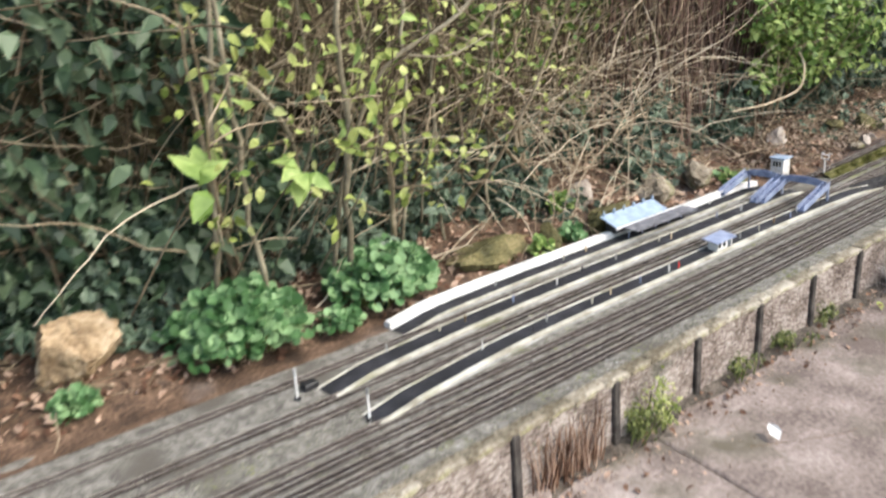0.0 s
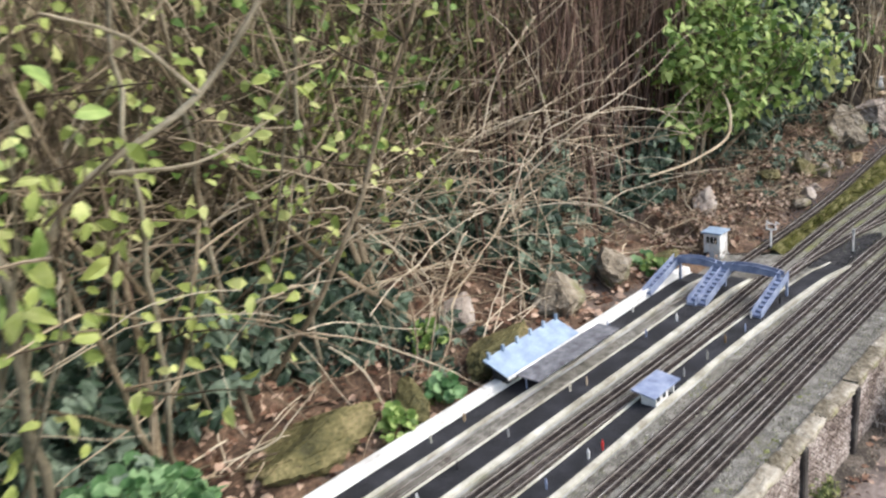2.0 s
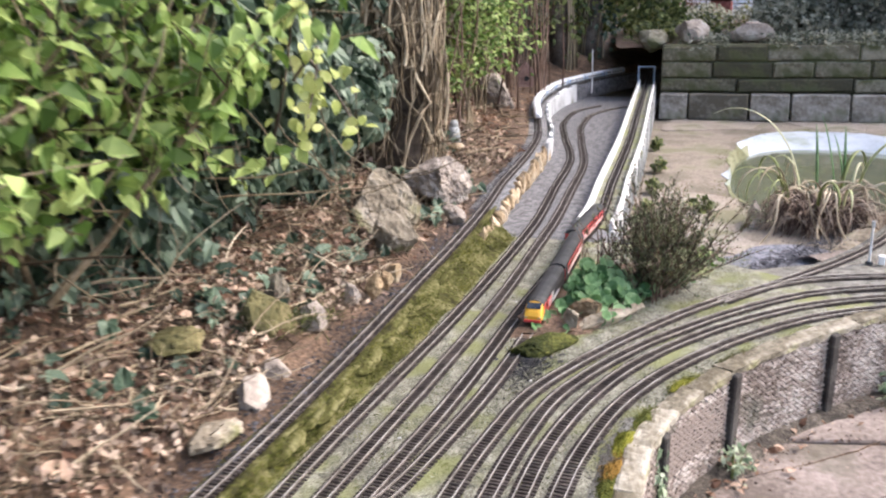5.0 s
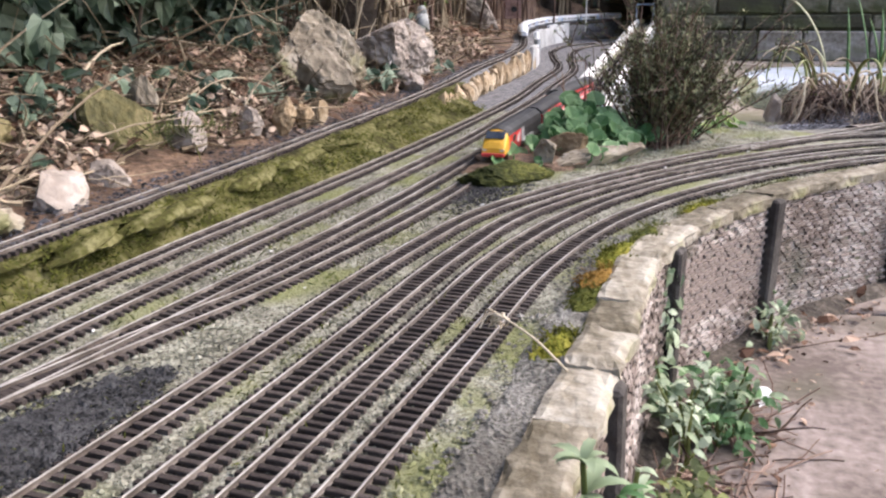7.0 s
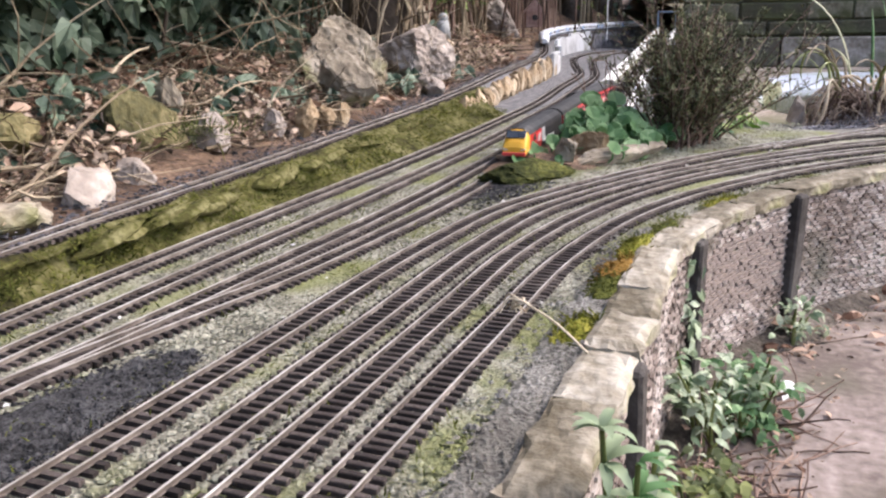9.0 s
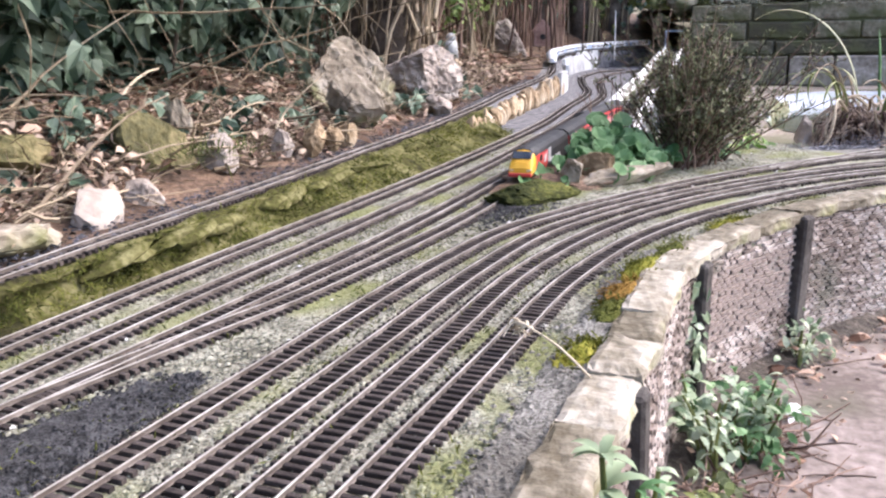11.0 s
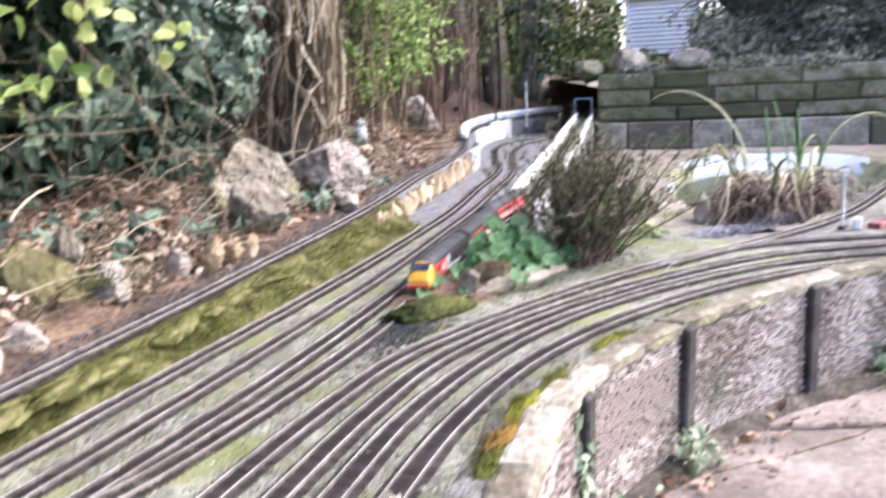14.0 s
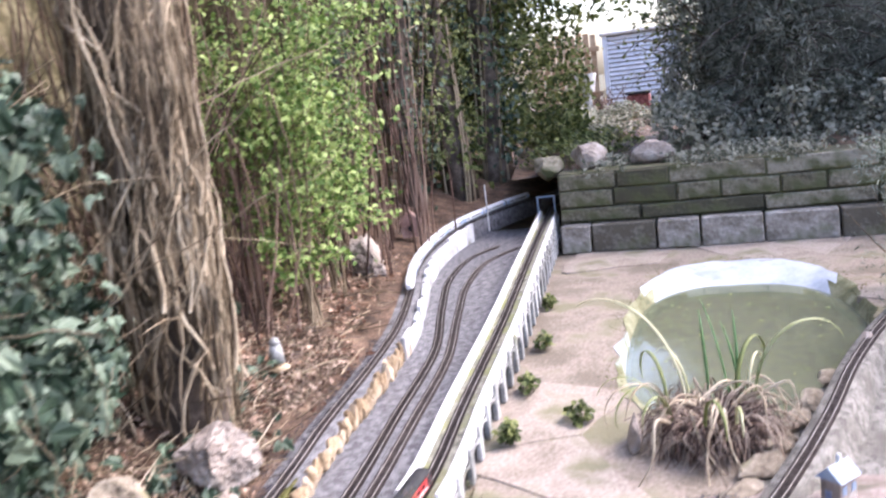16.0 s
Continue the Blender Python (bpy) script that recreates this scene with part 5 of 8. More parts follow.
tagged(mesh_part("slate_bed", [(x, y, -0.034) for x, y in slate_rim] + [(x, y, -0.1) for x, y in slate_rim], [tuple(range(ns - 1, -1, -1))] + [(i, (i + 1) % ns, ns + (i + 1) % ns, ns + i) for i in range(ns)], M_slate_blue), "bed of blue-grey slate waste beside the bend", "slate", kind="structure")

# loose rocks on the stone wall
for i, (v, w, z, nm) in enumerate([(0.19, 0.2, 0.33, "pale"), (-0.13, 0.22, 0.33, "pale"), (0.42, 0.16, 0.3, "dark")]):
    rock("boulder", (4.5, v, z + 0.045), (0.18, w, 0.14), i * 20, M_rock_pale if nm == "pale" else M_wallstone, "pale loose stone on top of the garden wall" if nm == "pale" else "dark loose stone on top of the garden wall", seed=90 + i)

ut = [(4.42, 0.6, 0.3), (4.42, -4, 0.3), (8, -5, 0.33), (16, -6, 0.3), (16, 3, 0.3), (8, 1.2, 0.33)]
tagged(mesh_part("upper_terrace", ut, [(5, 4, 3, 2, 1, 0)], M_soil), "dark soil of the upper garden behind the wall", "ground", kind="structure")

# shed, fence and clutter far behind
M_shed = material("shed_white", tones((0.6, 0.64, 0.7), (0.72, 0.76, 0.82), (0.82, 0.85, 0.9)), scale=4, bump=0.0, rough=0.5)
M_fence = material("fence_wood", tones((0.28, 0.17, 0.09), (0.45, 0.29, 0.17), (0.6, 0.43, 0.28)), scale=5, bump_scale=40, bump=0.3, obj=0.3)
sh = thing("garden_shed", "white slatted garden shed at the end of the garden", "shed", at=(10.6, 0.27, 0.3))
bm = bmesh.new()
box(bm, (0.8, 0.84, 0.92), pose(0.45, 0, 0.46))
part("body", bm, M_concrete, sh)
for i in range(17):
    bm = bmesh.new()
    box(bm, (0.02, 0.78, 0.04), pose(0.03, 0, 0.04 + i * 0.053, 0, 25, 0))
    part("slat", bm, M_shed, sh)
for d in (-0.42, 0.42):
    bm = bmesh.new()
    box(bm, (0.05, 0.05, 0.94), pose(0.02, d, 0.47))
    part("post", bm, M_shed, sh)
bm = bmesh.new()
box(bm, (0.95, 0.95, 0.04), pose(0.45, 0, 0.945), bevel=0.01)
part("roof", bm, M_white, sh)
fn = thing("fence", "orange-brown wooden fence beside the shed", "fence", at=(10.8, 1.25, 0.3))
for i in range(10):
    bm = bmesh.new()
    box(bm, (0.02, 0.07, 0.95 + 0.04 * (i % 3)), pose(0, -0.4 + i * 0.085, 0.5), bevel=0.004)
    part("board", bm, M_fence, fn)
for z in (0.25, 0.8):
    bm = bmesh.new()
    box(bm, (0.03, 0.9, 0.06), pose(-0.02, -0.02, z), bevel=0.004)
    part("rail", bm, M_fence, fn)
pt = thing("plant_pot", "white round pot on a stand near the fence", "pot", at=(10.2, 0.9, 0.3))
bm = bmesh.new()
bmesh.ops.create_cone(bm, cap_ends=True, segments=18, radius1=0.09, radius2=0.13, depth=0.22, matrix=pose(0, 0, 0.4))
part("pot", bm, M_white, pt, smooth=False)
bm = bmesh.new()
bmesh.ops.create_cone(bm, cap_ends=True, segments=12, radius1=0.07, radius2=0.05, depth=0.3, matrix=pose(0, 0, 0.15))
part("stand", bm, M_concrete, pt)
bn = thing("bin", "dark red bin in front of the shed", "bin", at=(9.8, 0.28, 0.3))
bm = bmesh.new()
box(bm, (0.2, 0.26, 0.22), pose(0, 0, 0.11), bevel=0.02)
part("body", bm, M_redbrick, bn)
bm = bmesh.new()
box(bm, (0.22, 0.28, 0.03), pose(0, 0, 0.235), bevel=0.01)
part("lid", bm, M_dark, bn)
runs = []
for i in range(26):
    p = np.array((9.6 + rng.normal(0, 0.1), 0.62 + rng.normal(0, 0.08), 0.3))
    runs.append((spline([p, p + (0, rng.normal(0, 0.05), 0.15), p + (0, rng.normal(0, 0.12), rng.uniform(0.2, 0.36))], 0.06), 0.008, 0.004))
tagged(mesh_part("dead_shrub", *tubes(runs, 4), M_stem_red), "bare dark shrub in front of the shed", "shrub")


# ---- plants ----
M_litter = material("litter", tones((0.07, 0.042, 0.028), (0.17, 0.115, 0.08), (0.38, 0.29, 0.22)), scale=9, rough=0.9, bump=0.0, island=1.0)


def cloud(n, lo, hi, thr=0.0, scale=4.0, seed=0.0):
    """Places in a box, gathered in clumps with gaps between them."""
    out = []
    lo, hi = np.array(lo, float), np.array(hi, float)
    while len(out) < n:
        for p in rng.uniform(lo, hi, (n, 3)):
            if noise.noise(Vector(p) * scale + Vector((seed, seed * 2, -seed))) > thr + rng.normal(0, 0.12):
                out.append(p)
                if len(out) >= n:
                    break
    return np.array(out)


def stuff(name, geo, mat, label, category):
    return tagged(mesh_part(name, *geo, mat), label, category, kind="stuff")


def wander(p, d, length, step=0.06, wild=0.25, pull=(0, 0, 0)):
    pts = [np.array(p, float)]
    d = np.array(d, float)
    for _ in range(max(2, int(length / step))):
        d = d + rng.normal(0, wild, 3) * 0.5 + np.array(pull) * step * 4
        d /= np.linalg.norm(d)
        pts.append(pts[-1] + d * step)
    return np.array(pts)


# uneven sheet that closes the hedge behind; its dark brown includes the inner shade
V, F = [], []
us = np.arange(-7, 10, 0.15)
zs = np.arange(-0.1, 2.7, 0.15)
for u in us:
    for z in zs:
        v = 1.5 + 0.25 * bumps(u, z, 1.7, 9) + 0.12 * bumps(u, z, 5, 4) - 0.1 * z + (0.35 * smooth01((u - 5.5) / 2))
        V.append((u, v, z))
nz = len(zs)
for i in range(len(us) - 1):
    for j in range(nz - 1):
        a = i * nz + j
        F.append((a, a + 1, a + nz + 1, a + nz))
tagged(mesh_part("thicket", V, F, M_shade), "dark brown backing sheet for the shaded inside of the old hedge", "hedge", kind="structure")

# ivy over the bank and the foot of the hedge
P = []
for u, v in zip(rng.uniform(-4.2, 2.1, 42000), rng.uniform(0.0, 1.0, 42000)):
    e = (at_u("U", u)[0] if u > -0.3 else 0.5)
    vv = e + (0.2 if u > 0 else 0.13) + 0.8 * v ** 0.8 - (0.03 if u < -1.9 else 0)
    if noise.noise(Vector((u * 3, vv * 5, 3))) + 1.5 * (v - 0.12) > rng.uniform(0, 0.7):
        P.append((u, vv, bank_z(u, vv) + rng.gamma(1.6, 0.022)))
P = np.array(P[:21000])
stuff("ivy_cover", leaves(P, rng.uniform(0.02, 0.046, len(P)), IVY, face=(-0.2, -0.7, 0.6), wild=0.45, droop=0.8), M_ivy, "dark green ivy covering the bank", "ivy")
P = cloud(12000, (-3.8, 0.76, 0.1), (1.3, 1.25, 0.55), 0.02, 3.5, 5)
P = P[(P[:, 2] < 0.34) | (P[:, 0] > 0.2)]
P[:, 2] += 0.1 * (P[:, 1] - 0.8)
stuff("ivy_curtain", leaves(P, rng.uniform(0.02, 0.05, len(P)), IVY, face=(-0.2, -0.9, 0.35), wild=0.5, droop=1.0), M_ivy, "hanging dark ivy at the foot of the hedge", "ivy")
P = cloud(4600, (0.35, 0.64, 0.13), (1.3, 0.9, 1.35), 0.06, 5, 8)
P = P[P[:, 2] > 0.16 + 0.9 * np.clip(0.8 - P[:, 1], 0, 1)]
stuff("ivy_large", leaves(P, rng.uniform(0.026, 0.054, len(P)), IVY, face=(-0.5, -0.75, 0.3), wild=0.6, droop=1.3), M_ivy, "large bluish ivy leaves hanging over the bank", "ivy")
runs = [(wander((rng.uniform(0.2, 1.35), rng.uniform(0.6, 0.8), rng.uniform(0.3, 0.7)), (rng.normal(0, 0.3), rng.normal(-0.2, 0.2), -1), rng.uniform(0.15, 0.45), 0.025, 0.35, (0, 0, -0.3)), rng.uniform(0.0008, 0.0018), 0.0006) for _ in range(45)]
stuff("ivy_runners", tubes([(np.array([(x, y, max(z, bank_z(x, y) + 0.004)) for x, y, z in w]), a_, b_) for w, a_, b_ in runs], 4), M_twig, "brown ivy runners hanging over the bank", "stems")

# dead leaves, bark and twigs on the bank
P = []
for u, v in zip(rng.uniform(-3.5, 3.6, 12000), rng.uniform(0.02, 0.55, 12000)):
    e = (at_u("U", u)[0] + 0.02 if u > -0.3 else 0.53)
    if noise.noise(Vector((u * 4, v * 6, 1))) + (0.5 if u < 0 or v > 0.1 else -0.1) > rng.uniform(-0.2, 0.6):
        P.append((u, e + v, bank_z(u, e + v) + 0.003 + rng.gamma(1.2, 0.004)))
P = np.array(P)
stuff("leaf_litter", leaves(P, rng.uniform(0.01, 0.034, len(P)), OVAL, face=(0, -0.2, 1), wild=0.5), M_leaf_dead, "dry brown leaf litter on the bank", "leaves")
runs = []
for _ in range(900):
    u = rng.uniform(-3.4, 3.4)
    v = (at_u("U", u)[0] if u > -0.3 else 0.55) + rng.uniform(0.05, 0.5)
    a = rng.uniform(0, 2 * math.pi)
    L = rng.uniform(0.04, 0.22)
    z = bank_z(u, v) + 0.008
    q = [(u + math.cos(a) * L * t, v + math.sin(a) * L * t * 0.6) for t in (0, 0.33, 0.66, 1)]
    runs.append((np.array([(x, y, max(z, bank_z(x, y)) + 0.004 + 0.012 * rng.random()) for x, y in q]), rng.uniform(0.0012, 0.0034), 0.0008))
stuff("fallen_twigs", tubes(runs, 4), M_twig, "fallen brown twigs on the bank", "twigs")
runs = []
for _ in range(240):
    u = rng.uniform(-2.6, 1.9)
    v = (at_u("U", u)[0] if u > -0.3 else 0.55) + rng.uniform(0.1, 0.5)
    p = (u, v, bank_z(u, v) + 0.01)
    w = wander(p, (rng.normal(0, 1), rng.normal(-0.2, 0.5), rng.uniform(0.0, 0.7)), rng.uniform(0.1, 0.3), 0.03, 0.3, (0, 0, -0.3))
    if all(y > (at_u("U", x)[0] + 0.06 if x > -0.3 else 0.56) for x, y, _ in w):
        runs.append((np.array([(x, y, max(z, bank_z(x, y) + 0.003)) for x, y, z in w]), rng.uniform(0.0014, 0.003), 0.0008))
stuff("pale_twigs", tubes(runs, 4), M_twig_pale, "pale dry twigs lying and sticking out of the bank", "twigs")

# finer litter close to the upper track
P, runs = [], []
for u, v in zip(rng.uniform(-0.4, 2.3, 15000), rng.gamma(2.2, 0.085, 15000)):
    vv = at_u("U", u)[0] + 0.035 + v
    if noise.noise(Vector((u * 5, vv * 8, 7))) + 2.2 * v > rng.uniform(-0.15, 0.5):
        P.append((u, vv, bank_z(u, vv) + 0.003 + rng.gamma(1.5, 0.006)))
P = np.array(P)
stuff("fine_litter", leaves(P, rng.uniform(0.006, 0.02, len(P)), OVAL, face=(-0.2, -0.3, 0.9), wild=0.7), M_litter, "fine grey-brown litter along the upper track", "leaves")
for _ in range(1500):
    u = rng.uniform(-0.4, 2.2)
    v = at_u("U", u)[0] + 0.05 + rng.gamma(2.5, 0.07)
    p = (u, v, bank_z(u, v) + 0.006)
    runs.append((wander(p, (rng.normal(0, 1), rng.normal(-0.1, 0.6), rng.uniform(0.0, 0.6)), rng.uniform(0.03, 0.13), 0.015, 0.35, (0, 0, -0.4)), rng.uniform(0.0006, 0.0016), 0.0005))
stuff("fine_twigs", tubes(runs, 4), M_twig, "fine brown twigs tangled in the litter", "twigs")
P = np.array([(u, v, bank_z(u, v) + 0.015 + 0.02 * rng.random()) for u, v in zip(rng.uniform(0.1, 1.7, 130), rng.uniform(0.53, 0.72, 130))])
stuff("scattered_ivy", leaves(P, rng.uniform(0.018, 0.04, len(P)), IVY, face=(-0.6, -0.5, 0.6), wild=0.4, droop=0.6), M_ivy, "single ivy leaves creeping over the litter", "ivy")

# tangle of arching twigs
runs = []
for _ in range(520):
    u = rng.normal(-1.0, 0.55)
    v = rng.uniform(0.72, 1.15)
    p = (u, v, rng.uniform(0.15, 0.5))
    w = wander(p, (rng.normal(0.3, 0.8), rng.normal(-0.3, 0.4), rng.normal(0.3, 0.4)), rng.uniform(0.2, 0.7), 0.035, 0.22, (0, -0.05, -0.35))
    if w[:, 0].max() < -0.1 and w[:, 1].min() > 0.5:
        runs.append((w, rng.uniform(0.0012, 0.003), 0.0008))
stuff("twig_tangle", tubes(runs, 5), M_twig_pale, "tangled arching dry twigs in the hedge", "twigs")
runs = []
for _ in range(2600):
    u = rng.uniform(-4.0, 1.8)
    p = (u, rng.uniform(0.85, 1.4), rng.uniform(0.05, 0.9))
    runs.append((wander(p, (rng.normal(0, 0.6), rng.normal(-0.1, 0.4), rng.normal(0.7, 0.5)), rng.uniform(0.2, 0.8), 0.06, 0.25), rng.uniform(0.0016, 0.004), 0.001))
stuff("hedge_twigs", tubes(runs, 4), M_twig, "dense brown twigs of the hedge", "twigs")
# upright reddish stems
runs = []
for _ in range(620):
    u = rng.normal(-0.12, 0.42) if rng.random() < 0.75 else rng.uniform(1.6, 4.2)
    p = (u, rng.uniform(0.84, 1.3), 0.1)
    runs.append((wander(p, (rng.normal(0, 0.12), rng.normal(0, 0.1), 1), rng.uniform(0.7, 1.6), 0.09, 0.1, (0, 0, 0.3)), rng.uniform(0.002, 0.0055), 0.0015))
stuff("upright_stems", tubes(runs, 5), M_stem_red, "close upright red-brown stems of the hedge", "stems")


def branchy(name, base, n_main, height, spread, leaf_mat, n_leaf, leaf_size, label, bark=None, r0=0.011, lean=(0, 0, 1), shape=OVAL, subs=6, cat="shrub", z_min=0.0):
    """A shrub: a few forking stems and leaves in clusters along the outer twigs."""
    top = thing(name, label, cat)
    mains, twigs, tips = [], [], []
    for _ in range(n_main):
        d = np.array(lean, float) + rng.normal(0, spread, 3) * (1, 0.6, 0.3)
        L = height * rng.uniform(0.7, 1.15)
        m = wander(np.array(base) + rng.normal(0, 0.03, 3) * (1, 1, 0), d, L, 0.06, 0.12, (0, 0, 0.2))
        mains.append((m, r0 * rng.uniform(0.6, 1.1), r0 * 0.25))
        for _ in range(subs):
            i = rng.integers(len(m) // 4, len(m))
            t = wander(m[i], (rng.normal(0, 0.8), rng.normal(-0.25, 0.5), rng.normal(0.45, 0.4)), rng.uniform(0.1, 0.35), 0.04, 0.25)
            twigs.append((t, r0 * 0.28, 0.001))
            tips += list(t[1:])
    for m in mains:
        mesh_part("stem", *tubes([m], 7), bark or M_twig, top)
    tagged(mesh_part("twig_mass", *tubes(twigs, 4), bark or M_twig, top), kind="stuff")
    tips = np.array(tips)
    tips = tips[tips[:, 2] > z_min]
    P = tips[rng.integers(0, len(tips), n_leaf)] + rng.normal(0, 0.022, (n_leaf, 3))
    tagged(mesh_part("leaf_mass", *leaves(P, rng.uniform(0.6, 1.15, n_leaf) * leaf_size, shape, face=(-0.1, -0.6, 0.7), wild=0.6, droop=0.5), leaf_mat, top), kind="stuff")
    return top


for b, h, n_ in (((-2.05, 0.76, 0.06), 0.85, 3), ((-1.75, 0.86, 0.1), 1.0, 4), ((-2.5, 0.86, 0.1), 1.0, 3), ((-1.35, 0.84, 0.1), 0.95, 3), ((-1.55, 1.0, 0.1), 1.0, 4)):
    branchy("shrub", b, n_, h, 0.5, M_leaf_yellow, 115, 0.036, "tall bare shrub with scattered yellow-green leaves", M_twig, 0.01, lean=(0, -0.12, 1), subs=11, z_min=0.22)
for b in ((-1.5, 0.86, 0.35), (-1.3, 0.95, 0.4), (-2.0, 0.95, 0.4)):
    branchy("shrub", b, 5, 0.7, 0.5, M_leaf_green, 150, 0.034, "leafy yellow-green shrub in the hedge", M_twig, 0.006, subs=10, z_min=0.42)
for b in ((-1.2, 1.05, 0.3), (-0.6, 1.15, 0.35), (-0.9, 1.1, 0.4), (0.1, 1.2, 0.4), (-1.6, 1.2, 0.4), (-2.3, 1.2, 0.4)):
    branchy("shrub", b, 6, 0.85, 0.4, M_leaf_olive, 1000 if b[0] > -1.3 else 420, 0.03, "hedge shrub with small olive-yellow leaves", M_twig, 0.008, subs=10, z_min=0.35)
for b in ((0.02, 0.82, 0.16), (0.25, 0.84, 0.16), (0.44, 0.92, 0.16)):
    branchy("shrub", b, 6, 0.55, 0.42, M_leaf_green, 900, 0.044, "leafy bright green shrub leaning out of the hedge", M_twig, 0.007, lean=(0, -0.35, 1), subs=10, z_min=0.31)
tagged(mesh_part("bare_branch", *tubes([(spline([(0.12, 0.8, 0.5), (0.1, 0.68, 0.4), (0.0, 0.62, 0.31), (-0.2, 0.63, 0.265), (-0.45, 0.66, 0.26)], 0.03), 0.006, 0.003)], 7), M_twig_pale), "pale bare branch curving out of the shrub", "branch")
for b in ((2.45, 0.86, 0.1), (2.8, 0.9, 0.1), (3.2, 1.05, 0.12), (2.6, 1.1, 0.1)):
    branchy("shrub", b, 7, 1.15, 0.2, M_leaf_green, 2300, 0.029, "upright shrub with many small green leaves", M_twig, 0.006, subs=12, z_min=0.12)
bb = thing("forked_branch", "thick bare grey-brown branch forking up through the hedge", "branch")
mesh_part("limb", *tubes([(spline([(-2.28, 0.72, 0.05), (-2.24, 0.64, 0.42), (-2.156, 0.58, 0.63), (-1.97, 0.5, 0.75), (-1.82, 0.46, 0.92)], 0.04), 0.0068, 0.0045)], 8), M_branch, bb)
for q in ([(-2.24, 0.64, 0.42), (-2.34, 0.6, 0.6), (-2.4, 0.55, 0.85)], [(-1.97, 0.5, 0.75), (-2.08, 0.46, 0.84), (-2.2, 0.42, 0.88)], [(-2.1, 0.56, 0.66), (-1.95, 0.58, 0.64), (-1.75, 0.6, 0.69)]):
    mesh_part("twig", *tubes([(spline(q, 0.04), 0.004, 0.0018)], 6), M_branch, bb)
# broad dark leaves at the near end
P = cloud(5200, (-4.6, 0.72, 0.12), (-2.25, 1.25, 1.3), 0.02, 3, 2)
stuff("laurel_mass", leaves(P, rng.uniform(0.035, 0.075, len(P)), OVAL, face=(-0.1, -0.7, 0.6), wild=0.5, droop=0.6), M_laurel, "dark broad leaves at the shaded end of the hedge", "leaves")


def sprig(name, at, dirs, size, mat, label, stem=None, shape=OVAL, cat="sprig"):
    top = thing(name, label, cat)
    if stem is not None:
        mesh_part("stem", *tubes([(spline(stem, 0.04), 0.003, 0.0015)], 5), M_twig, top)
    for d in dirs:
        V, F = leaves([at], [size], shape, face=(0, -0.6, 0.8), wild=0.25)
        ob = mesh_part("leaf", np.array(V) + 0.3 * size * np.array(d), F, mat, top)
    return top


fan = [(rng.normal(0, 1), rng.normal(0, 0.5), rng.normal(0, 0.8)) for _ in range(5)]
sprig("laurel_sprig", (-2.48, 0.5, 0.44), fan, 0.075, M_leaf_green, "spray of large bright green leaves", [(-2.55, 0.78, 0.1), (-2.52, 0.62, 0.3), (-2.48, 0.5, 0.44)])
sprig("laurel_sprig", (-2.72, 0.48, 0.46), fan, 0.085, M_leaf_green, "spray of large bright green leaves", [(-2.8, 0.8, 0.1), (-2.76, 0.62, 0.3), (-2.72, 0.48, 0.46)])

# old trunk wrapped in dead climbing stems
def bine_trunk(at, radius, height, n_fine, n_pale, label):
    top = thing("climber_trunk", label, "trunk")
    path = wander((at[0], at[1], at[2]), (0, -0.03, 1), height, 0.08, 0.03, (0, 0, 0.4))
    core = bmesh.new()
    rings = []
    for k, p in enumerate(path):
        r = radius * (0.72 + 0.2 * math.sin(k * 0.9) * 0.5)
        rings.append([core.verts.new(p + r * (1 + 0.3 * bumps(q * 1.3, k * 0.21, 1.6, 4)) * np.array((math.cos(q), math.sin(q), 0))) for q in np.linspace(0, 2 * math.pi, 21)[:-1]])
    for a, b in zip(rings, rings[1:]):
        for i in range(20):
            core.faces.new((a[i], a[(i + 1) % 20], b[(i + 1) % 20], b[i]))
    core.faces.new(rings[-1])
    part("trunk", core, M_bark, top, smooth=True)

    def winding(q0, slope, sway, lift, z0, z1):
        pts = []
        ph, fr = rng.uniform(0, 6.28), rng.uniform(1.5, 4.0)
        n = max(6, int((z1 - z0) / 0.04))
        for i in range(n):
            t = z0 + (z1 - z0) * i / (n - 1)
            c = np.array([np.interp(t, np.linspace(0, 1, len(path)), path[:, j]) for j in range(3)])
            q = q0 + slope * t + 1.6 * sway * math.sin(fr * 4 * t + ph) + 0.3 * sway * math.sin(fr * 17 * t + 2 * ph) + 0.06 * rng.normal()
            r = radius * (0.86 + lift * (0.6 + 0.5 * math.sin(fr * 6 * t + ph)))
            pts.append(c + r * np.array((math.cos(q), math.sin(q), 0)) + (0, 0, 0.015 * rng.normal()))
        return np.array(pts)

    runs = [(winding(rng.uniform(2.0, 6.2), rng.normal(0, 0.7), rng.uniform(0.05, 0.3), rng.uniform(0, 0.25), rng.uniform(0, 0.4), rng.uniform(0.6, 1)), rng.uniform(0.0015, 0.0035), 0.001) for _ in range(n_fine)]
    tagged(mesh_part("dead_stem_mass", *tubes(runs, 4), M_twig, top), kind="stuff")
    for _ in range(n_pale):
        mesh_part("bine", *tubes([(winding(rng.uniform(2.6, 5.8), rng.normal(0, 1.0), rng.uniform(0.1, 0.45), rng.uniform(0.05, 0.4), rng.uniform(0.0, 0.45), rng.uniform(0.55, 1)), rng.uniform(0.003, 0.0062), 0.0022)], 6), M_twig_pale if rng.random() < 0.6 else M_twig, top, "pale dead winding stem")


bine_trunk((1.62, 0.78, 0.08), 0.115, 1.5, 240, 34, "broad old trunk wrapped in pale dead climbing stems")
bine_trunk((2.0, 1.02, 0.08), 0.1, 1.5, 160, 16, "trunk hung with brown dead climbing stems")
runs = []
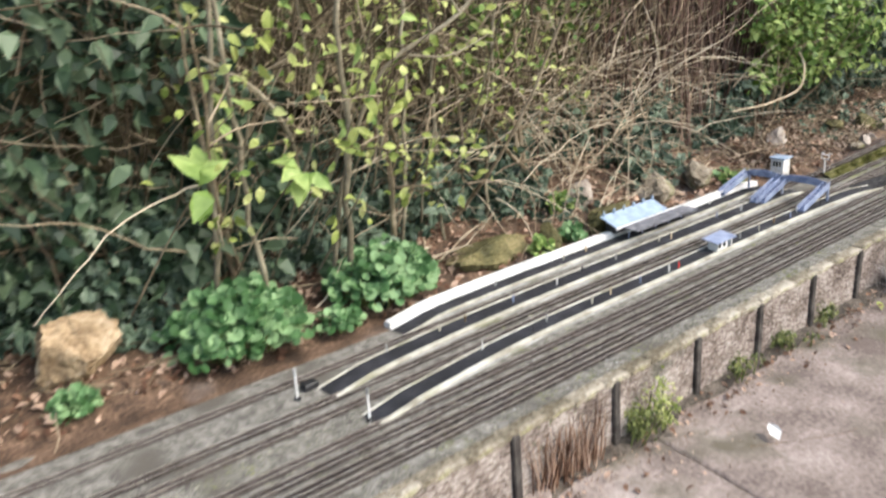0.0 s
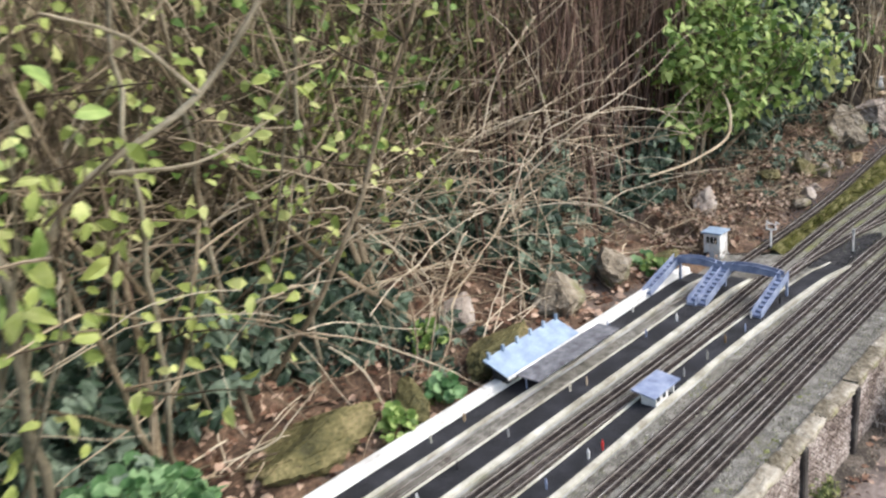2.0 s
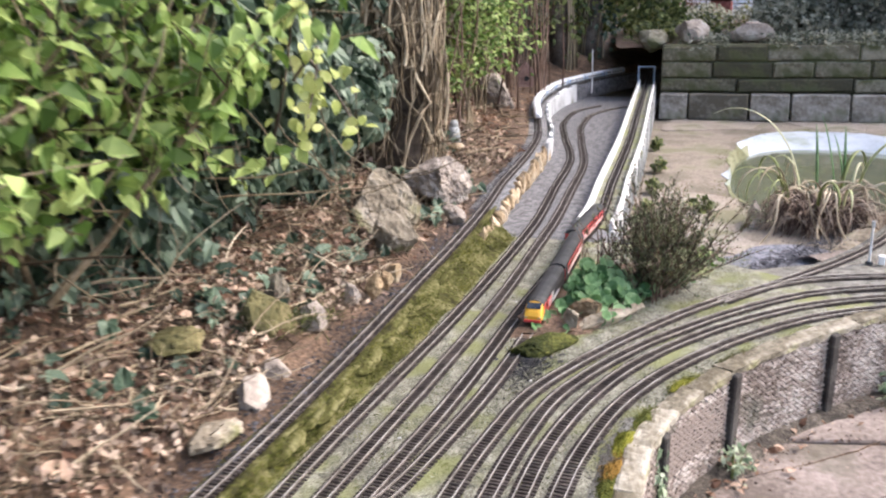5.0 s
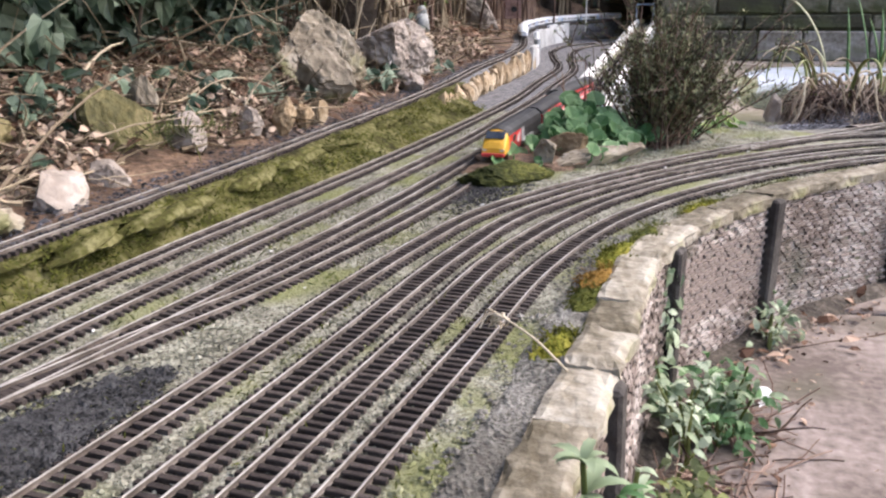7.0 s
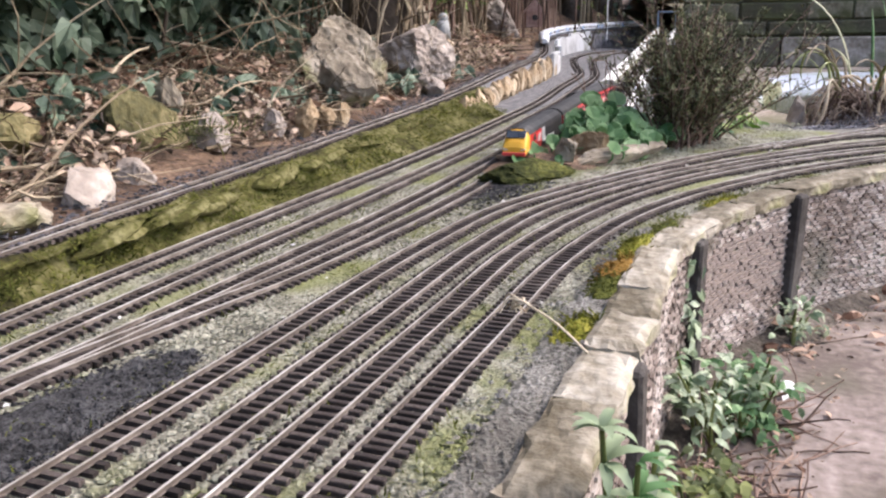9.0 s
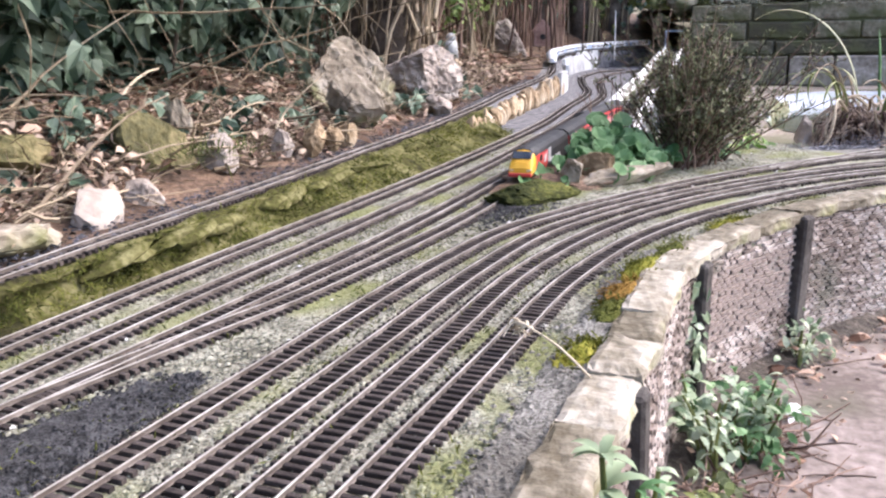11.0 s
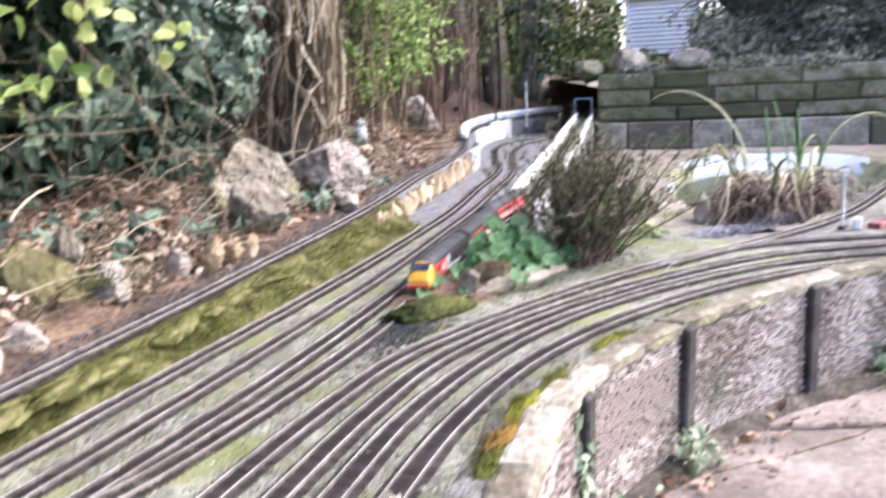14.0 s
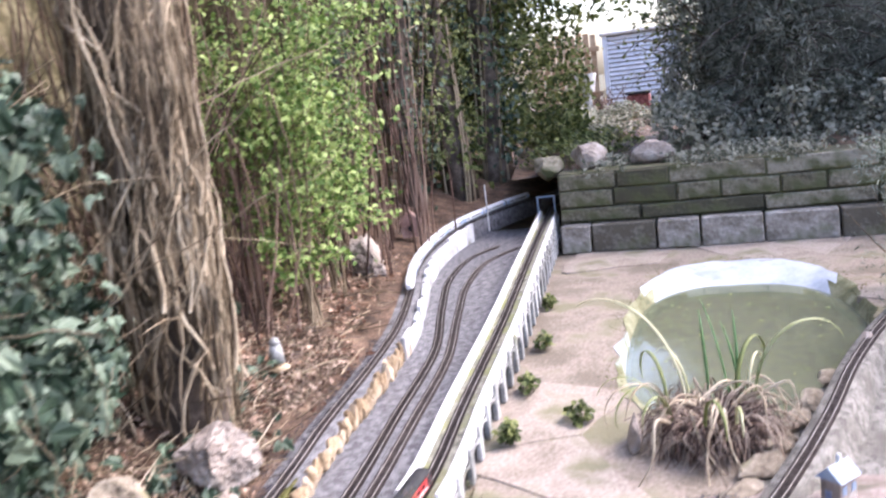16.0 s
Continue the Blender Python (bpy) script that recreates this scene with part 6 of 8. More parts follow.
for _ in range(60):
    p = (rng.uniform(1.75, 2.3), rng.uniform(0.85, 1.2), 0.12)
    runs.append((wander(p, (rng.normal(0, 0.15), rng.normal(0, 0.15), 1), rng.uniform(0.6, 1.3), 0.07, 0.15), rng.uniform(0.002, 0.005), 0.0015))
stuff("dead_canes", tubes(runs, 5), M_stem_red, "brown dead canes in the hedge", "stems")
# yellow variegated spray near the bank
yv = thing("variegated_shrub", "shrub branch with large yellow-edged leaves", "shrub")
BROAD = [(0, 0, 0), (0.28, 0.16, 0.04), (0.38, 0.45, 0.05), (0.24, 0.78, 0.02), (0, 1, -0.06), (-0.24, 0.78, 0.02), (-0.38, 0.45, 0.05), (-0.28, 0.16, 0.04)]
stem = [spline([(0.78, 0.76, 0.16), (0.71, 0.62, 0.46), (0.63, 0.55, 0.6), (0.53, 0.51, 0.64)], 0.03), spline([(0.7, 0.6, 0.45), (0.67, 0.53, 0.51), (0.6, 0.5, 0.46), (0.54, 0.49, 0.39)], 0.03), spline([(0.69, 0.56, 0.49), (0.69, 0.51, 0.43), (0.71, 0.48, 0.36)], 0.03)]
for s_ in stem:
    mesh_part("stem", *tubes([(s_, 0.0032, 0.0014)], 6), M_bark, yv)
T = np.vstack([s_[len(s_) // 2:] for s_ in stem])
for p, d in zip(T[rng.integers(0, len(T), 84)] + rng.normal(0, 0.02, (84, 3)), rng.uniform(0.019, 0.034, 84)):
    mesh_part("leaf", *leaves([p], [d], BROAD, face=(-0.6, -0.6, 0.5), wild=0.45, droop=0.7), M_leaf_yellow, yv)


FINE = [(0, 0, 0), (0.13, 0.12, 0.03), (0.22, 0.3, 0.05), (0.25, 0.48, 0.05), (0.19, 0.7, 0.03), (0.09, 0.88, -0.02), (0, 1, -0.08), (-0.09, 0.88, -0.02), (-0.19, 0.7, 0.03), (-0.25, 0.48, 0.05), (-0.22, 0.3, 0.05), (-0.13, 0.12, 0.03)]


# leafy shoots that stand out in front of the hedge
def leafy_shoot(tip, base, n, size, mat, label, spread=0.05):
    top = thing("leafy_shoot", label, "shoot")
    base, tip = np.array(base, float), np.array(tip, float)
    line = spline([base, (base + tip) / 2 + rng.normal(0, 0.03, 3), tip], 0.03)
    mesh_part("stem", *tubes([(line, 0.0042, 0.0014)], 6), M_branch, top)
    for k in range(n):
        p = line[int(len(line) * rng.uniform(0.55, 0.999))] + rng.normal(0, spread, 3) * (1, 0.6, 0.8)
        mesh_part("leaf", *leaves([p], [size * rng.uniform(0.6, 1.1)], FINE, face=(-0.1, -0.75, 0.55), wild=0.4, droop=0.5), mat, top)


for tip, base, n, size, m_ in (
    ((-1.98, 0.6, 0.49), (-1.9, 0.8, 0.12), 8, 0.042, M_leaf_yellow), ((-2.24, 0.6, 0.4), (-2.2, 0.8, 0.1), 9, 0.045, M_leaf_yellow),
    ((-2.37, 0.6, 0.48), (-2.4, 0.82, 0.1), 7, 0.045, M_leaf_green), ((-2.17, 0.6, 0.68), (-2.2, 0.86, 0.2), 22, 0.038, M_leaf_yellow),
    ((-2.33, 0.6, 0.69), (-2.4, 0.85, 0.2), 16, 0.042, M_leaf_yellow), ((-2.0, 0.6, 0.76), (-2.05, 0.85, 0.2), 10, 0.036, M_leaf_yellow),
    ((-2.23, 0.5, 0.76), (-2.3, 0.8, 0.2), 7, 0.062, M_leaf_green), ((-2.24, 0.5, 0.65), (-2.32, 0.78, 0.15), 8, 0.058, M_leaf_yellow),
    ((-1.77, 0.55, 0.76), (-1.75, 0.84, 0.2), 7, 0.036, M_leaf_yellow), ((-2.21, 0.5, 0.54), (-2.3, 0.75, 0.1), 4, 0.045, M_leaf_yellow),
    ((-2.48, 0.58, 0.78), (-2.5, 0.85, 0.2), 12, 0.05, M_leaf_yellow), ((-2.6, 0.6, 0.62), (-2.62, 0.85, 0.15), 9, 0.05, M_leaf_green),
):
    leafy_shoot(tip, base, n, size, m_, "upright shoot with broad pale yellow-green leaves" if m_ is M_leaf_yellow else "upright shoot with broad fresh green leaves")
for u, v, lean_, r_ in ((-2.27, 0.64, 0.02, 0.009), (-2.5, 0.66, -0.08, 0.007), (-2.02, 0.74, 0.05, 0.006), (-2.62, 0.7, 0.1, 0.008), (-1.82, 0.8, -0.05, 0.006), (-1.62, 0.82, 0.06, 0.0055)):
    line = spline([(u, v, 0.04), (u + lean_ * 0.4, v - 0.02, 0.45), (u + lean_, v - 0.05, 1.25)], 0.06)
    tagged(mesh_part("bare_sapling", *tubes([(line + rng.normal(0, 0.005, line.shape), r_, r_ * 0.6)], 8), M_branch, smooth=True), "pale bare upright sapling in front of the hedge", "sapling", group="bare saplings")
q = spline([(-2.62, 0.58, 0.71), (-2.49, 0.6, 0.62), (-2.4, 0.64, 0.5), (-2.36, 0.7, 0.3)], 0.04)
tagged(mesh_part("bare_branch", *tubes([(q, 0.005, 0.0075)], 8), M_branch, smooth=True), "pale bare branch slanting through the hedge", "branch")

# ivy-clad trunks at the far bend
for i, (u, v, r) in enumerate([(4.6, 1.25, 0.07), (5.0, 1.05, 0.09), (5.5, 0.95, 0.08), (5.2, 1.4, 0.1), (6.1, 1.05, 0.09), (6.6, 1.25, 0.1), (4.1, 1.35, 0.06)]):
    tr = thing("tree", "old hedge tree with an ivy-clad twisting trunk", "tree", group="ivy-clad trees")
    path = wander((u, v, 0.05), (rng.normal(0, 0.08), rng.normal(0, 0.06), 1), 2.6, 0.15, 0.07, (0, 0, 0.4))
    mesh_part("trunk", *tubes([(path, r, r * 0.6)], 10), M_bark, tr, smooth=True)
    vines = [(np.array([p + (r + 0.01) * np.array((math.cos(q + 0.15 * k), math.sin(q + 0.15 * k), 0)) for k, p in enumerate(path)]), 0.008, 0.004) for q in rng.uniform(0, 6.28, 9)]
    mesh_part("vine", *tubes(vines, 5), M_twig, tr)
    P = path[rng.integers(2, len(path), 900)] + rng.normal(0, 1, (900, 3)) * (r * 1.2, r * 1.2, 0.09)
    mesh_part("leaf_mass", *leaves(P, rng.uniform(0.025, 0.05, len(P)), IVY, face=(-0.7, -0.6, 0.3), wild=0.5, droop=1), M_leaf_olive if i % 2 else M_ivy, tr)
    limbs = [(wander(path[rng.integers(6, len(path))], (rng.normal(-0.3, 0.5), rng.normal(-0.3, 0.4), 0.6), rng.uniform(0.4, 0.9), 0.08, 0.2), 0.014, 0.003) for _ in range(9)]
    mesh_part("limb", *tubes(limbs, 5), M_twig, tr)
P = cloud(6500, (4.0, 0.85, 0.4), (7.2, 1.6, 2.4), 0.03, 2.2, 6)
stuff("hedge_leaves", leaves(P, rng.uniform(0.02, 0.045, len(P)), OVAL, face=(-0.7, -0.6, 0.4), wild=0.6), M_leaf_olive, "olive-green leaves of the far hedge", "leaves")


# green clumps by the track
def clump(name, at, rx, ry, h, n, size, mat, label, shape=ROUND, cat="plant"):
    top = thing(name, label, cat)
    a = rng.uniform(0, 2 * math.pi, n)
    r = np.sqrt(rng.uniform(0, 1, n))
    lump = np.array([1 + 0.35 * noise.noise(Vector((math.cos(t) * 1.5, math.sin(t) * 1.5, at[0]))) for t in a])
    x, y = at[0] + rx * r * np.cos(a) * lump, at[1] + ry * r * np.sin(a) * lump
    z = at[2] + h * np.sqrt(np.clip(1 - r ** 2 * 0.85, 0.05, 1)) * rng.uniform(0.45, 1.05, n)
    P = np.c_[x, y, z]
    stems = [(np.array([(at[0] + (p[0] - at[0]) * 0.6, at[1] + (p[1] - at[1]) * 0.6, at[2]), p]), 0.0016, 0.001) for p in P[: n // 3]]
    tagged(mesh_part("stalk_mass", *tubes(stems, 4), M_leaf_olive, top), kind="stuff")
    tagged(mesh_part("leaf_mass", *leaves(P, rng.uniform(0.7, 1.2, n) * size, shape, face=(-0.1, -0.45, 0.85), wild=0.35), mat, top), kind="stuff")
    return top


clump("leafy_clump", (-2.6, 0.63, 0.02), 0.17, 0.12, 0.15, 760, 0.03, M_leaf_mint, "dense clump of fresh green leaves beside the track")
clump("leafy_clump", (-2.17, 0.63, 0.02), 0.16, 0.11, 0.15, 640, 0.028, M_leaf_mint, "dense clump of fresh green leaves beside the track")
clump("leafy_clump", (-2.36, 0.56, 0.01), 0.06, 0.05, 0.06, 110, 0.022, M_leaf_mint, "small weed between the clumps")
for u, v, n in ((-1.62, 0.57, 60), (-1.48, 0.58, 70), (-0.58, 0.57, 60), (-1.35, 0.74, 60), (-0.55, 0.64, 40), (-3.0, 0.6, 120), (-3.25, 0.55, 90)):
    clump("weed", (u, v, bank_z(u, v)), 0.05, 0.04, 0.055, n, 0.02, M_leaf_mint if n != 60 else M_leaf_green, "small green weed growing on the bank", cat="weed")

# round-leaved plant bed between the tracks
bed = rock_bm((0.56, 0.2, 0.035), 33, sub=4)
ob = part("plant_bed", bed, M_soil)
ob.matrix_world = pose(1.0, 0.055, -0.002, 0, 0, -20)
tagged(ob, "mound of dark soil between the tracks", "soil mound", kind="structure")
rpb = thing("round_leaf_plant", "fresh plant with large round scalloped green leaves", "plant")
n = 210
u_ = rng.normal(0.9, 0.068, n)
v_ = 0.055 - 0.32 * (u_ - 0.93) + rng.normal(0, 0.032, n)
hgt = 0.014 + 0.052 * np.exp(-((u_ - 0.93) / 0.09) ** 2 - ((v_ - 0.09) / 0.07) ** 2) * rng.uniform(0.4, 1.1, n)
P = np.c_[u_, v_, hgt]
tagged(mesh_part("stalk_mass", *tubes([(np.array([(p[0] + rng.normal(0, 0.015), p[1] + 0.01, 0.0), (p[0], p[1], p[2] * 0.6), p]), 0.0018, 0.0012) for p in P], 4), M_leaf_mint, rpb), kind="stuff")
for p, s_ in zip(P[:70], rng.uniform(0.017, 0.032, 70)):
    mesh_part("leaf", *leaves([p], [s_], ROUND, face=(-0.55, -0.35, 0.75), wild=0.22), M_leaf_mint, rpb)
tagged(mesh_part("leaf_mass", *leaves(P[70:], rng.uniform(0.011, 0.024, n - 70), ROUND, face=(-0.6, -0.35, 0.7), wild=0.35), M_leaf_mint, rpb), kind="stuff")
clump("weed", (1.08, -0.065, 0.0), 0.03, 0.02, 0.025, 14, 0.02, M_leaf_mint, "seedling with round leaves beside the rail", cat="weed")
clump("weed", (1.25, -0.1, -0.01), 0.05, 0.03, 0.035, 30, 0.018, M_leaf_green, "small weed at the slate patch", cat="weed")

# heather bush
hb = thing("heather_bush", "dark brown-green heather bush with feathery upright shoots", "bush")
stems, P = [], []
for _ in range(190):
    b = np.array((rng.normal(1.02, 0.035), rng.normal(-0.02, 0.02), 0.0))
    d = np.array((rng.normal(0.05, 0.34), rng.normal(-0.12, 0.42), 1.0))
    w = wander(b, d, rng.gamma(14, 0.0112), 0.016, 0.09, (0.02, -0.03, 0.1))
    stems.append((w, 0.0016, 0.0005))
    for _ in range(5):
        i = rng.integers(len(w) // 3, len(w))
        sh_ = wander(w[i], (w[-1] - w[0]) / np.linalg.norm(w[-1] - w[0]) + rng.normal(0, 0.35, 3), rng.uniform(0.025, 0.06), 0.008, 0.1)
        stems.append((sh_, 0.0008, 0.0004))
        P.append(sh_[rng.integers(0, len(sh_), 16)] + rng.normal(0, 0.0018, (16, 3)))
    k = rng.integers(len(w) // 4, len(w), 26)
    P.append(w[k] + rng.normal(0, 0.0025, (26, 3)))
tagged(mesh_part("stem_mass", *tubes(stems, 4), M_stem_red, hb), kind="stuff")
P = np.vstack(P)
M_heather = material("heather_leaf", tones((0.03, 0.036, 0.015), (0.075, 0.085, 0.035), (0.18, 0.18, 0.09)), scale=9, bump=0.0, rough=0.7, island=0.8)
tagged(mesh_part("foliage", *leaves(P, rng.uniform(0.006, 0.011, len(P)), [(0, 0, 0), (0.12, 0.5, 0), (0, 1, 0), (-0.12, 0.5, 0)], face=(0, 0, 0.3), wild=1.0, droop=-1.0), M_heather, hb), kind="stuff")
runs = [(wander((rng.normal(1.08, 0.05), rng.normal(0.1, 0.02), 0.0), (rng.normal(0, 0.3), rng.normal(0, 0.3), 1), rng.uniform(0.06, 0.16), 0.02, 0.15), 0.0013, 0.0006) for _ in range(40)]
tagged(mesh_part("dead_stems", *tubes(runs, 4), M_stem_red), "thin dead stems behind the round-leaved plant", "stems", kind="stuff")


# weeds at the foot of the front wall
def tall_weed(at, n, h, size, mat, label):
    top = thing("weed", label, "weed")
    stems, P = [], []
    for _ in range(n):
        w = wander(np.array(at) + rng.normal(0, 0.025, 3) * (1, 0.6, 0), (rng.normal(0, 0.3), rng.normal(-0.1, 0.25), 1), h * rng.uniform(0.6, 1.1), 0.02, 0.1)
        stems.append((w, 0.0022, 0.001))
        P += list(w[2:]) + 3 * list(w[len(w) // 2:])
    k = n * (30 if h > 0.12 else 15)
    for s_ in stems:
        mesh_part("stem", *tubes([s_], 5), M_leaf_olive, top)
    P = np.array(P)
    P = P[rng.integers(0, len(P), k)] + rng.normal(0, 0.009, (k, 3))
    LANCE = [(0, 0, 0), (0.1, 0.1, 0.02), (0.21, 0.26, 0.05), (0.18, 0.33, 0.05), (0.25, 0.45, 0.05), (0.18, 0.52, 0.04), (0.2, 0.62, 0.03), (0.11, 0.72, 0.0), (0.1, 0.82, -0.04), (0, 1, -0.14), (-0.1, 0.82, -0.04), (-0.11, 0.72, 0.0), (-0.2, 0.62, 0.03), (-0.18, 0.52, 0.04), (-0.25, 0.45, 0.05), (-0.18, 0.33, 0.05), (-0.21, 0.26, 0.05), (-0.1, 0.1, 0.02)]
    tagged(mesh_part("leaf_mass", *leaves(P, rng.uniform(0.4, 0.85, len(P)) * size, LANCE, face=(-0.2, -0.2, 0.9), wild=0.4, droop=0.4), mat, top), kind="stuff")


M_leaf_pale = material("pale_leaf", tones((0.12, 0.17, 0.095), (0.27, 0.33, 0.2), (0.48, 0.54, 0.38)), scale=9, rough=0.5, bump=0.0, island=0.7, translucent=0.25)
for u, v, n, h, s_, m_, lab in [
    (0.1, -0.115, 6, 0.085, 0.022, M_leaf_olive, "short pale green weed against the wall"),
    (0.335, -0.128, 12, 0.085, 0.023, M_leaf_pale, "green weed at the foot of the wall"),
    (0.385, -0.15, 11, 0.06, 0.023, M_leaf_mint, "green weed at the foot of the wall"),
    (0.6, -0.19, 4, 0.035, 0.022, M_leaf_pale, "small weed at the wall corner"),
    (0.2, -0.13, 8, 0.05, 0.024, M_leaf_olive, "low weed on the path edge"),
    (-0.2, -0.12, 14, 0.085, 0.026, M_leaf_olive, "bushy olive weed at the wall foot"),
    (-0.1, -0.14, 10, 0.08, 0.03, M_leaf_olive, "bushy olive weed at the wall foot"),
    (1.06, -0.62, 14, 0.08, 0.03, M_leaf_mint, "leafy weed at the bend of the wall"),
    (0.98, -0.47, 8, 0.05, 0.03, M_leaf_pale, "leafy weed at the bend of the wall"),
    (-1.4, -0.11, 10, 0.05, 0.022, M_leaf_olive, "low weed in the path joint"),
    (-1.62, -0.115, 8, 0.04, 0.02, M_leaf_olive, "low weed in the path joint"),
    (-2.05, -0.11, 12, 0.09, 0.022, M_leaf_olive, "low weed beside the wall"),
    (-2.0, -0.1, 7, 0.14, 0.02, M_leaf_yellow, "yellowing weed climbing the wall"),
    (-1.2, -0.12, 8, 0.04, 0.02, M_leaf_olive, "low weed in the path joint"),
]:
    tall_weed((u, v, GROUND), n, h, s_, m_, lab)


def whorl_plant(at, height, size, whorls, mat, label):
    """A single-stemmed herb with long toothed leaves in drooping whorls."""
    top = thing("weed", label, "weed")
    stem = wander(at, (rng.normal(0, 0.06), rng.normal(-0.03, 0.05), 1), height, 0.015, 0.05, (0, 0, 0.3))
    mesh_part("stem", *tubes([(stem, 0.0026, 0.0012)], 6), M_leaf_olive, top)
    for k in range(whorls):
        f = 1 - 0.8 * (k / max(1, whorls - 1)) ** 1.3
        p = stem[int((len(stem) - 1) * f)]
        n = 7 if k < 5 else 5
        for j in range(n):
            a = 2 * math.pi * j / n + k * 0.7 + rng.normal(0, 0.2)
            if p[2] < 0.03 and math.sin(a) > 0.1:
                continue
            L = size * (0.55 + 0.5 * min(1, k / 2)) * rng.uniform(0.75, 1.15)
            rise = 0.8 - 0.3 * min(k, 5) + rng.normal(0, 0.25)
            hd, sd = np.array((math.cos(a), math.sin(a), 0)), np.array((-math.sin(a), math.cos(a), 0))
            V, F, q, el = [], [], np.array(p, float), rise
            wide = (0.02, 0.1, 0.13, 0.165, 0.135, 0.155, 0.11, 0.11, 0.06, 0.004)
            for i, w in enumerate(wide):
                V += [q - sd * w * L + (0, 0, 0.22 * w * L), q, q + sd * w * L + (0, 0, 0.22 * w * L)]
                q = q + (hd * math.cos(el) + np.array((0, 0, math.sin(el)))) * L / 9
                el -= 0.17
            for i in range(9):
                F += [(3 * i, 3 * i + 1, 3 * i + 4, 3 * i + 3), (3 * i + 1, 3 * i + 2, 3 * i + 5, 3 * i + 4)]
            mesh_part("leaf", V, F, mat, top, smooth=True)


for at_, hh, size_, wh, m_ in (((-0.004, -0.104, GROUND), 0.2, 0.028, 11, M_leaf_pale), ((-0.03, -0.11, GROUND), 0.185, 0.024, 10, M_leaf_mint), ((0.025, -0.112, GROUND), 0.172, 0.022, 10, M_leaf_pale), ((0.05, -0.118, GROUND), 0.15, 0.02, 9, M_leaf_mint)):
    whorl_plant(at_, hh, size_, wh, m_, "tall pale green weed with whorled leaves against the wall")
# climbing ivy on one pillar, dry bush, rusty stalks
P = np.array([(0.405 + rng.normal(0, 0.006), -0.1 + rng.normal(0, 0.004), rng.uniform(-0.12, 0.01)) for _ in range(46)])
stuff("wall_creeper", leaves(P, rng.uniform(0.01, 0.02, len(P)), OVAL, face=(-0.3, -0.9, 0.3), wild=0.3, droop=1), M_leaf_pale, "small creeper growing up a wall pillar", "creeper")
M_drygrey = material("dry_grey", tones((0.17, 0.145, 0.13), (0.34, 0.3, 0.28), (0.54, 0.5, 0.47)), scale=10, bump=0.2, island=0.6)
for b, n, hh in (((-0.74, -0.145, GROUND), 620, 0.19), ((-0.62, -0.15, GROUND), 480, 0.16)):
    runs = [(wander(np.array(b) + rng.normal(0, 0.045, 3) * (1, 0.5, 0), (rng.normal(0, 0.7), rng.normal(-0.25, 0.5), 0.9), rng.uniform(0.06, hh), 0.018, 0.3), 0.0013, 0.0005) for _ in range(n)]
    tagged(mesh_part("dry_bush", *tubes(runs, 4), M_drygrey), "dead grey twiggy bush against the wall", "bush")
for u in (-2.26, -2.2, -2.32):
    runs = [(wander((u + rng.normal(0, 0.025), -0.105 + rng.normal(0, 0.008), GROUND), (rng.normal(0, 0.15), rng.normal(0, 0.1), 1), rng.uniform(0.07, 0.16), 0.02, 0.12), 0.0016, 0.0007) for _ in range(46)]
    tagged(mesh_part("dry_grass", *tubes(runs, 4), M_leaf_dead), "rusty dry grass standing against the wall", "grass", kind="stuff")
runs = [(wander((rng.uniform(0.12, 0.42), rng.uniform(-0.2, -0.11), GROUND + 0.004), (rng.normal(0, 1), rng.normal(-0.2, 0.6), rng.uniform(0.05, 0.5)), rng.uniform(0.03, 0.1), 0.012, 0.3, (0, 0, -0.3)), rng.uniform(0.0008, 0.0016), 0.0005) for _ in range(150)]
stuff("dead_stalks", tubes([(np.array([(x, y, max(z, GROUND + 0.003)) for x, y, z in w]), a_, b_) for w, a_, b_ in runs], 4), M_stem_red, "dead brown stalks lying along the wall foot", "stalks")
# straw seed head over the track, orange and yellow moss inside the wall
runs = [(spline([(0.118, -0.066, 0.008), (0.132, -0.045, 0.018), (0.15, -0.018, 0.024)], 0.008), 0.0009, 0.0007)]
runs += [(spline([(0.15, -0.018, 0.024), (0.155 + rng.normal(0, 0.005), -0.012 + rng.normal(0, 0.005), 0.022), (0.157 + rng.normal(0, 0.007), -0.008 + rng.normal(0, 0.007), 0.014)], 0.005), 0.0009, 0.0005) for _ in range(14)]
tagged(mesh_part("seed_head", *tubes(runs, 5), M_twig_pale), "dry straw seed head leaning over the rail", "straw", kind="stuff")


def moss_pad(u, v, rx, ry, h, mat, label, n=260, z=0.0, turn=0):
    top = thing("moss_cushion", label, "moss")
    ob = part("pad", rock_bm((rx * 2, ry * 2, h * 2), u * 31 + v, sub=3), mat, top)
    ob.matrix_world = pose(u, v, z, 0, 0, turn)
    a, r = rng.uniform(0, 6.28, n), np.sqrt(rng.uniform(0, 1, n))
    c, s_ = math.cos(radians(turn)), math.sin(radians(turn))
    x, y = rx * 1.05 * r * np.cos(a), ry * 1.05 * r * np.sin(a)
    P = np.c_[u + c * x - s_ * y, v + s_ * x + c * y, z + h * 0.9 * np.sqrt(np.clip(1 - r ** 2, 0.02, 1))]
    mesh_part("tuft", *leaves(P, rng.uniform(0.004, 0.009, n), BLADE, face=(0.6, 0.3, 0.3), wild=1.0), mat, top)


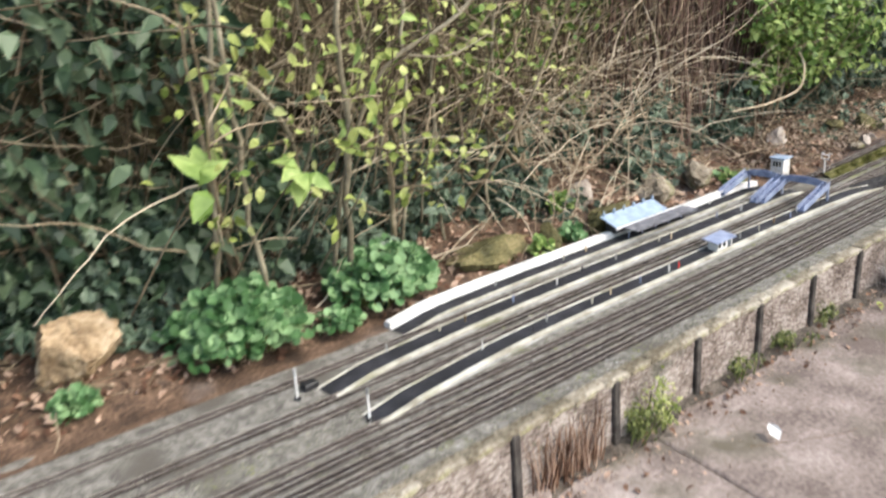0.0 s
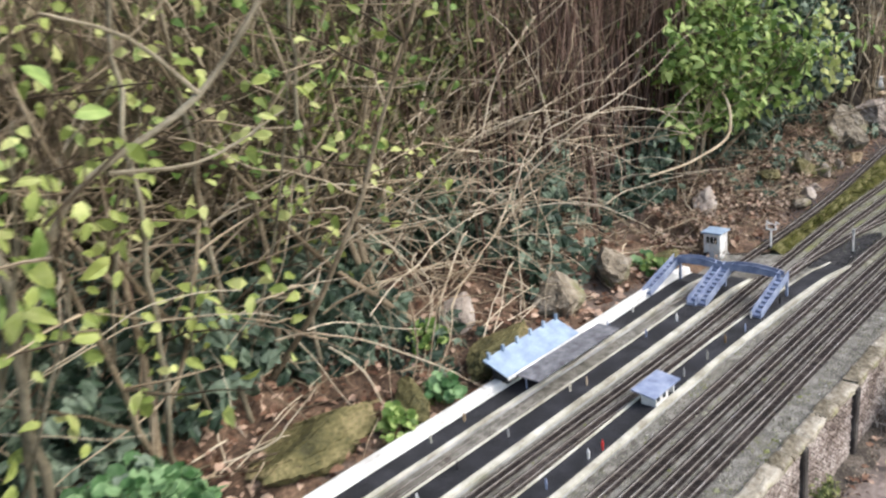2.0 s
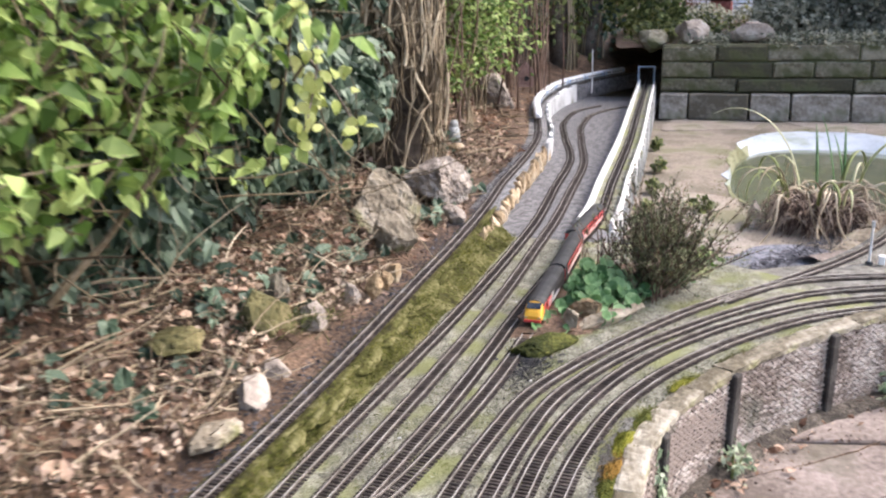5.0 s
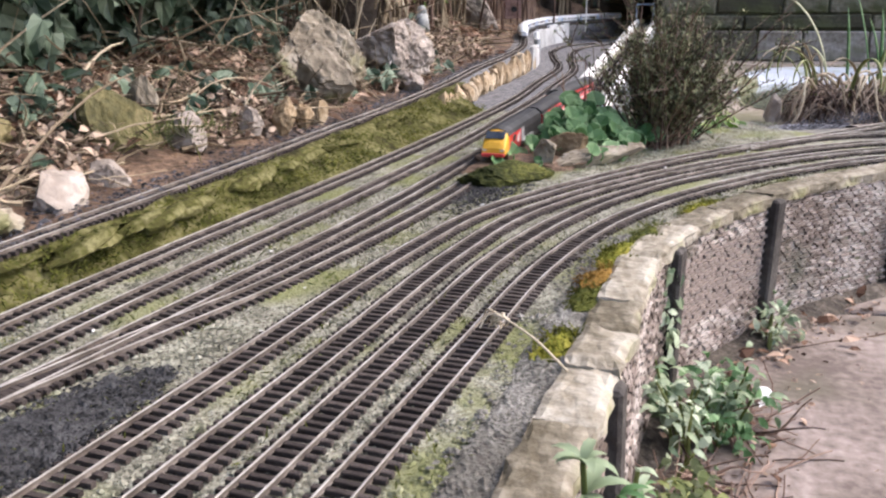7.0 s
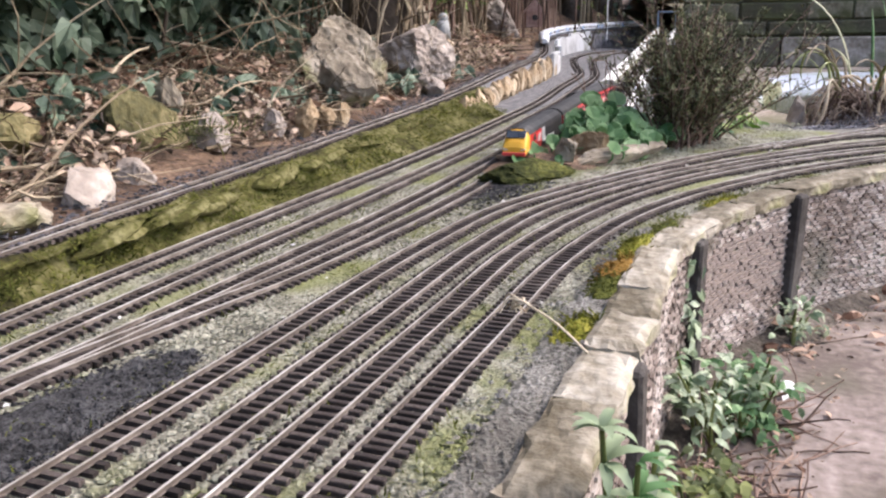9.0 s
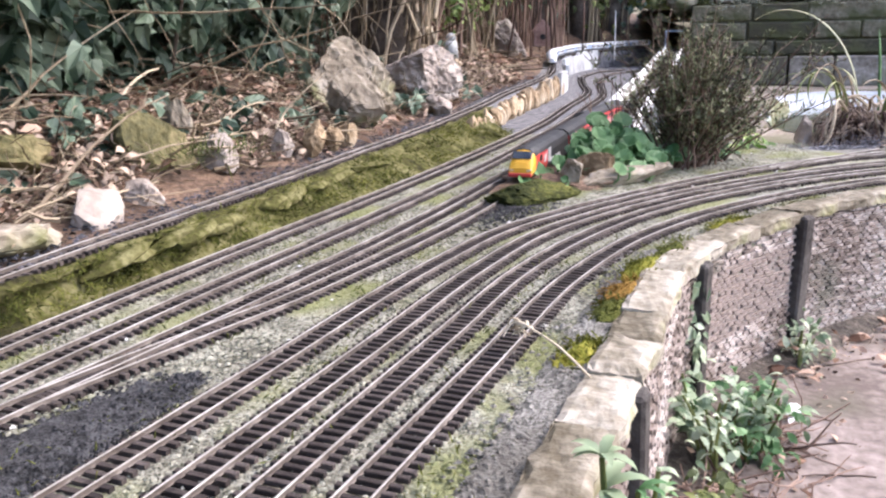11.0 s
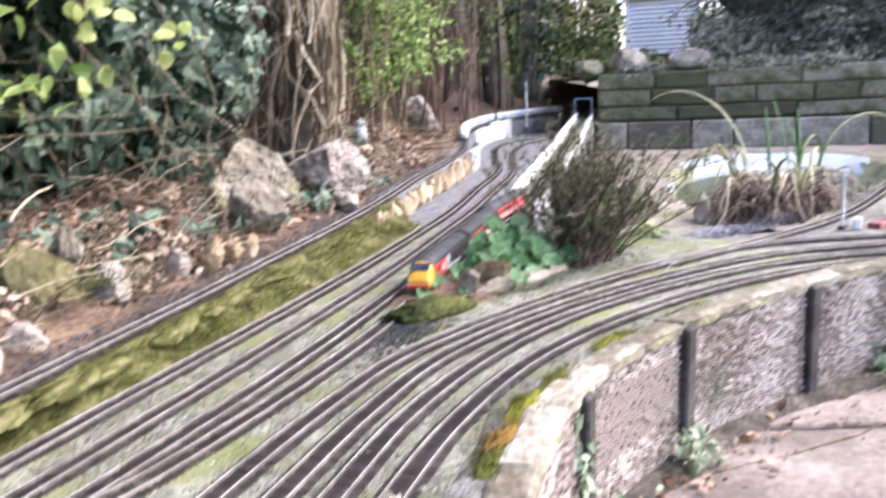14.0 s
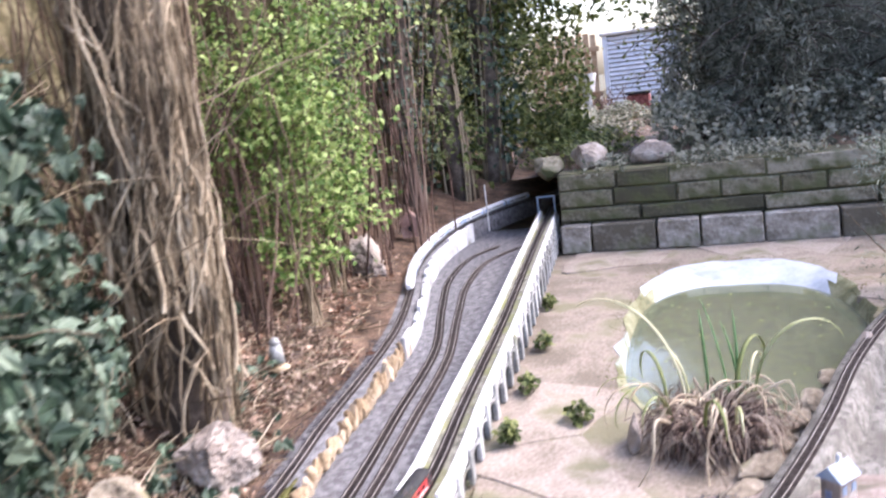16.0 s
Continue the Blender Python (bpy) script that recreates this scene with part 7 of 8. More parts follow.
for u, v, rx, ry, h, m_, lab in [
    (0.165, -0.05, 0.03, 0.012, 0.011, M_moss_bright, "bright yellow-green moss cushion inside the wall"),
    (0.3, -0.052, 0.04, 0.014, 0.012, M_moss_orange, "orange and green moss cushion inside the wall"),
    (0.26, -0.05, 0.03, 0.012, 0.01, M_moss, "green moss cushion inside the wall"),
    (0.37, -0.055, 0.04, 0.014, 0.012, M_moss_bright, "yellow moss cushion inside the wall"),
    (0.45, -0.075, 0.04, 0.015, 0.01, M_moss, "green moss cushion inside the wall"),
    (0.58, -0.115, 0.04, 0.014, 0.009, M_moss_bright, "yellow moss cushion inside the wall"),
    (0.7, -0.185, 0.05, 0.014, 0.008, M_ledge, "brown-green moss cushion inside the wall"),
]:
    moss_pad(u, v, rx, ry, h * 0.7, m_, lab, z=0.002, turn=-8 if u < 0.5 else -32)

# moss tufts over the ledge
P = []
for u in rng.uniform(-0.2, 1.35, 9000):
    vu, zu = at_u("U", u)
    vb = at_u("B1", u)[0] + 0.02
    t = rng.uniform(0.0, 1.0)
    if noise.noise(Vector((u * 9, t * 2, 4))) > rng.uniform(-0.4, 0.25):
        P.append((u, vu - 0.03 + (vb - vu + 0.03) * t, zu * (1 - t) + 0.003))
stuff("ledge_moss", leaves(np.array(P), rng.uniform(0.004, 0.011, len(P)), BLADE, face=(0, -0.5, 0.5), wild=0.8), M_moss, "green moss tufts growing on the stone ledge", "moss")
for i in range(26):
    u = rng.uniform(-0.1, 1.2)
    vu, zu = at_u("U", u)
    rock("ledge_stone", (u, vu - 0.036 + rng.normal(0, 0.003), zu * 0.75), (rng.uniform(0.05, 0.1), 0.026, 0.014), 5 + rng.normal(0, 8), M_ledge, "mossy stone in the ledge under the upper track", category="stone", group="ledge stones", seed=120 + i, sub=2)
# fine grass tuft on the bank
P = np.array([(0.52 + rng.normal(0, 0.04), 0.5 + rng.normal(0, 0.025), 0.06 + 0.01 * rng.random()) for _ in range(260)])
stuff("grass_tuft", leaves(P, rng.uniform(0.012, 0.032, len(P)), [(0, 0, 0), (0.025, 0.5, 0), (0, 1, 0), (-0.025, 0.5, 0)], face=(0.9, 0, 0.1), wild=0.5, droop=-1.6), M_leaf_olive, "tuft of fine pale grass on the bank", "grass")


# conifers and grey shrub beyond the pond
def conifer(at, h, w, label):
    top = thing("conifer", label, "tree", group="dark conifers")
    trunk = wander(at, (0, 0, 1), h, 0.2, 0.02)
    mesh_part("trunk", *tubes([(trunk, 0.06, 0.015)], 9), M_bark, top)
    limbs, P = [], []
    for k in range(300):
        z = rng.uniform(0.0, 0.97)
        b = np.array(at) + (0, 0, z * h)
        a = rng.uniform(0, 2 * math.pi)
        L = w * (1 - 0.6 * z) * rng.uniform(0.6, 1.1)
        w_ = wander(b, (math.cos(a), math.sin(a), 0.35), L, 0.08, 0.12, (0, 0, -0.35))
        limbs.append((w_, 0.01, 0.003))
        i = rng.integers(1, len(w_), 110)
        P.append(w_[i] + rng.normal(0, 0.05, (110, 3)))
    mesh_part("limb", *tubes(limbs, 4), M_bark, top)
    P = np.vstack(P)
    mesh_part("foliage", *leaves(P, rng.uniform(0.03, 0.07, len(P)), BLADE, face=(-0.5, 0, 0.4), wild=0.8, droop=1.2), M_conifer_hazed, top)


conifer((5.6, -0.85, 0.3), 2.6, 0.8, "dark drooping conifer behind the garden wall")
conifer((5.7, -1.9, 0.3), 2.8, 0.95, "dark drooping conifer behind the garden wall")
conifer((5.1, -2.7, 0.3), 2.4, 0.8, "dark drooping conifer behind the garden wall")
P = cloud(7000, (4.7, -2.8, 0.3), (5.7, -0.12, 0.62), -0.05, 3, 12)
stuff("dark_shrubbery", leaves(P, rng.uniform(0.02, 0.05, len(P)), OVAL, face=(-0.8, 0, 0.5), wild=0.6), M_conifer_hazed, "dark shrubbery along the top of the wall", "shrubs")
P = cloud(12000, (2.35, -1.55, -0.06), (3.5, -0.93, 0.46), -0.02, 4, 3)
V, F = [], []
vs_, zs_ = np.arange(-7, -0.35, 0.2), np.arange(0.2, 3.8, 0.2)
for v in vs_:
    for z in zs_:
        V.append((6.4 + 0.35 * bumps(v, z, 1.5, 3) + 0.15 * bumps(v, z, 5, 3), v + 0.12 * bumps(z, v, 4, 5), z))
nz = len(zs_)
for i in range(len(vs_) - 1):
    for j in range(nz - 1):
        a = i * nz + j
        F.append((a, a + nz, a + nz + 1, a + 1))
tagged(mesh_part("far_thicket", V, F, M_far_hazed), "dark mass of evergreen trees behind the wall", "trees", kind="structure")
gs = thing("grey_shrub", "feathery grey-green shrub beside the pond", "shrub")
mesh_part("stem", *tubes([(wander((rng.uniform(2.5, 3.4), rng.uniform(-1.5, -1.05), TERRACE), (rng.normal(0, 0.3), rng.normal(0.1, 0.3), 1), 0.4, 0.05, 0.15), 0.004, 0.001) for _ in range(60)], 4), M_twig, gs)
mesh_part("foliage", *leaves(P, rng.uniform(0.015, 0.035, len(P)), BLADE, face=(-0.5, 0.2, 0.5), wild=0.8), M_grey_shrub, gs)
for u, v, n in ((4.8, 0.35, 120), (5.4, 0.2, 160), (5.9, 0.5, 200), (6.6, 0.3, 220), (7.4, 0.55, 260), (7.6, -0.1, 260), (8.6, 0.35, 300), (8.8, 0.8, 300), (6.8, 0.75, 240)):
    clump("shrub", (u, v, 0.3), 0.3, 0.25, 0.16 + 0.01 * (u - 4.8), n * 2, 0.028, M_conifer_hazed if n % 40 else M_leaf_olive, "low dark garden shrub behind the stone wall", cat="shrub")
# twigs and leaves that reach into the gap of sky
runs = []
for _ in range(90):
    side = rng.random() < 0.5
    p = (rng.uniform(5.5, 7.0), -0.45 if side else 1.15, rng.uniform(0.7, 2.0))
    runs.append((wander(p, (rng.normal(0, 0.4), 0.8 if side else -0.8, rng.normal(0.25, 0.4)), rng.uniform(0.3, 0.75), 0.07, 0.25, (0, 0, -0.1)), 0.008, 0.002))
stuff("overhanging_twigs", tubes(runs, 4), M_twig, "thin branches reaching across the gap of sky", "twigs")
P = np.vstack([r_[0][2:] for r_ in runs])
P = P[rng.integers(0, len(P), 1500)] + rng.normal(0, 0.05, (1500, 3))
stuff("overhanging_leaves", leaves(P, rng.uniform(0.02, 0.045, len(P)), OVAL, face=(-0.8, 0, 0.4), wild=0.7), M_leaf_olive, "olive leaves around the gap of sky", "leaves")
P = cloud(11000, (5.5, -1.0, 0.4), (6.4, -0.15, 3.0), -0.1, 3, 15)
stuff("evergreen_edge", leaves(P, rng.uniform(0.05, 0.1, len(P)), BLADE, face=(-0.8, 0.2, 0.4), wild=0.8, droop=1), M_conifer_hazed, "feathery edge of the dark evergreens", "leaves")
P = np.vstack([cloud(9500, (5.5, 0.36, 0.35), (6.5, 1.3, 2.6), -0.1, 3, 21), cloud(900, (5.8, -0.3, 1.15), (6.3, 0.6, 2.4), 0.1, 4, 22)])
stuff("hedge_end_leaves", leaves(P, rng.uniform(0.03, 0.062, len(P)), OVAL, face=(-0.8, 0, 0.4), wild=0.7), M_leaf_olive, "small leaves at the far end of the hedge", "leaves")
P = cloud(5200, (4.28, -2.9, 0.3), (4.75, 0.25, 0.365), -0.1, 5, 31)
stuff("wall_top_growth", leaves(P, rng.uniform(0.015, 0.035, len(P)), OVAL, face=(-0.6, 0, 0.7), wild=0.6, droop=0.5), M_conifer_hazed, "low growth and litter along the top of the garden wall", "leaves")
clump("weed", (2.1, -0.05, TERRACE), 0.05, 0.03, 0.04, 40, 0.02, M_leaf_olive, "small weed in the terrace joint", cat="weed")
for u, v in ((1.95, 0.11), (2.3, 0.13), (2.7, 0.16), (3.2, 0.22)):
    clump("weed", (u, v, TERRACE), 0.05, 0.025, 0.05, 60, 0.018, M_leaf_olive, "small weed at the foot of the viaduct", cat="weed")

# dirt along the foot of the wall
DL = FRONT[(FRONT[:, 0] > -4) & (FRONT[:, 1] > -0.9)]
_, dn = normals2(DL)
V, F = [], []
for i, (p, n_) in enumerate(zip(DL, dn)):
    w = 0.045 + 0.03 * bumps(p[0], p[1], 6, 3) + 0.015 * bumps(p[0], p[1], 25, 3)
    for k, t in enumerate((0.012, 0.02, 0.5, 1.0)):
        d = t if k < 2 else 0.015 + max(w, 0.01) * t
        V.append((p[0] - n_[0] * d, p[1] - n_[1] * d, GROUND + (0.012, 0.01, 0.007, -0.004)[k] + 0.003 * bumps(p[0], k * 0.3, 30, 7)))
for i in range(len(DL) - 1):
    for k in range(3):
        a = i * 4 + k
        F.append((a, a + 1, a + 5, a + 4))
tagged(mesh_part("wall_foot_dirt", V, F, M_dirt, smooth=True), "strip of dark soil gathered along the wall foot", "soil", kind="structure")
# cracks in the path
CR = [[(0.6, -0.21), (0.72, -0.36), (0.86, -0.48), (1.0, -0.55)], [(0.45, -0.22), (0.5, -0.33), (0.62, -0.42), (0.66, -0.55)], [(0.3, -0.25), (0.38, -0.34), (0.42, -0.46)], [(-0.3, -0.2), (-0.12, -0.27), (0.1, -0.29), (0.3, -0.36)], [(-0.9, -0.3), (-0.7, -0.4), (-0.4, -0.42), (-0.2, -0.52)], [(-1.9, -0.3), (-1.7, -0.42), (-1.4, -0.45), (-1.2, -0.6)], [(0.2, -0.5), (0.45, -0.55), (0.6, -0.7), (0.9, -0.75)]]
for q in CR:
    path = spline([(x, y, GROUND + 0.0008) for x, y in q], 0.012)
    path[:, 1] += [0.006 * bumps(p[0], p[1], 30, 2) for p in path]
    tagged(mesh_part("path_crack", *sweep(path, [(-0.001, -0.003), (0.001, -0.003), (0.0006, 0.0008), (-0.0006, 0.0008)]), M_soil), "dark crack with dirt running through the path", "crack", kind="structure")
# crumbs of soil and grit along the foot of the wall
P = []
for u in rng.uniform(-2.8, 1.05, 3600):
    d = rng.gamma(1.3, 0.035)
    P.append((u, -0.1 - d - (0.6 * (u - 0.4) ** 1.3 if u > 0.4 else 0), GROUND + 0.003))
crumb = np.array(P)
stuff("path_crumbs", leaves(crumb, rng.uniform(0.002, 0.008, len(P)), OVAL, face=(0, 0, 1), wild=0.6), M_litter, "crumbs of soil and plant bits on the path", "litter")
# litter on the path
P = np.array([(rng.uniform(-2.6, 1.1), -0.1 - rng.gamma(1.5, 0.03), GROUND + 0.006) for _ in range(520)])
for p in P:
    if p[0] > 0.4:
        p[1] -= 0.6 * (p[0] - 0.4) ** 1.3
stuff("path_litter", leaves(P, rng.uniform(0.008, 0.024, len(P)), OVAL, face=(0, 0, 1), wild=0.35), M_leaf_dead, "dead leaves and bits along the wall foot", "leaves")
for i, (u, v, s_, m_) in enumerate([(0.83, -0.3, 0.06, M_leaf_dead), (0.8, -0.27, 0.05, M_rock_pale), (0.62, -0.2, 0.035, M_leaf_dead), (-0.97, -0.16, 0.035, M_leaf_yellow), (0.47, -0.19, 0.03, M_white), (-1.85, -0.34, 0.05, M_white)]):
    tagged(mesh_part("fallen_leaf", *leaves([(u, v, GROUND + 0.012)], [s_], OVAL, face=(-0.3, -0.2, 1), wild=0.1), m_), "large fallen leaf lying on the path", "leaf")


# ---- pieces: tracks, ballast, walls, paving ----
RAIL = [(-0.0009, 0.0018), (0.0009, 0.0018), (0.0004, 0.0024), (0.0004, 0.0038), (0.0006, 0.0041), (0.0006, 0.0046), (-0.0006, 0.0046), (-0.0006, 0.0041), (-0.0004, 0.0038), (-0.0004, 0.0024)]
RAIL_HEAD = [(-0.0006, 0.0046), (0.0006, 0.0046), (0.0006, 0.005), (0.0003, 0.0052), (-0.0003, 0.0052), (-0.0006, 0.005)]
sb_ = bmesh.new()
box(sb_, (0.0036, 0.031, 0.0032), pose(0, 0, 0.0008), bevel=0.0004)
SLEEPER = bpy.data.meshes.new("sleeper")
sb_.to_mesh(SLEEPER)
sb_.free()
SLEEPER.materials.append(M_sleeper)
STEP = 0.0078
NEAR = {"A1": (0.0, 0.62), "A2": (-0.04, 0.62), "A3": (-0.08, 0.62), "A4": (-0.08, 0.62), "B1": (0.05, 0.6), "B2": (0.02, 0.55), "B3": (0.06, 0.5), "B4": (0.2, 0.5)}
for key, line in LINES.items():
    raised = key == "U"
    tk = thing("railway_track", "narrow raised model track along the mossy ledge" if raised else "rusty model railway track with dark sleepers on ballast", "railway track", group="railway tracks")
    keep = line[::2]
    for s_ in (-0.0084, 0.0084):
        _, nn = normals2(keep)
        off = keep.copy()
        off[:, :2] += nn * s_
        rl = mesh_part("rail", *sweep(off, RAIL), M_rail, tk)
        mesh_part("rail_head", *sweep(off, RAIL_HEAD), M_railhead, rl, "worn bright running surface")
    seg = np.r_[0, np.cumsum(np.linalg.norm(np.diff(line, axis=0), axis=1))]
    V, F = [], []
    base = [Vector(c) for c in ((-0.0018, -0.0155, -0.001), (0.0018, -0.0155, -0.001), (0.0018, 0.0155, -0.001), (-0.0018, 0.0155, -0.001), (-0.0018, -0.0155, 0.0022), (0.0018, -0.0155, 0.0022), (0.0018, 0.0155, 0.0022), (-0.0018, 0.0155, 0.0022))]
    count = 0
    for s_ in np.arange(0.01, seg[-1] - 0.02, STEP):
        p = [np.interp(s_, seg, line[:, i]) for i in range(3)]
        if p[0] < -3.9 or p[1] < -1.3:
            continue
        q = [np.interp(s_ + 0.01, seg, line[:, i]) for i in range(3)]
        ang = math.degrees(math.atan2(q[1] - p[1], q[0] - p[0])) + rng.normal(0, 0.8)
        m = pose(p[0], p[1], p[2] + rng.normal(0, 0.0002), 0, 0, ang)
        lo, hi = NEAR.get(key, (9, 9))
        if lo < p[0] < hi and count < 110:
            ob = new("sleeper", SLEEPER)
            ob.parent = tk
            ob.matrix_basis = m
            count += 1
        else:
            b = len(V)
            V += [tuple(m @ c) for c in base]
            F += [tuple(b + i for i in f) for f in ((4, 5, 6, 7), (0, 1, 5, 4), (1, 2, 6, 5), (2, 3, 7, 6), (3, 0, 4, 7))]
    tagged(mesh_part("sleeper_run", V, F, M_sleeper, tk), kind="stuff")


def chips(P, size, flat=0.6):
    """Small sharp stones, one at each place."""
    base = np.array([(1, 0, 0), (0, 1, 0), (-1, 0, 0), (0, -1, 0), (0.1, 0.1, 1), (0, 0, -1)], float)
    fc = [(0, 1, 4), (1, 2, 4), (2, 3, 4), (3, 0, 4)]
    n = len(P)
    a = rng.uniform(0, 6.28, n)
    c, s_ = np.cos(a), np.sin(a)
    V = np.zeros((n, 5, 3))
    jit = rng.uniform(0.6, 1.3, (n, 5, 3))
    b = base[:5][None] * jit
    V[:, :, 0] = (b[:, :, 0] * c[:, None] - b[:, :, 1] * s_[:, None]) * size[:, None]
    V[:, :, 1] = (b[:, :, 0] * s_[:, None] + b[:, :, 1] * c[:, None]) * size[:, None]
    V[:, :, 2] = b[:, :, 2] * size[:, None] * flat
    V += np.asarray(P)[:, None]
    F = [(i * 5 + x, i * 5 + y, i * 5 + z) for i in range(n) for x, y, z in fc]
    return V.reshape(-1, 3), F


def on_bed(n, u0, u1, pad=0.0):
    out = []
    while len(out) < n:
        u = rng.uniform(u0, u1)
        lo = np.interp(u, FRONT[:230, 0], FRONT[:230, 1]) + 0.02 if u < 1.0 else -0.2
        hi = at_u("B1", u)[0] + 0.02
        v = rng.uniform(lo, hi)
        near = min(abs(v - at_u(k_, u)[0]) for k_ in TRACKS)
        if u < 1.0 and near < 0.0165 and rng.random() > 0.12:
            continue
        out.append((u, v, 0.0))
    return out


P = on_bed(42000, -0.15, 1.3)
stuff("ballast_stones", chips(P, rng.gamma(1.6, 0.0004, len(P)) + 0.0005), M_stone_chip, "loose grey ballast stones between the tracks", "gravel")
P = on_bed(9000, -3.2, -0.15)
stuff("ballast_stones", chips(P, rng.gamma(2.0, 0.0006, len(P)) + 0.0006), M_stone_chip, "loose grey ballast stones between the tracks", "gravel")
P = on_bed(140, -2.6, 1.2)
stuff("white_pebbles", chips([(a, b, c + 0.001) for a, b, c in P], rng.uniform(0.0012, 0.003, len(P)), 0.6), M_white, "scattered white pebbles and flakes on the ballast", "pebbles")
# dark slate chippings: beyond the island platform, by the mossy stone, by the pond
P = [(u, 0.172 + 0.035 * w - 0.02 * smooth01((u - 0.0) / 0.2), 0.0008) for u, w in zip(rng.uniform(-0.3, 0.06, 6000), rng.normal(0, 0.45, 6000)) if abs(w) < 0.7 * max(0.0, 1 - ((u + 0.12) / 0.19) ** 2) ** 0.5]
P += [(0.63 + rng.normal(0, 0.06), 0.135 + rng.normal(0, 0.018), 0.0008) for _ in range(2600)]
P_dark = len(P)
P += [(1.16 + t_ * 0.4, -0.145 - 0.24 * t_ + rng.normal(0, 0.025), -0.004 - 0.02 * rng.random()) for t_ in rng.uniform(0, 1, 2600)]
P += [(u, at_u("U", u)[0] + rng.gamma(2, 0.018), at_u("U", u)[1] + 0.002) for u in rng.uniform(-0.2, 2.4, 6000)]
stuff("slate_grit", chips(P[:P_dark], rng.gamma(2.0, 0.0006, P_dark) + 0.0005), M_slate_dark, "dark fine slate grit beyond the platform", "gravel")
P = P[P_dark:]
stuff("slate_chippings", chips(P, rng.gamma(2.0, 0.0006, len(P)) + 0.0006), M_slate, "dark purple-grey slate chippings beside the tracks", "gravel")
slate_pad = spline([(u, v, 0) for u, v in ((-0.32, 0.2), (-0.2, 0.168), (-0.12, 0.16), (-0.06, 0.156), (-0.01, 0.158), (0.035, 0.164), (0.052, 0.171), (0.036, 0.184), (0.0, 0.2), (-0.06, 0.212), (-0.2, 0.235), (-0.32, 0.235))], 0.006)[:, :2]
slate_pad = [(u + 0.004 * bumps(u, v, 60, 3), v + 0.004 * bumps(v, u, 60, 5) + 0.003 * bumps(u, v, 150, 6)) for u, v in slate_pad]
P = [(u + rng.normal(0, 0.006), v + rng.normal(0, 0.006), 0.0008) for u, v in slate_pad for _ in range(26)]
stuff("slate_fringe", chips(P, rng.gamma(2.0, 0.0005, len(P)) + 0.0005), M_slate_dark, "dark slate grit scattered over the edge of the ballast", "gravel")
tagged(mesh_part("slate_patch", [(u, v, 0.0016) for u, v in slate_pad], [tuple(range(len(slate_pad)))], M_slate_dark), "dark patch of fine slate beyond the platform", "gravel", kind="structure")
edge_strip = spline([(u, np.interp(u, FRONT[:230, 0], FRONT[:230, 1]) + 0.032, 0.0012) for u in (-0.3, -0.1, 0.05, 0.2, 0.32, 0.45)], 0.012)
EV, EF = sweep(edge_strip, [(-0.02, 0.0014), (-0.006, 0.0018), (0.008, 0.001), (0.016, -0.0025)], closed=False)
tagged(mesh_part("wall_side_grit", [(x, y + 0.005 * bumps(x, y, 40, 2), z + 0.0015 * bumps(x, y, 70, 3)) for x, y, z in EV], EF, M_ballast_brown, smooth=True), "grey grit lying between the outer track and the coping", "gravel", kind="structure")
P = [(u, np.interp(u, FRONT[:230, 0], FRONT[:230, 1]) + 0.014 + abs(rng.normal(0, 0.017)), 0.002) for u in rng.uniform(-0.3, 0.45, 5000)]
stuff("wall_side_stones", chips(P, rng.gamma(1.8, 0.0006, len(P)) + 0.0005), M_ballast_brown, "loose dark grey grit beside the coping", "gravel")
P = on_bed(9000, -0.15, 1.1)
P = [p for p in P if noise.noise(Vector((p[0] * 7, p[1] * 22, 2))) > 0.02]
stuff("bed_moss", leaves([(a, b, c + 0.0005) for a, b, c in P], rng.uniform(0.003, 0.008, len(P)), BLADE, face=(0.4, 0.3, 0.7), wild=0.8), M_moss, "thin green moss growing between the sleepers", "moss")

# front wall: core, brick courses, pillars, coping
wf = thing("wall_front", "low model retaining wall of weathered grey brick with dark pillars", "wall", kind="structure")
W = FRONT[FRONT[:, 0] > -4.5]
mesh_part("core", *sweep(W, [(-0.012, GROUND - 0.02), (0.02, GROUND - 0.02), (0.02, 0.0), (-0.012, 0.0)]), M_mortar, wf)
seg = np.r_[0, np.cumsum(np.linalg.norm(np.diff(W, axis=0), axis=1))]


def on_w(s_):
    p = np.array([np.interp(s_, seg, W[:, i]) for i in range(2)])
    a, b = [np.array([np.interp(s_ + d, seg, W[:, i]) for i in range(2)]) for d in (-0.015, 0.015)]
    t = (b - a) / np.linalg.norm(b - a)
    return p, t


def s_of(u, v):
    return seg[np.argmin((W[:, 0] - u) ** 2 + (W[:, 1] - v) ** 2)]


PILLARS = [(-3.26, -0.08), (-2.97, -0.08), (-2.69, -0.08), (-2.392, -0.08), (-2.096, -0.08), (-1.807, -0.08), (-1.528, -0.08), (-1.242, -0.08), (-0.983, -0.08), (-0.7, -0.08), (-0.42, -0.08), (-0.15, -0.08), (0.125, -0.08), (0.41, -0.085), (0.648, -0.172), (0.877, -0.332), (1.047, -0.512), (1.13, -0.72)]
ps = [s_of(*p) for p in PILLARS]
for s_ in ps:
    p, t = on_w(s_)
    n_ = np.array((t[1], -t[0]))
    bm = bmesh.new()
    box(bm, (0.02, 0.017, -GROUND + 0.006), pose(p[0] + n_[0] * 0.015, p[1] + n_[1] * 0.015, GROUND / 2, rng.uniform(-1.5, 1.5), rng.uniform(-1.5, 1.5), math.degrees(math.atan2(t[1], t[0]))), bevel=0.0025)
    part("pillar", bm, M_pillar, wf, "dark weathered pillar")
bk = bmesh.new()
box(bk, (0.0108, 0.004, 0.0036), None, bevel=0.0005)
BRICK = bpy.data.meshes.new("brick")
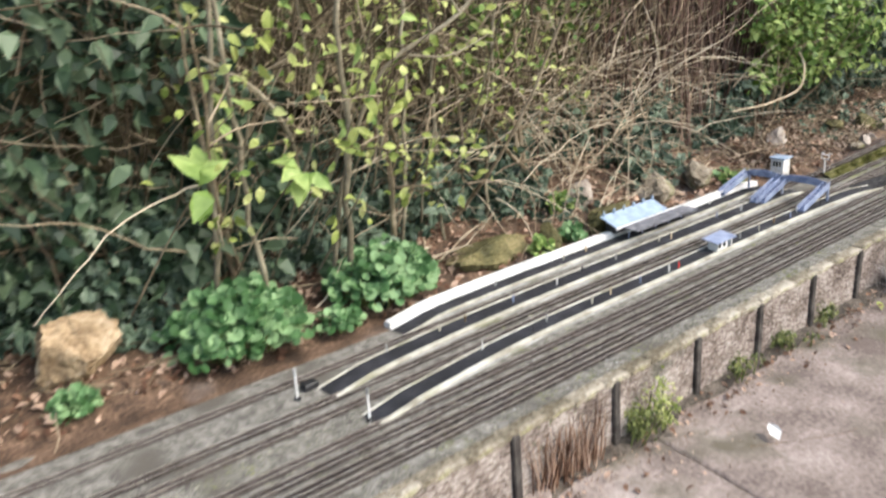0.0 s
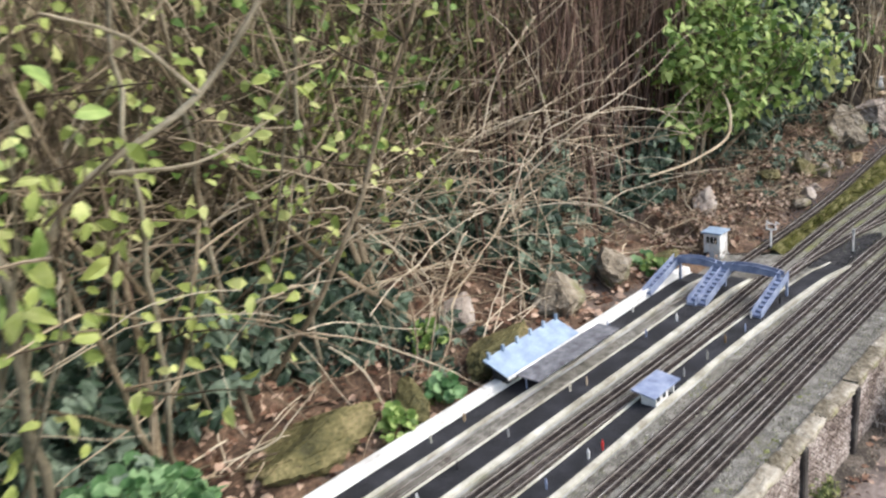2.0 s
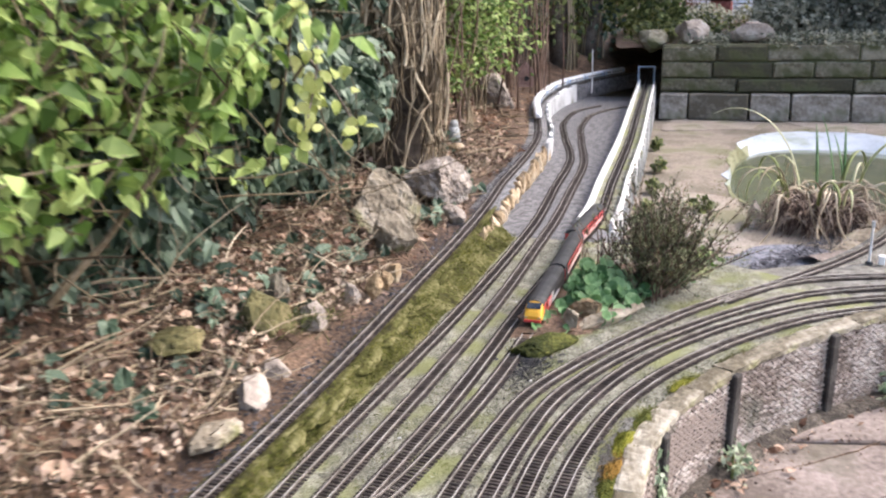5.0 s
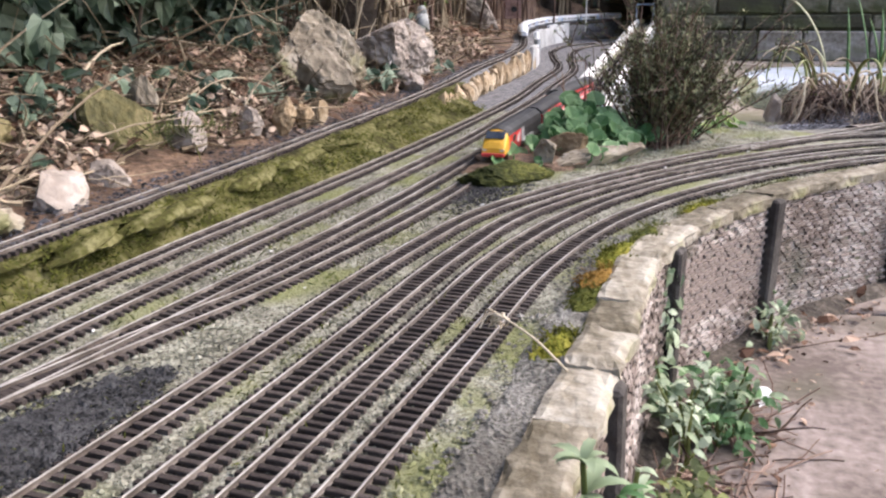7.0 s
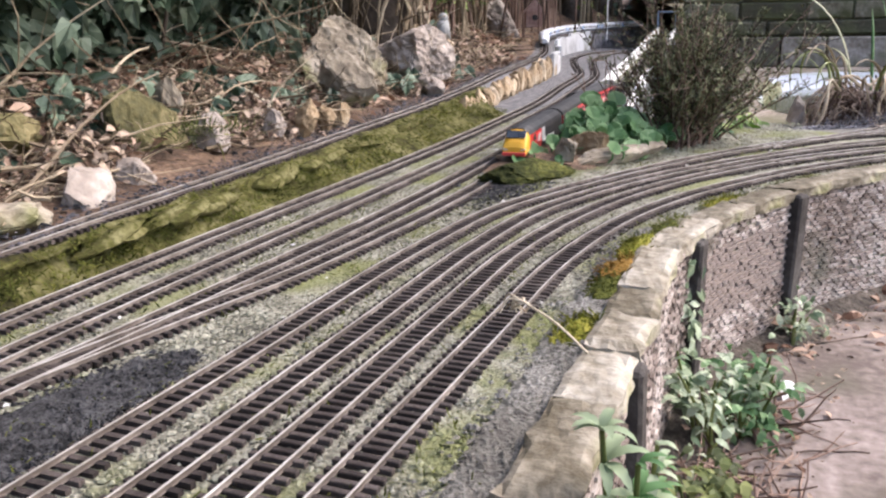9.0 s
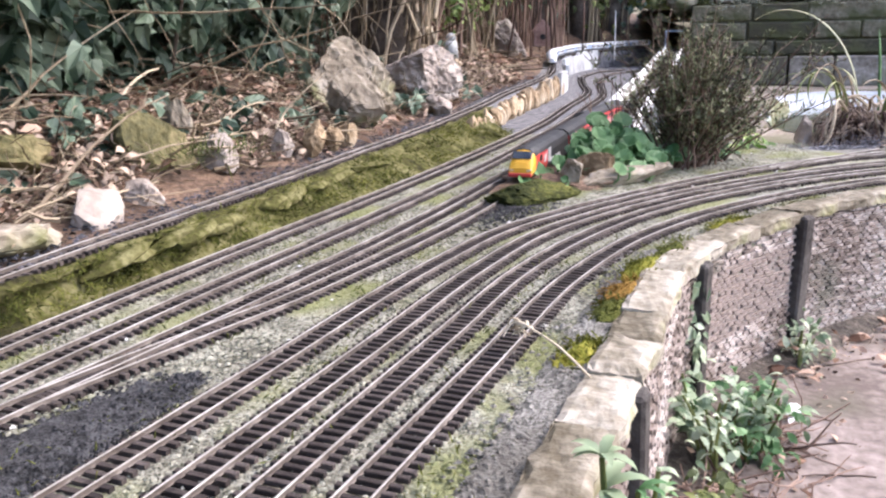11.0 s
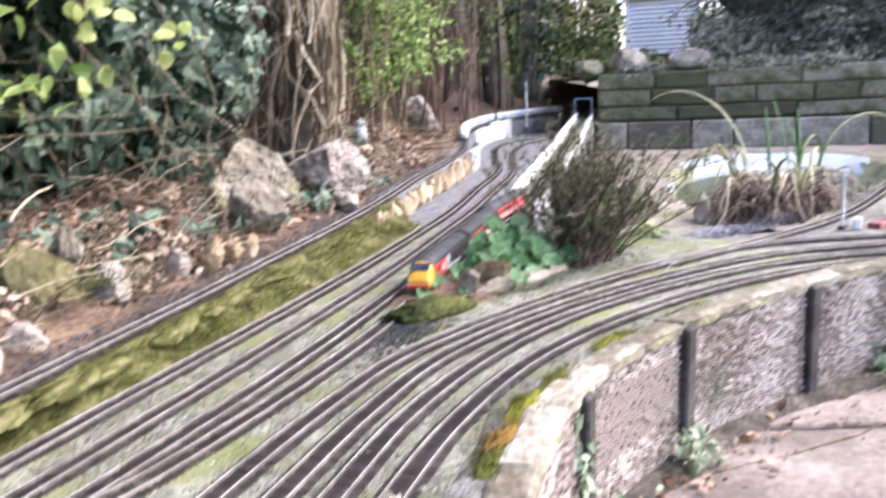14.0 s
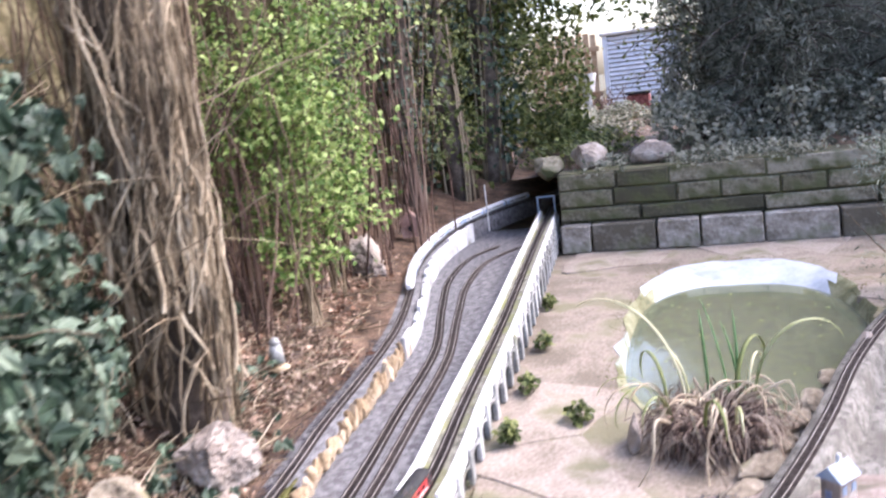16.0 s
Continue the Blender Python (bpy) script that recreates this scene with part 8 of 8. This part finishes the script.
bk.to_mesh(BRICK)
bk.free()
BRICK.materials.append(M_brick)
BV = [Vector(c) for c in ((-0.0054, -0.002, -0.0018), (0.0054, -0.002, -0.0018), (0.0048, 0.002, -0.0014), (-0.0048, 0.002, -0.0014), (-0.0054, -0.002, 0.0018), (0.0054, -0.002, 0.0018), (0.0048, 0.002, 0.0014), (-0.0048, 0.002, 0.0014))]
single = 0
for i in range(len(ps) - 1):
    V, F = [], []
    for row in range(int(-GROUND / 0.0044)):
        z = GROUND + 0.004 + row * 0.0044
        s_ = ps[i] + 0.012 + (row % 2) * 0.0058
        while s_ < ps[i + 1] - 0.01:
            if rng.random() > 0.05:
                p, t = on_w(s_)
                n_ = np.array((t[1], -t[0]))
                d = 0.0125 + rng.normal(0, 0.0007)
                m = pose(p[0] + n_[0] * d, p[1] + n_[1] * d, z + rng.normal(0, 0.0002), rng.normal(0, 1.6), rng.normal(0, 0.8), math.degrees(math.atan2(t[1], t[0])) + 180 + rng.normal(0, 1.2))
                if PILLARS[i][0] == 0.41 and single < 300 and row > 12:
                    ob = new("brick", BRICK)
                    ob.parent = wf
                    ob.matrix_basis = m
                    single += 1
                else:
                    b = len(V)
                    V += [tuple(m @ c) for c in BV]
                    F += [tuple(b + k for k in f) for f in ((7, 6, 5, 4), (0, 1, 2, 3), (1, 5, 6, 2), (2, 6, 7, 3), (3, 7, 4, 0))]
            s_ += 0.0116
    tagged(mesh_part("brick_courses", V, F, M_brick, wf), kind="stuff")


def coping_bm(w, seed):
    """A flat coping stone with broken, uneven edges."""
    bm = bmesh.new()
    box(bm, (w + 0.003, 0.034, 0.012))
    bmesh.ops.subdivide_edges(bm, edges=bm.edges[:], cuts=6, use_grid_fill=True)
    for v in bm.verts:
        o = Vector((seed * 1.7, 0, seed))
        e = 1.0 if abs(v.co.y) > 0.016 or abs(v.co.x) > w / 2 - 0.002 else 0.3
        v.co += Vector((noise.noise(v.co * 60 + o) * 0.003, (noise.noise(v.co * 45 - o) * 0.004 + noise.noise(v.co * 140 - o) * 0.0024) * e, (noise.noise(v.co * 50 + o * 2) * 0.003 + noise.noise(v.co * 170 + o) * 0.0018) * max(e, 0.6)))
        if v.co.z > 0.004 and e == 1.0:
            v.co.z -= 0.002
    return bm


s_ = 0.0
i = 0
while s_ < seg[-1] - 0.1:
    w = rng.uniform(0.05, 0.13)
    p, t = on_w(s_ + w / 2)
    if w > 0.0:
        ob = part("coping_stone", coping_bm(w, 200 + i), M_coping, wf)
        ob.matrix_world = pose(p[0], p[1], 0.003 + rng.normal(0, 0.001), rng.normal(0, 0.8), rng.normal(0, 0.5), math.degrees(math.atan2(t[1], t[0])) + rng.normal(0, 1.4))
    s_ += w
    i += 1


# crazy paving: irregular slabs fitted together
def clip_half(poly, p, n):
    """The part of a polygon on the near side of a line."""
    out = []
    for i in range(len(poly)):
        a, b = poly[i], poly[(i + 1) % len(poly)]
        da, db = np.dot(a - p, n), np.dot(b - p, n)
        if da <= 0:
            out.append(a)
        if da * db < 0:
            out.append(a + (b - a) * da / (da - db))
    return out


def crazy_paving(name, u0, u1, v0, v1, z, size, joint, mat, label, seed, skip=None):
    r = np.random.default_rng(seed)
    top = thing(name, label, "paving", kind="structure")
    nu, nv = int((u1 - u0) / size), int((v1 - v0) / size)
    sites = np.array([(u0 + (i + 0.5 + r.uniform(-0.4, 0.4) + 0.25 * (j % 2)) * size, v0 + (j + 0.5 + r.uniform(-0.4, 0.4)) * size) for i in range(nu) for j in range(nv)])
    for c in sites:
        near = sites[(np.abs(sites - c).max(1) < 2.6 * size) & (np.abs(sites - c).max(1) > 1e-6)]
        poly = [c + np.array(q) * size * 1.7 for q in ((-1, -1), (1, -1), (1, 1), (-1, 1))]
        for o in near:
            n = (o - c) / np.linalg.norm(o - c)
            poly = clip_half(poly, (o + c) / 2 - n * joint * r.uniform(0.7, 1.3), n)
            if len(poly) < 3:
                break
        if len(poly) < 3:
            continue
        for edge, n in (((u0, 0), (-1, 0)), ((u1, 0), (1, 0)), ((0, v0), (0, -1)), ((0, v1), (0, 1))):
            poly = clip_half(poly, np.array(edge), np.array(n))
        if len(poly) < 3:
            continue
        mid = np.mean(poly, axis=0)
        if skip and skip(mid[0], mid[1]):
            continue
        rim = []
        for i in range(len(poly)):
            a, b = poly[i], poly[(i + 1) % len(poly)]
            k = max(1, int(np.linalg.norm(b - a) / 0.035))
            rim += [a + (b - a) * t / k for t in range(k)]
        rim = [p + size * 0.05 * np.array((bumps(p[0], p[1], 2.6 / size, seed), bumps(p[1], p[0], 2.6 / size, seed + 3))) + 0.004 * np.array((bumps(p[0], p[1], 28, seed), bumps(p[1], p[0], 31, seed))) for p in rim]
        mid = np.mean(rim, axis=0)
        V, n = [], len(rim)
        for f, dz in ((1.0, -0.03), (1.0, -0.0045), (0.985, -0.001), (0.8, 0.0), (0.4, 0.0)):
            for p in rim:
                q = mid + (p - mid) * f
                V.append((q[0] - mid[0], q[1] - mid[1], dz + (0.003 * bumps(q[0], q[1], 5, seed) + 0.0015 * bumps(q[0], q[1], 19, seed) if dz > -0.02 else 0)))
        V.append((0, 0, 0.003 * bumps(mid[0], mid[1], 5, seed)))
        F = [(k * n + i, k * n + (i + 1) % n, (k + 1) * n + (i + 1) % n, (k + 1) * n + i) for k in range(4) for i in range(n)]
        F += [(4 * n + i, 4 * n + (i + 1) % n, 5 * n) for i in range(n)]
        ob = mesh_part("slab", V, F, mat, top, smooth=False)
        ob.matrix_world = pose(mid[0], mid[1], z + r.normal(0, 0.001), r.normal(0, 0.25), r.normal(0, 0.25), 0)


crazy_paving("path", -5, 1.3, -4.2, 0.05, GROUND, 0.9, 0.0014, M_paving, "worn pinkish-grey stone path with cracked joints", 3)
crazy_paving("terrace", 1.2, 4.4, -2.7, 0.6, TERRACE, 0.36, 0.003, M_terrace, "worn pinkish terrace slabs around the pond", 5, lambda u, v: (abs(u - PC[0] + 0.04) < 1.06 and abs(v - PC[1]) < 0.53) or (u < 1.9 and v < -0.2) or (u < 1.45 and v < 0.0) or v > 0.02 + 0.085 * (u - 1.5) + 0.05)
# soil under the terrace with the pond left open
big_ring = [(PC[0] + 1.56 * x, PC[1] + 2.3 * y) for x, y in [((p[0] - PC[0]), (p[1] - PC[1])) for p in pond_ring(0, 1, 1, p=9)]]
tagged(mesh_part("terrace_soil", *rings_mesh([(wavy(pond_ring(-0.04, 0.93, 0.41), 0.03, 13), TERRACE - 0.004), (big_ring, TERRACE - 0.008)]), M_terrace), "gritty pinkish soil between the terrace slabs", "ground", kind="structure")

# stone wall behind the pond
sw = thing("wall_garden", "weathered garden wall of squared stone blocks", "wall", kind="structure")
bm = bmesh.new()
box(bm, (0.2, 3.3, 0.41), pose(4.4, -1.32, 0.11))
part("core", bm, M_wallstone, sw)
r6 = np.random.default_rng(11)
for z0, h, face, mean, mat in ((-0.085, 0.145, 4.205, 0.24, M_wallstone_pale), (0.066, 0.07, 4.27, 0.42, M_wallstone), (0.14, 0.085, 4.28, 0.32, M_wallstone), (0.229, 0.085, 4.29, 0.38, M_wallstone)):
    v = 0.33
    while v > -2.9:
        w = mean * r6.uniform(0.55, 1.4)
        bm = bmesh.new()
        box(bm, (0.12 + r6.uniform(-0.008, 0.008), w - 0.01, h - 0.005), None, bevel=0.006)
        bmesh.ops.subdivide_edges(bm, edges=[e for e in bm.edges if e.calc_length() > 0.05], cuts=2, use_grid_fill=True)
        for vt in bm.verts:
            vt.co += Vector((1, 0.3, 0.4)) * (0.006 * noise.noise(vt.co * 14 + Vector((v * 9, z0 * 50, 0))))
        ob = part("block", bm, mat, sw)
        ob.matrix_world = pose(face + 0.06, v - w / 2, z0 + h / 2, r6.normal(0, 0.6), r6.normal(0, 0.6), r6.normal(0, 1.0))
        v -= w
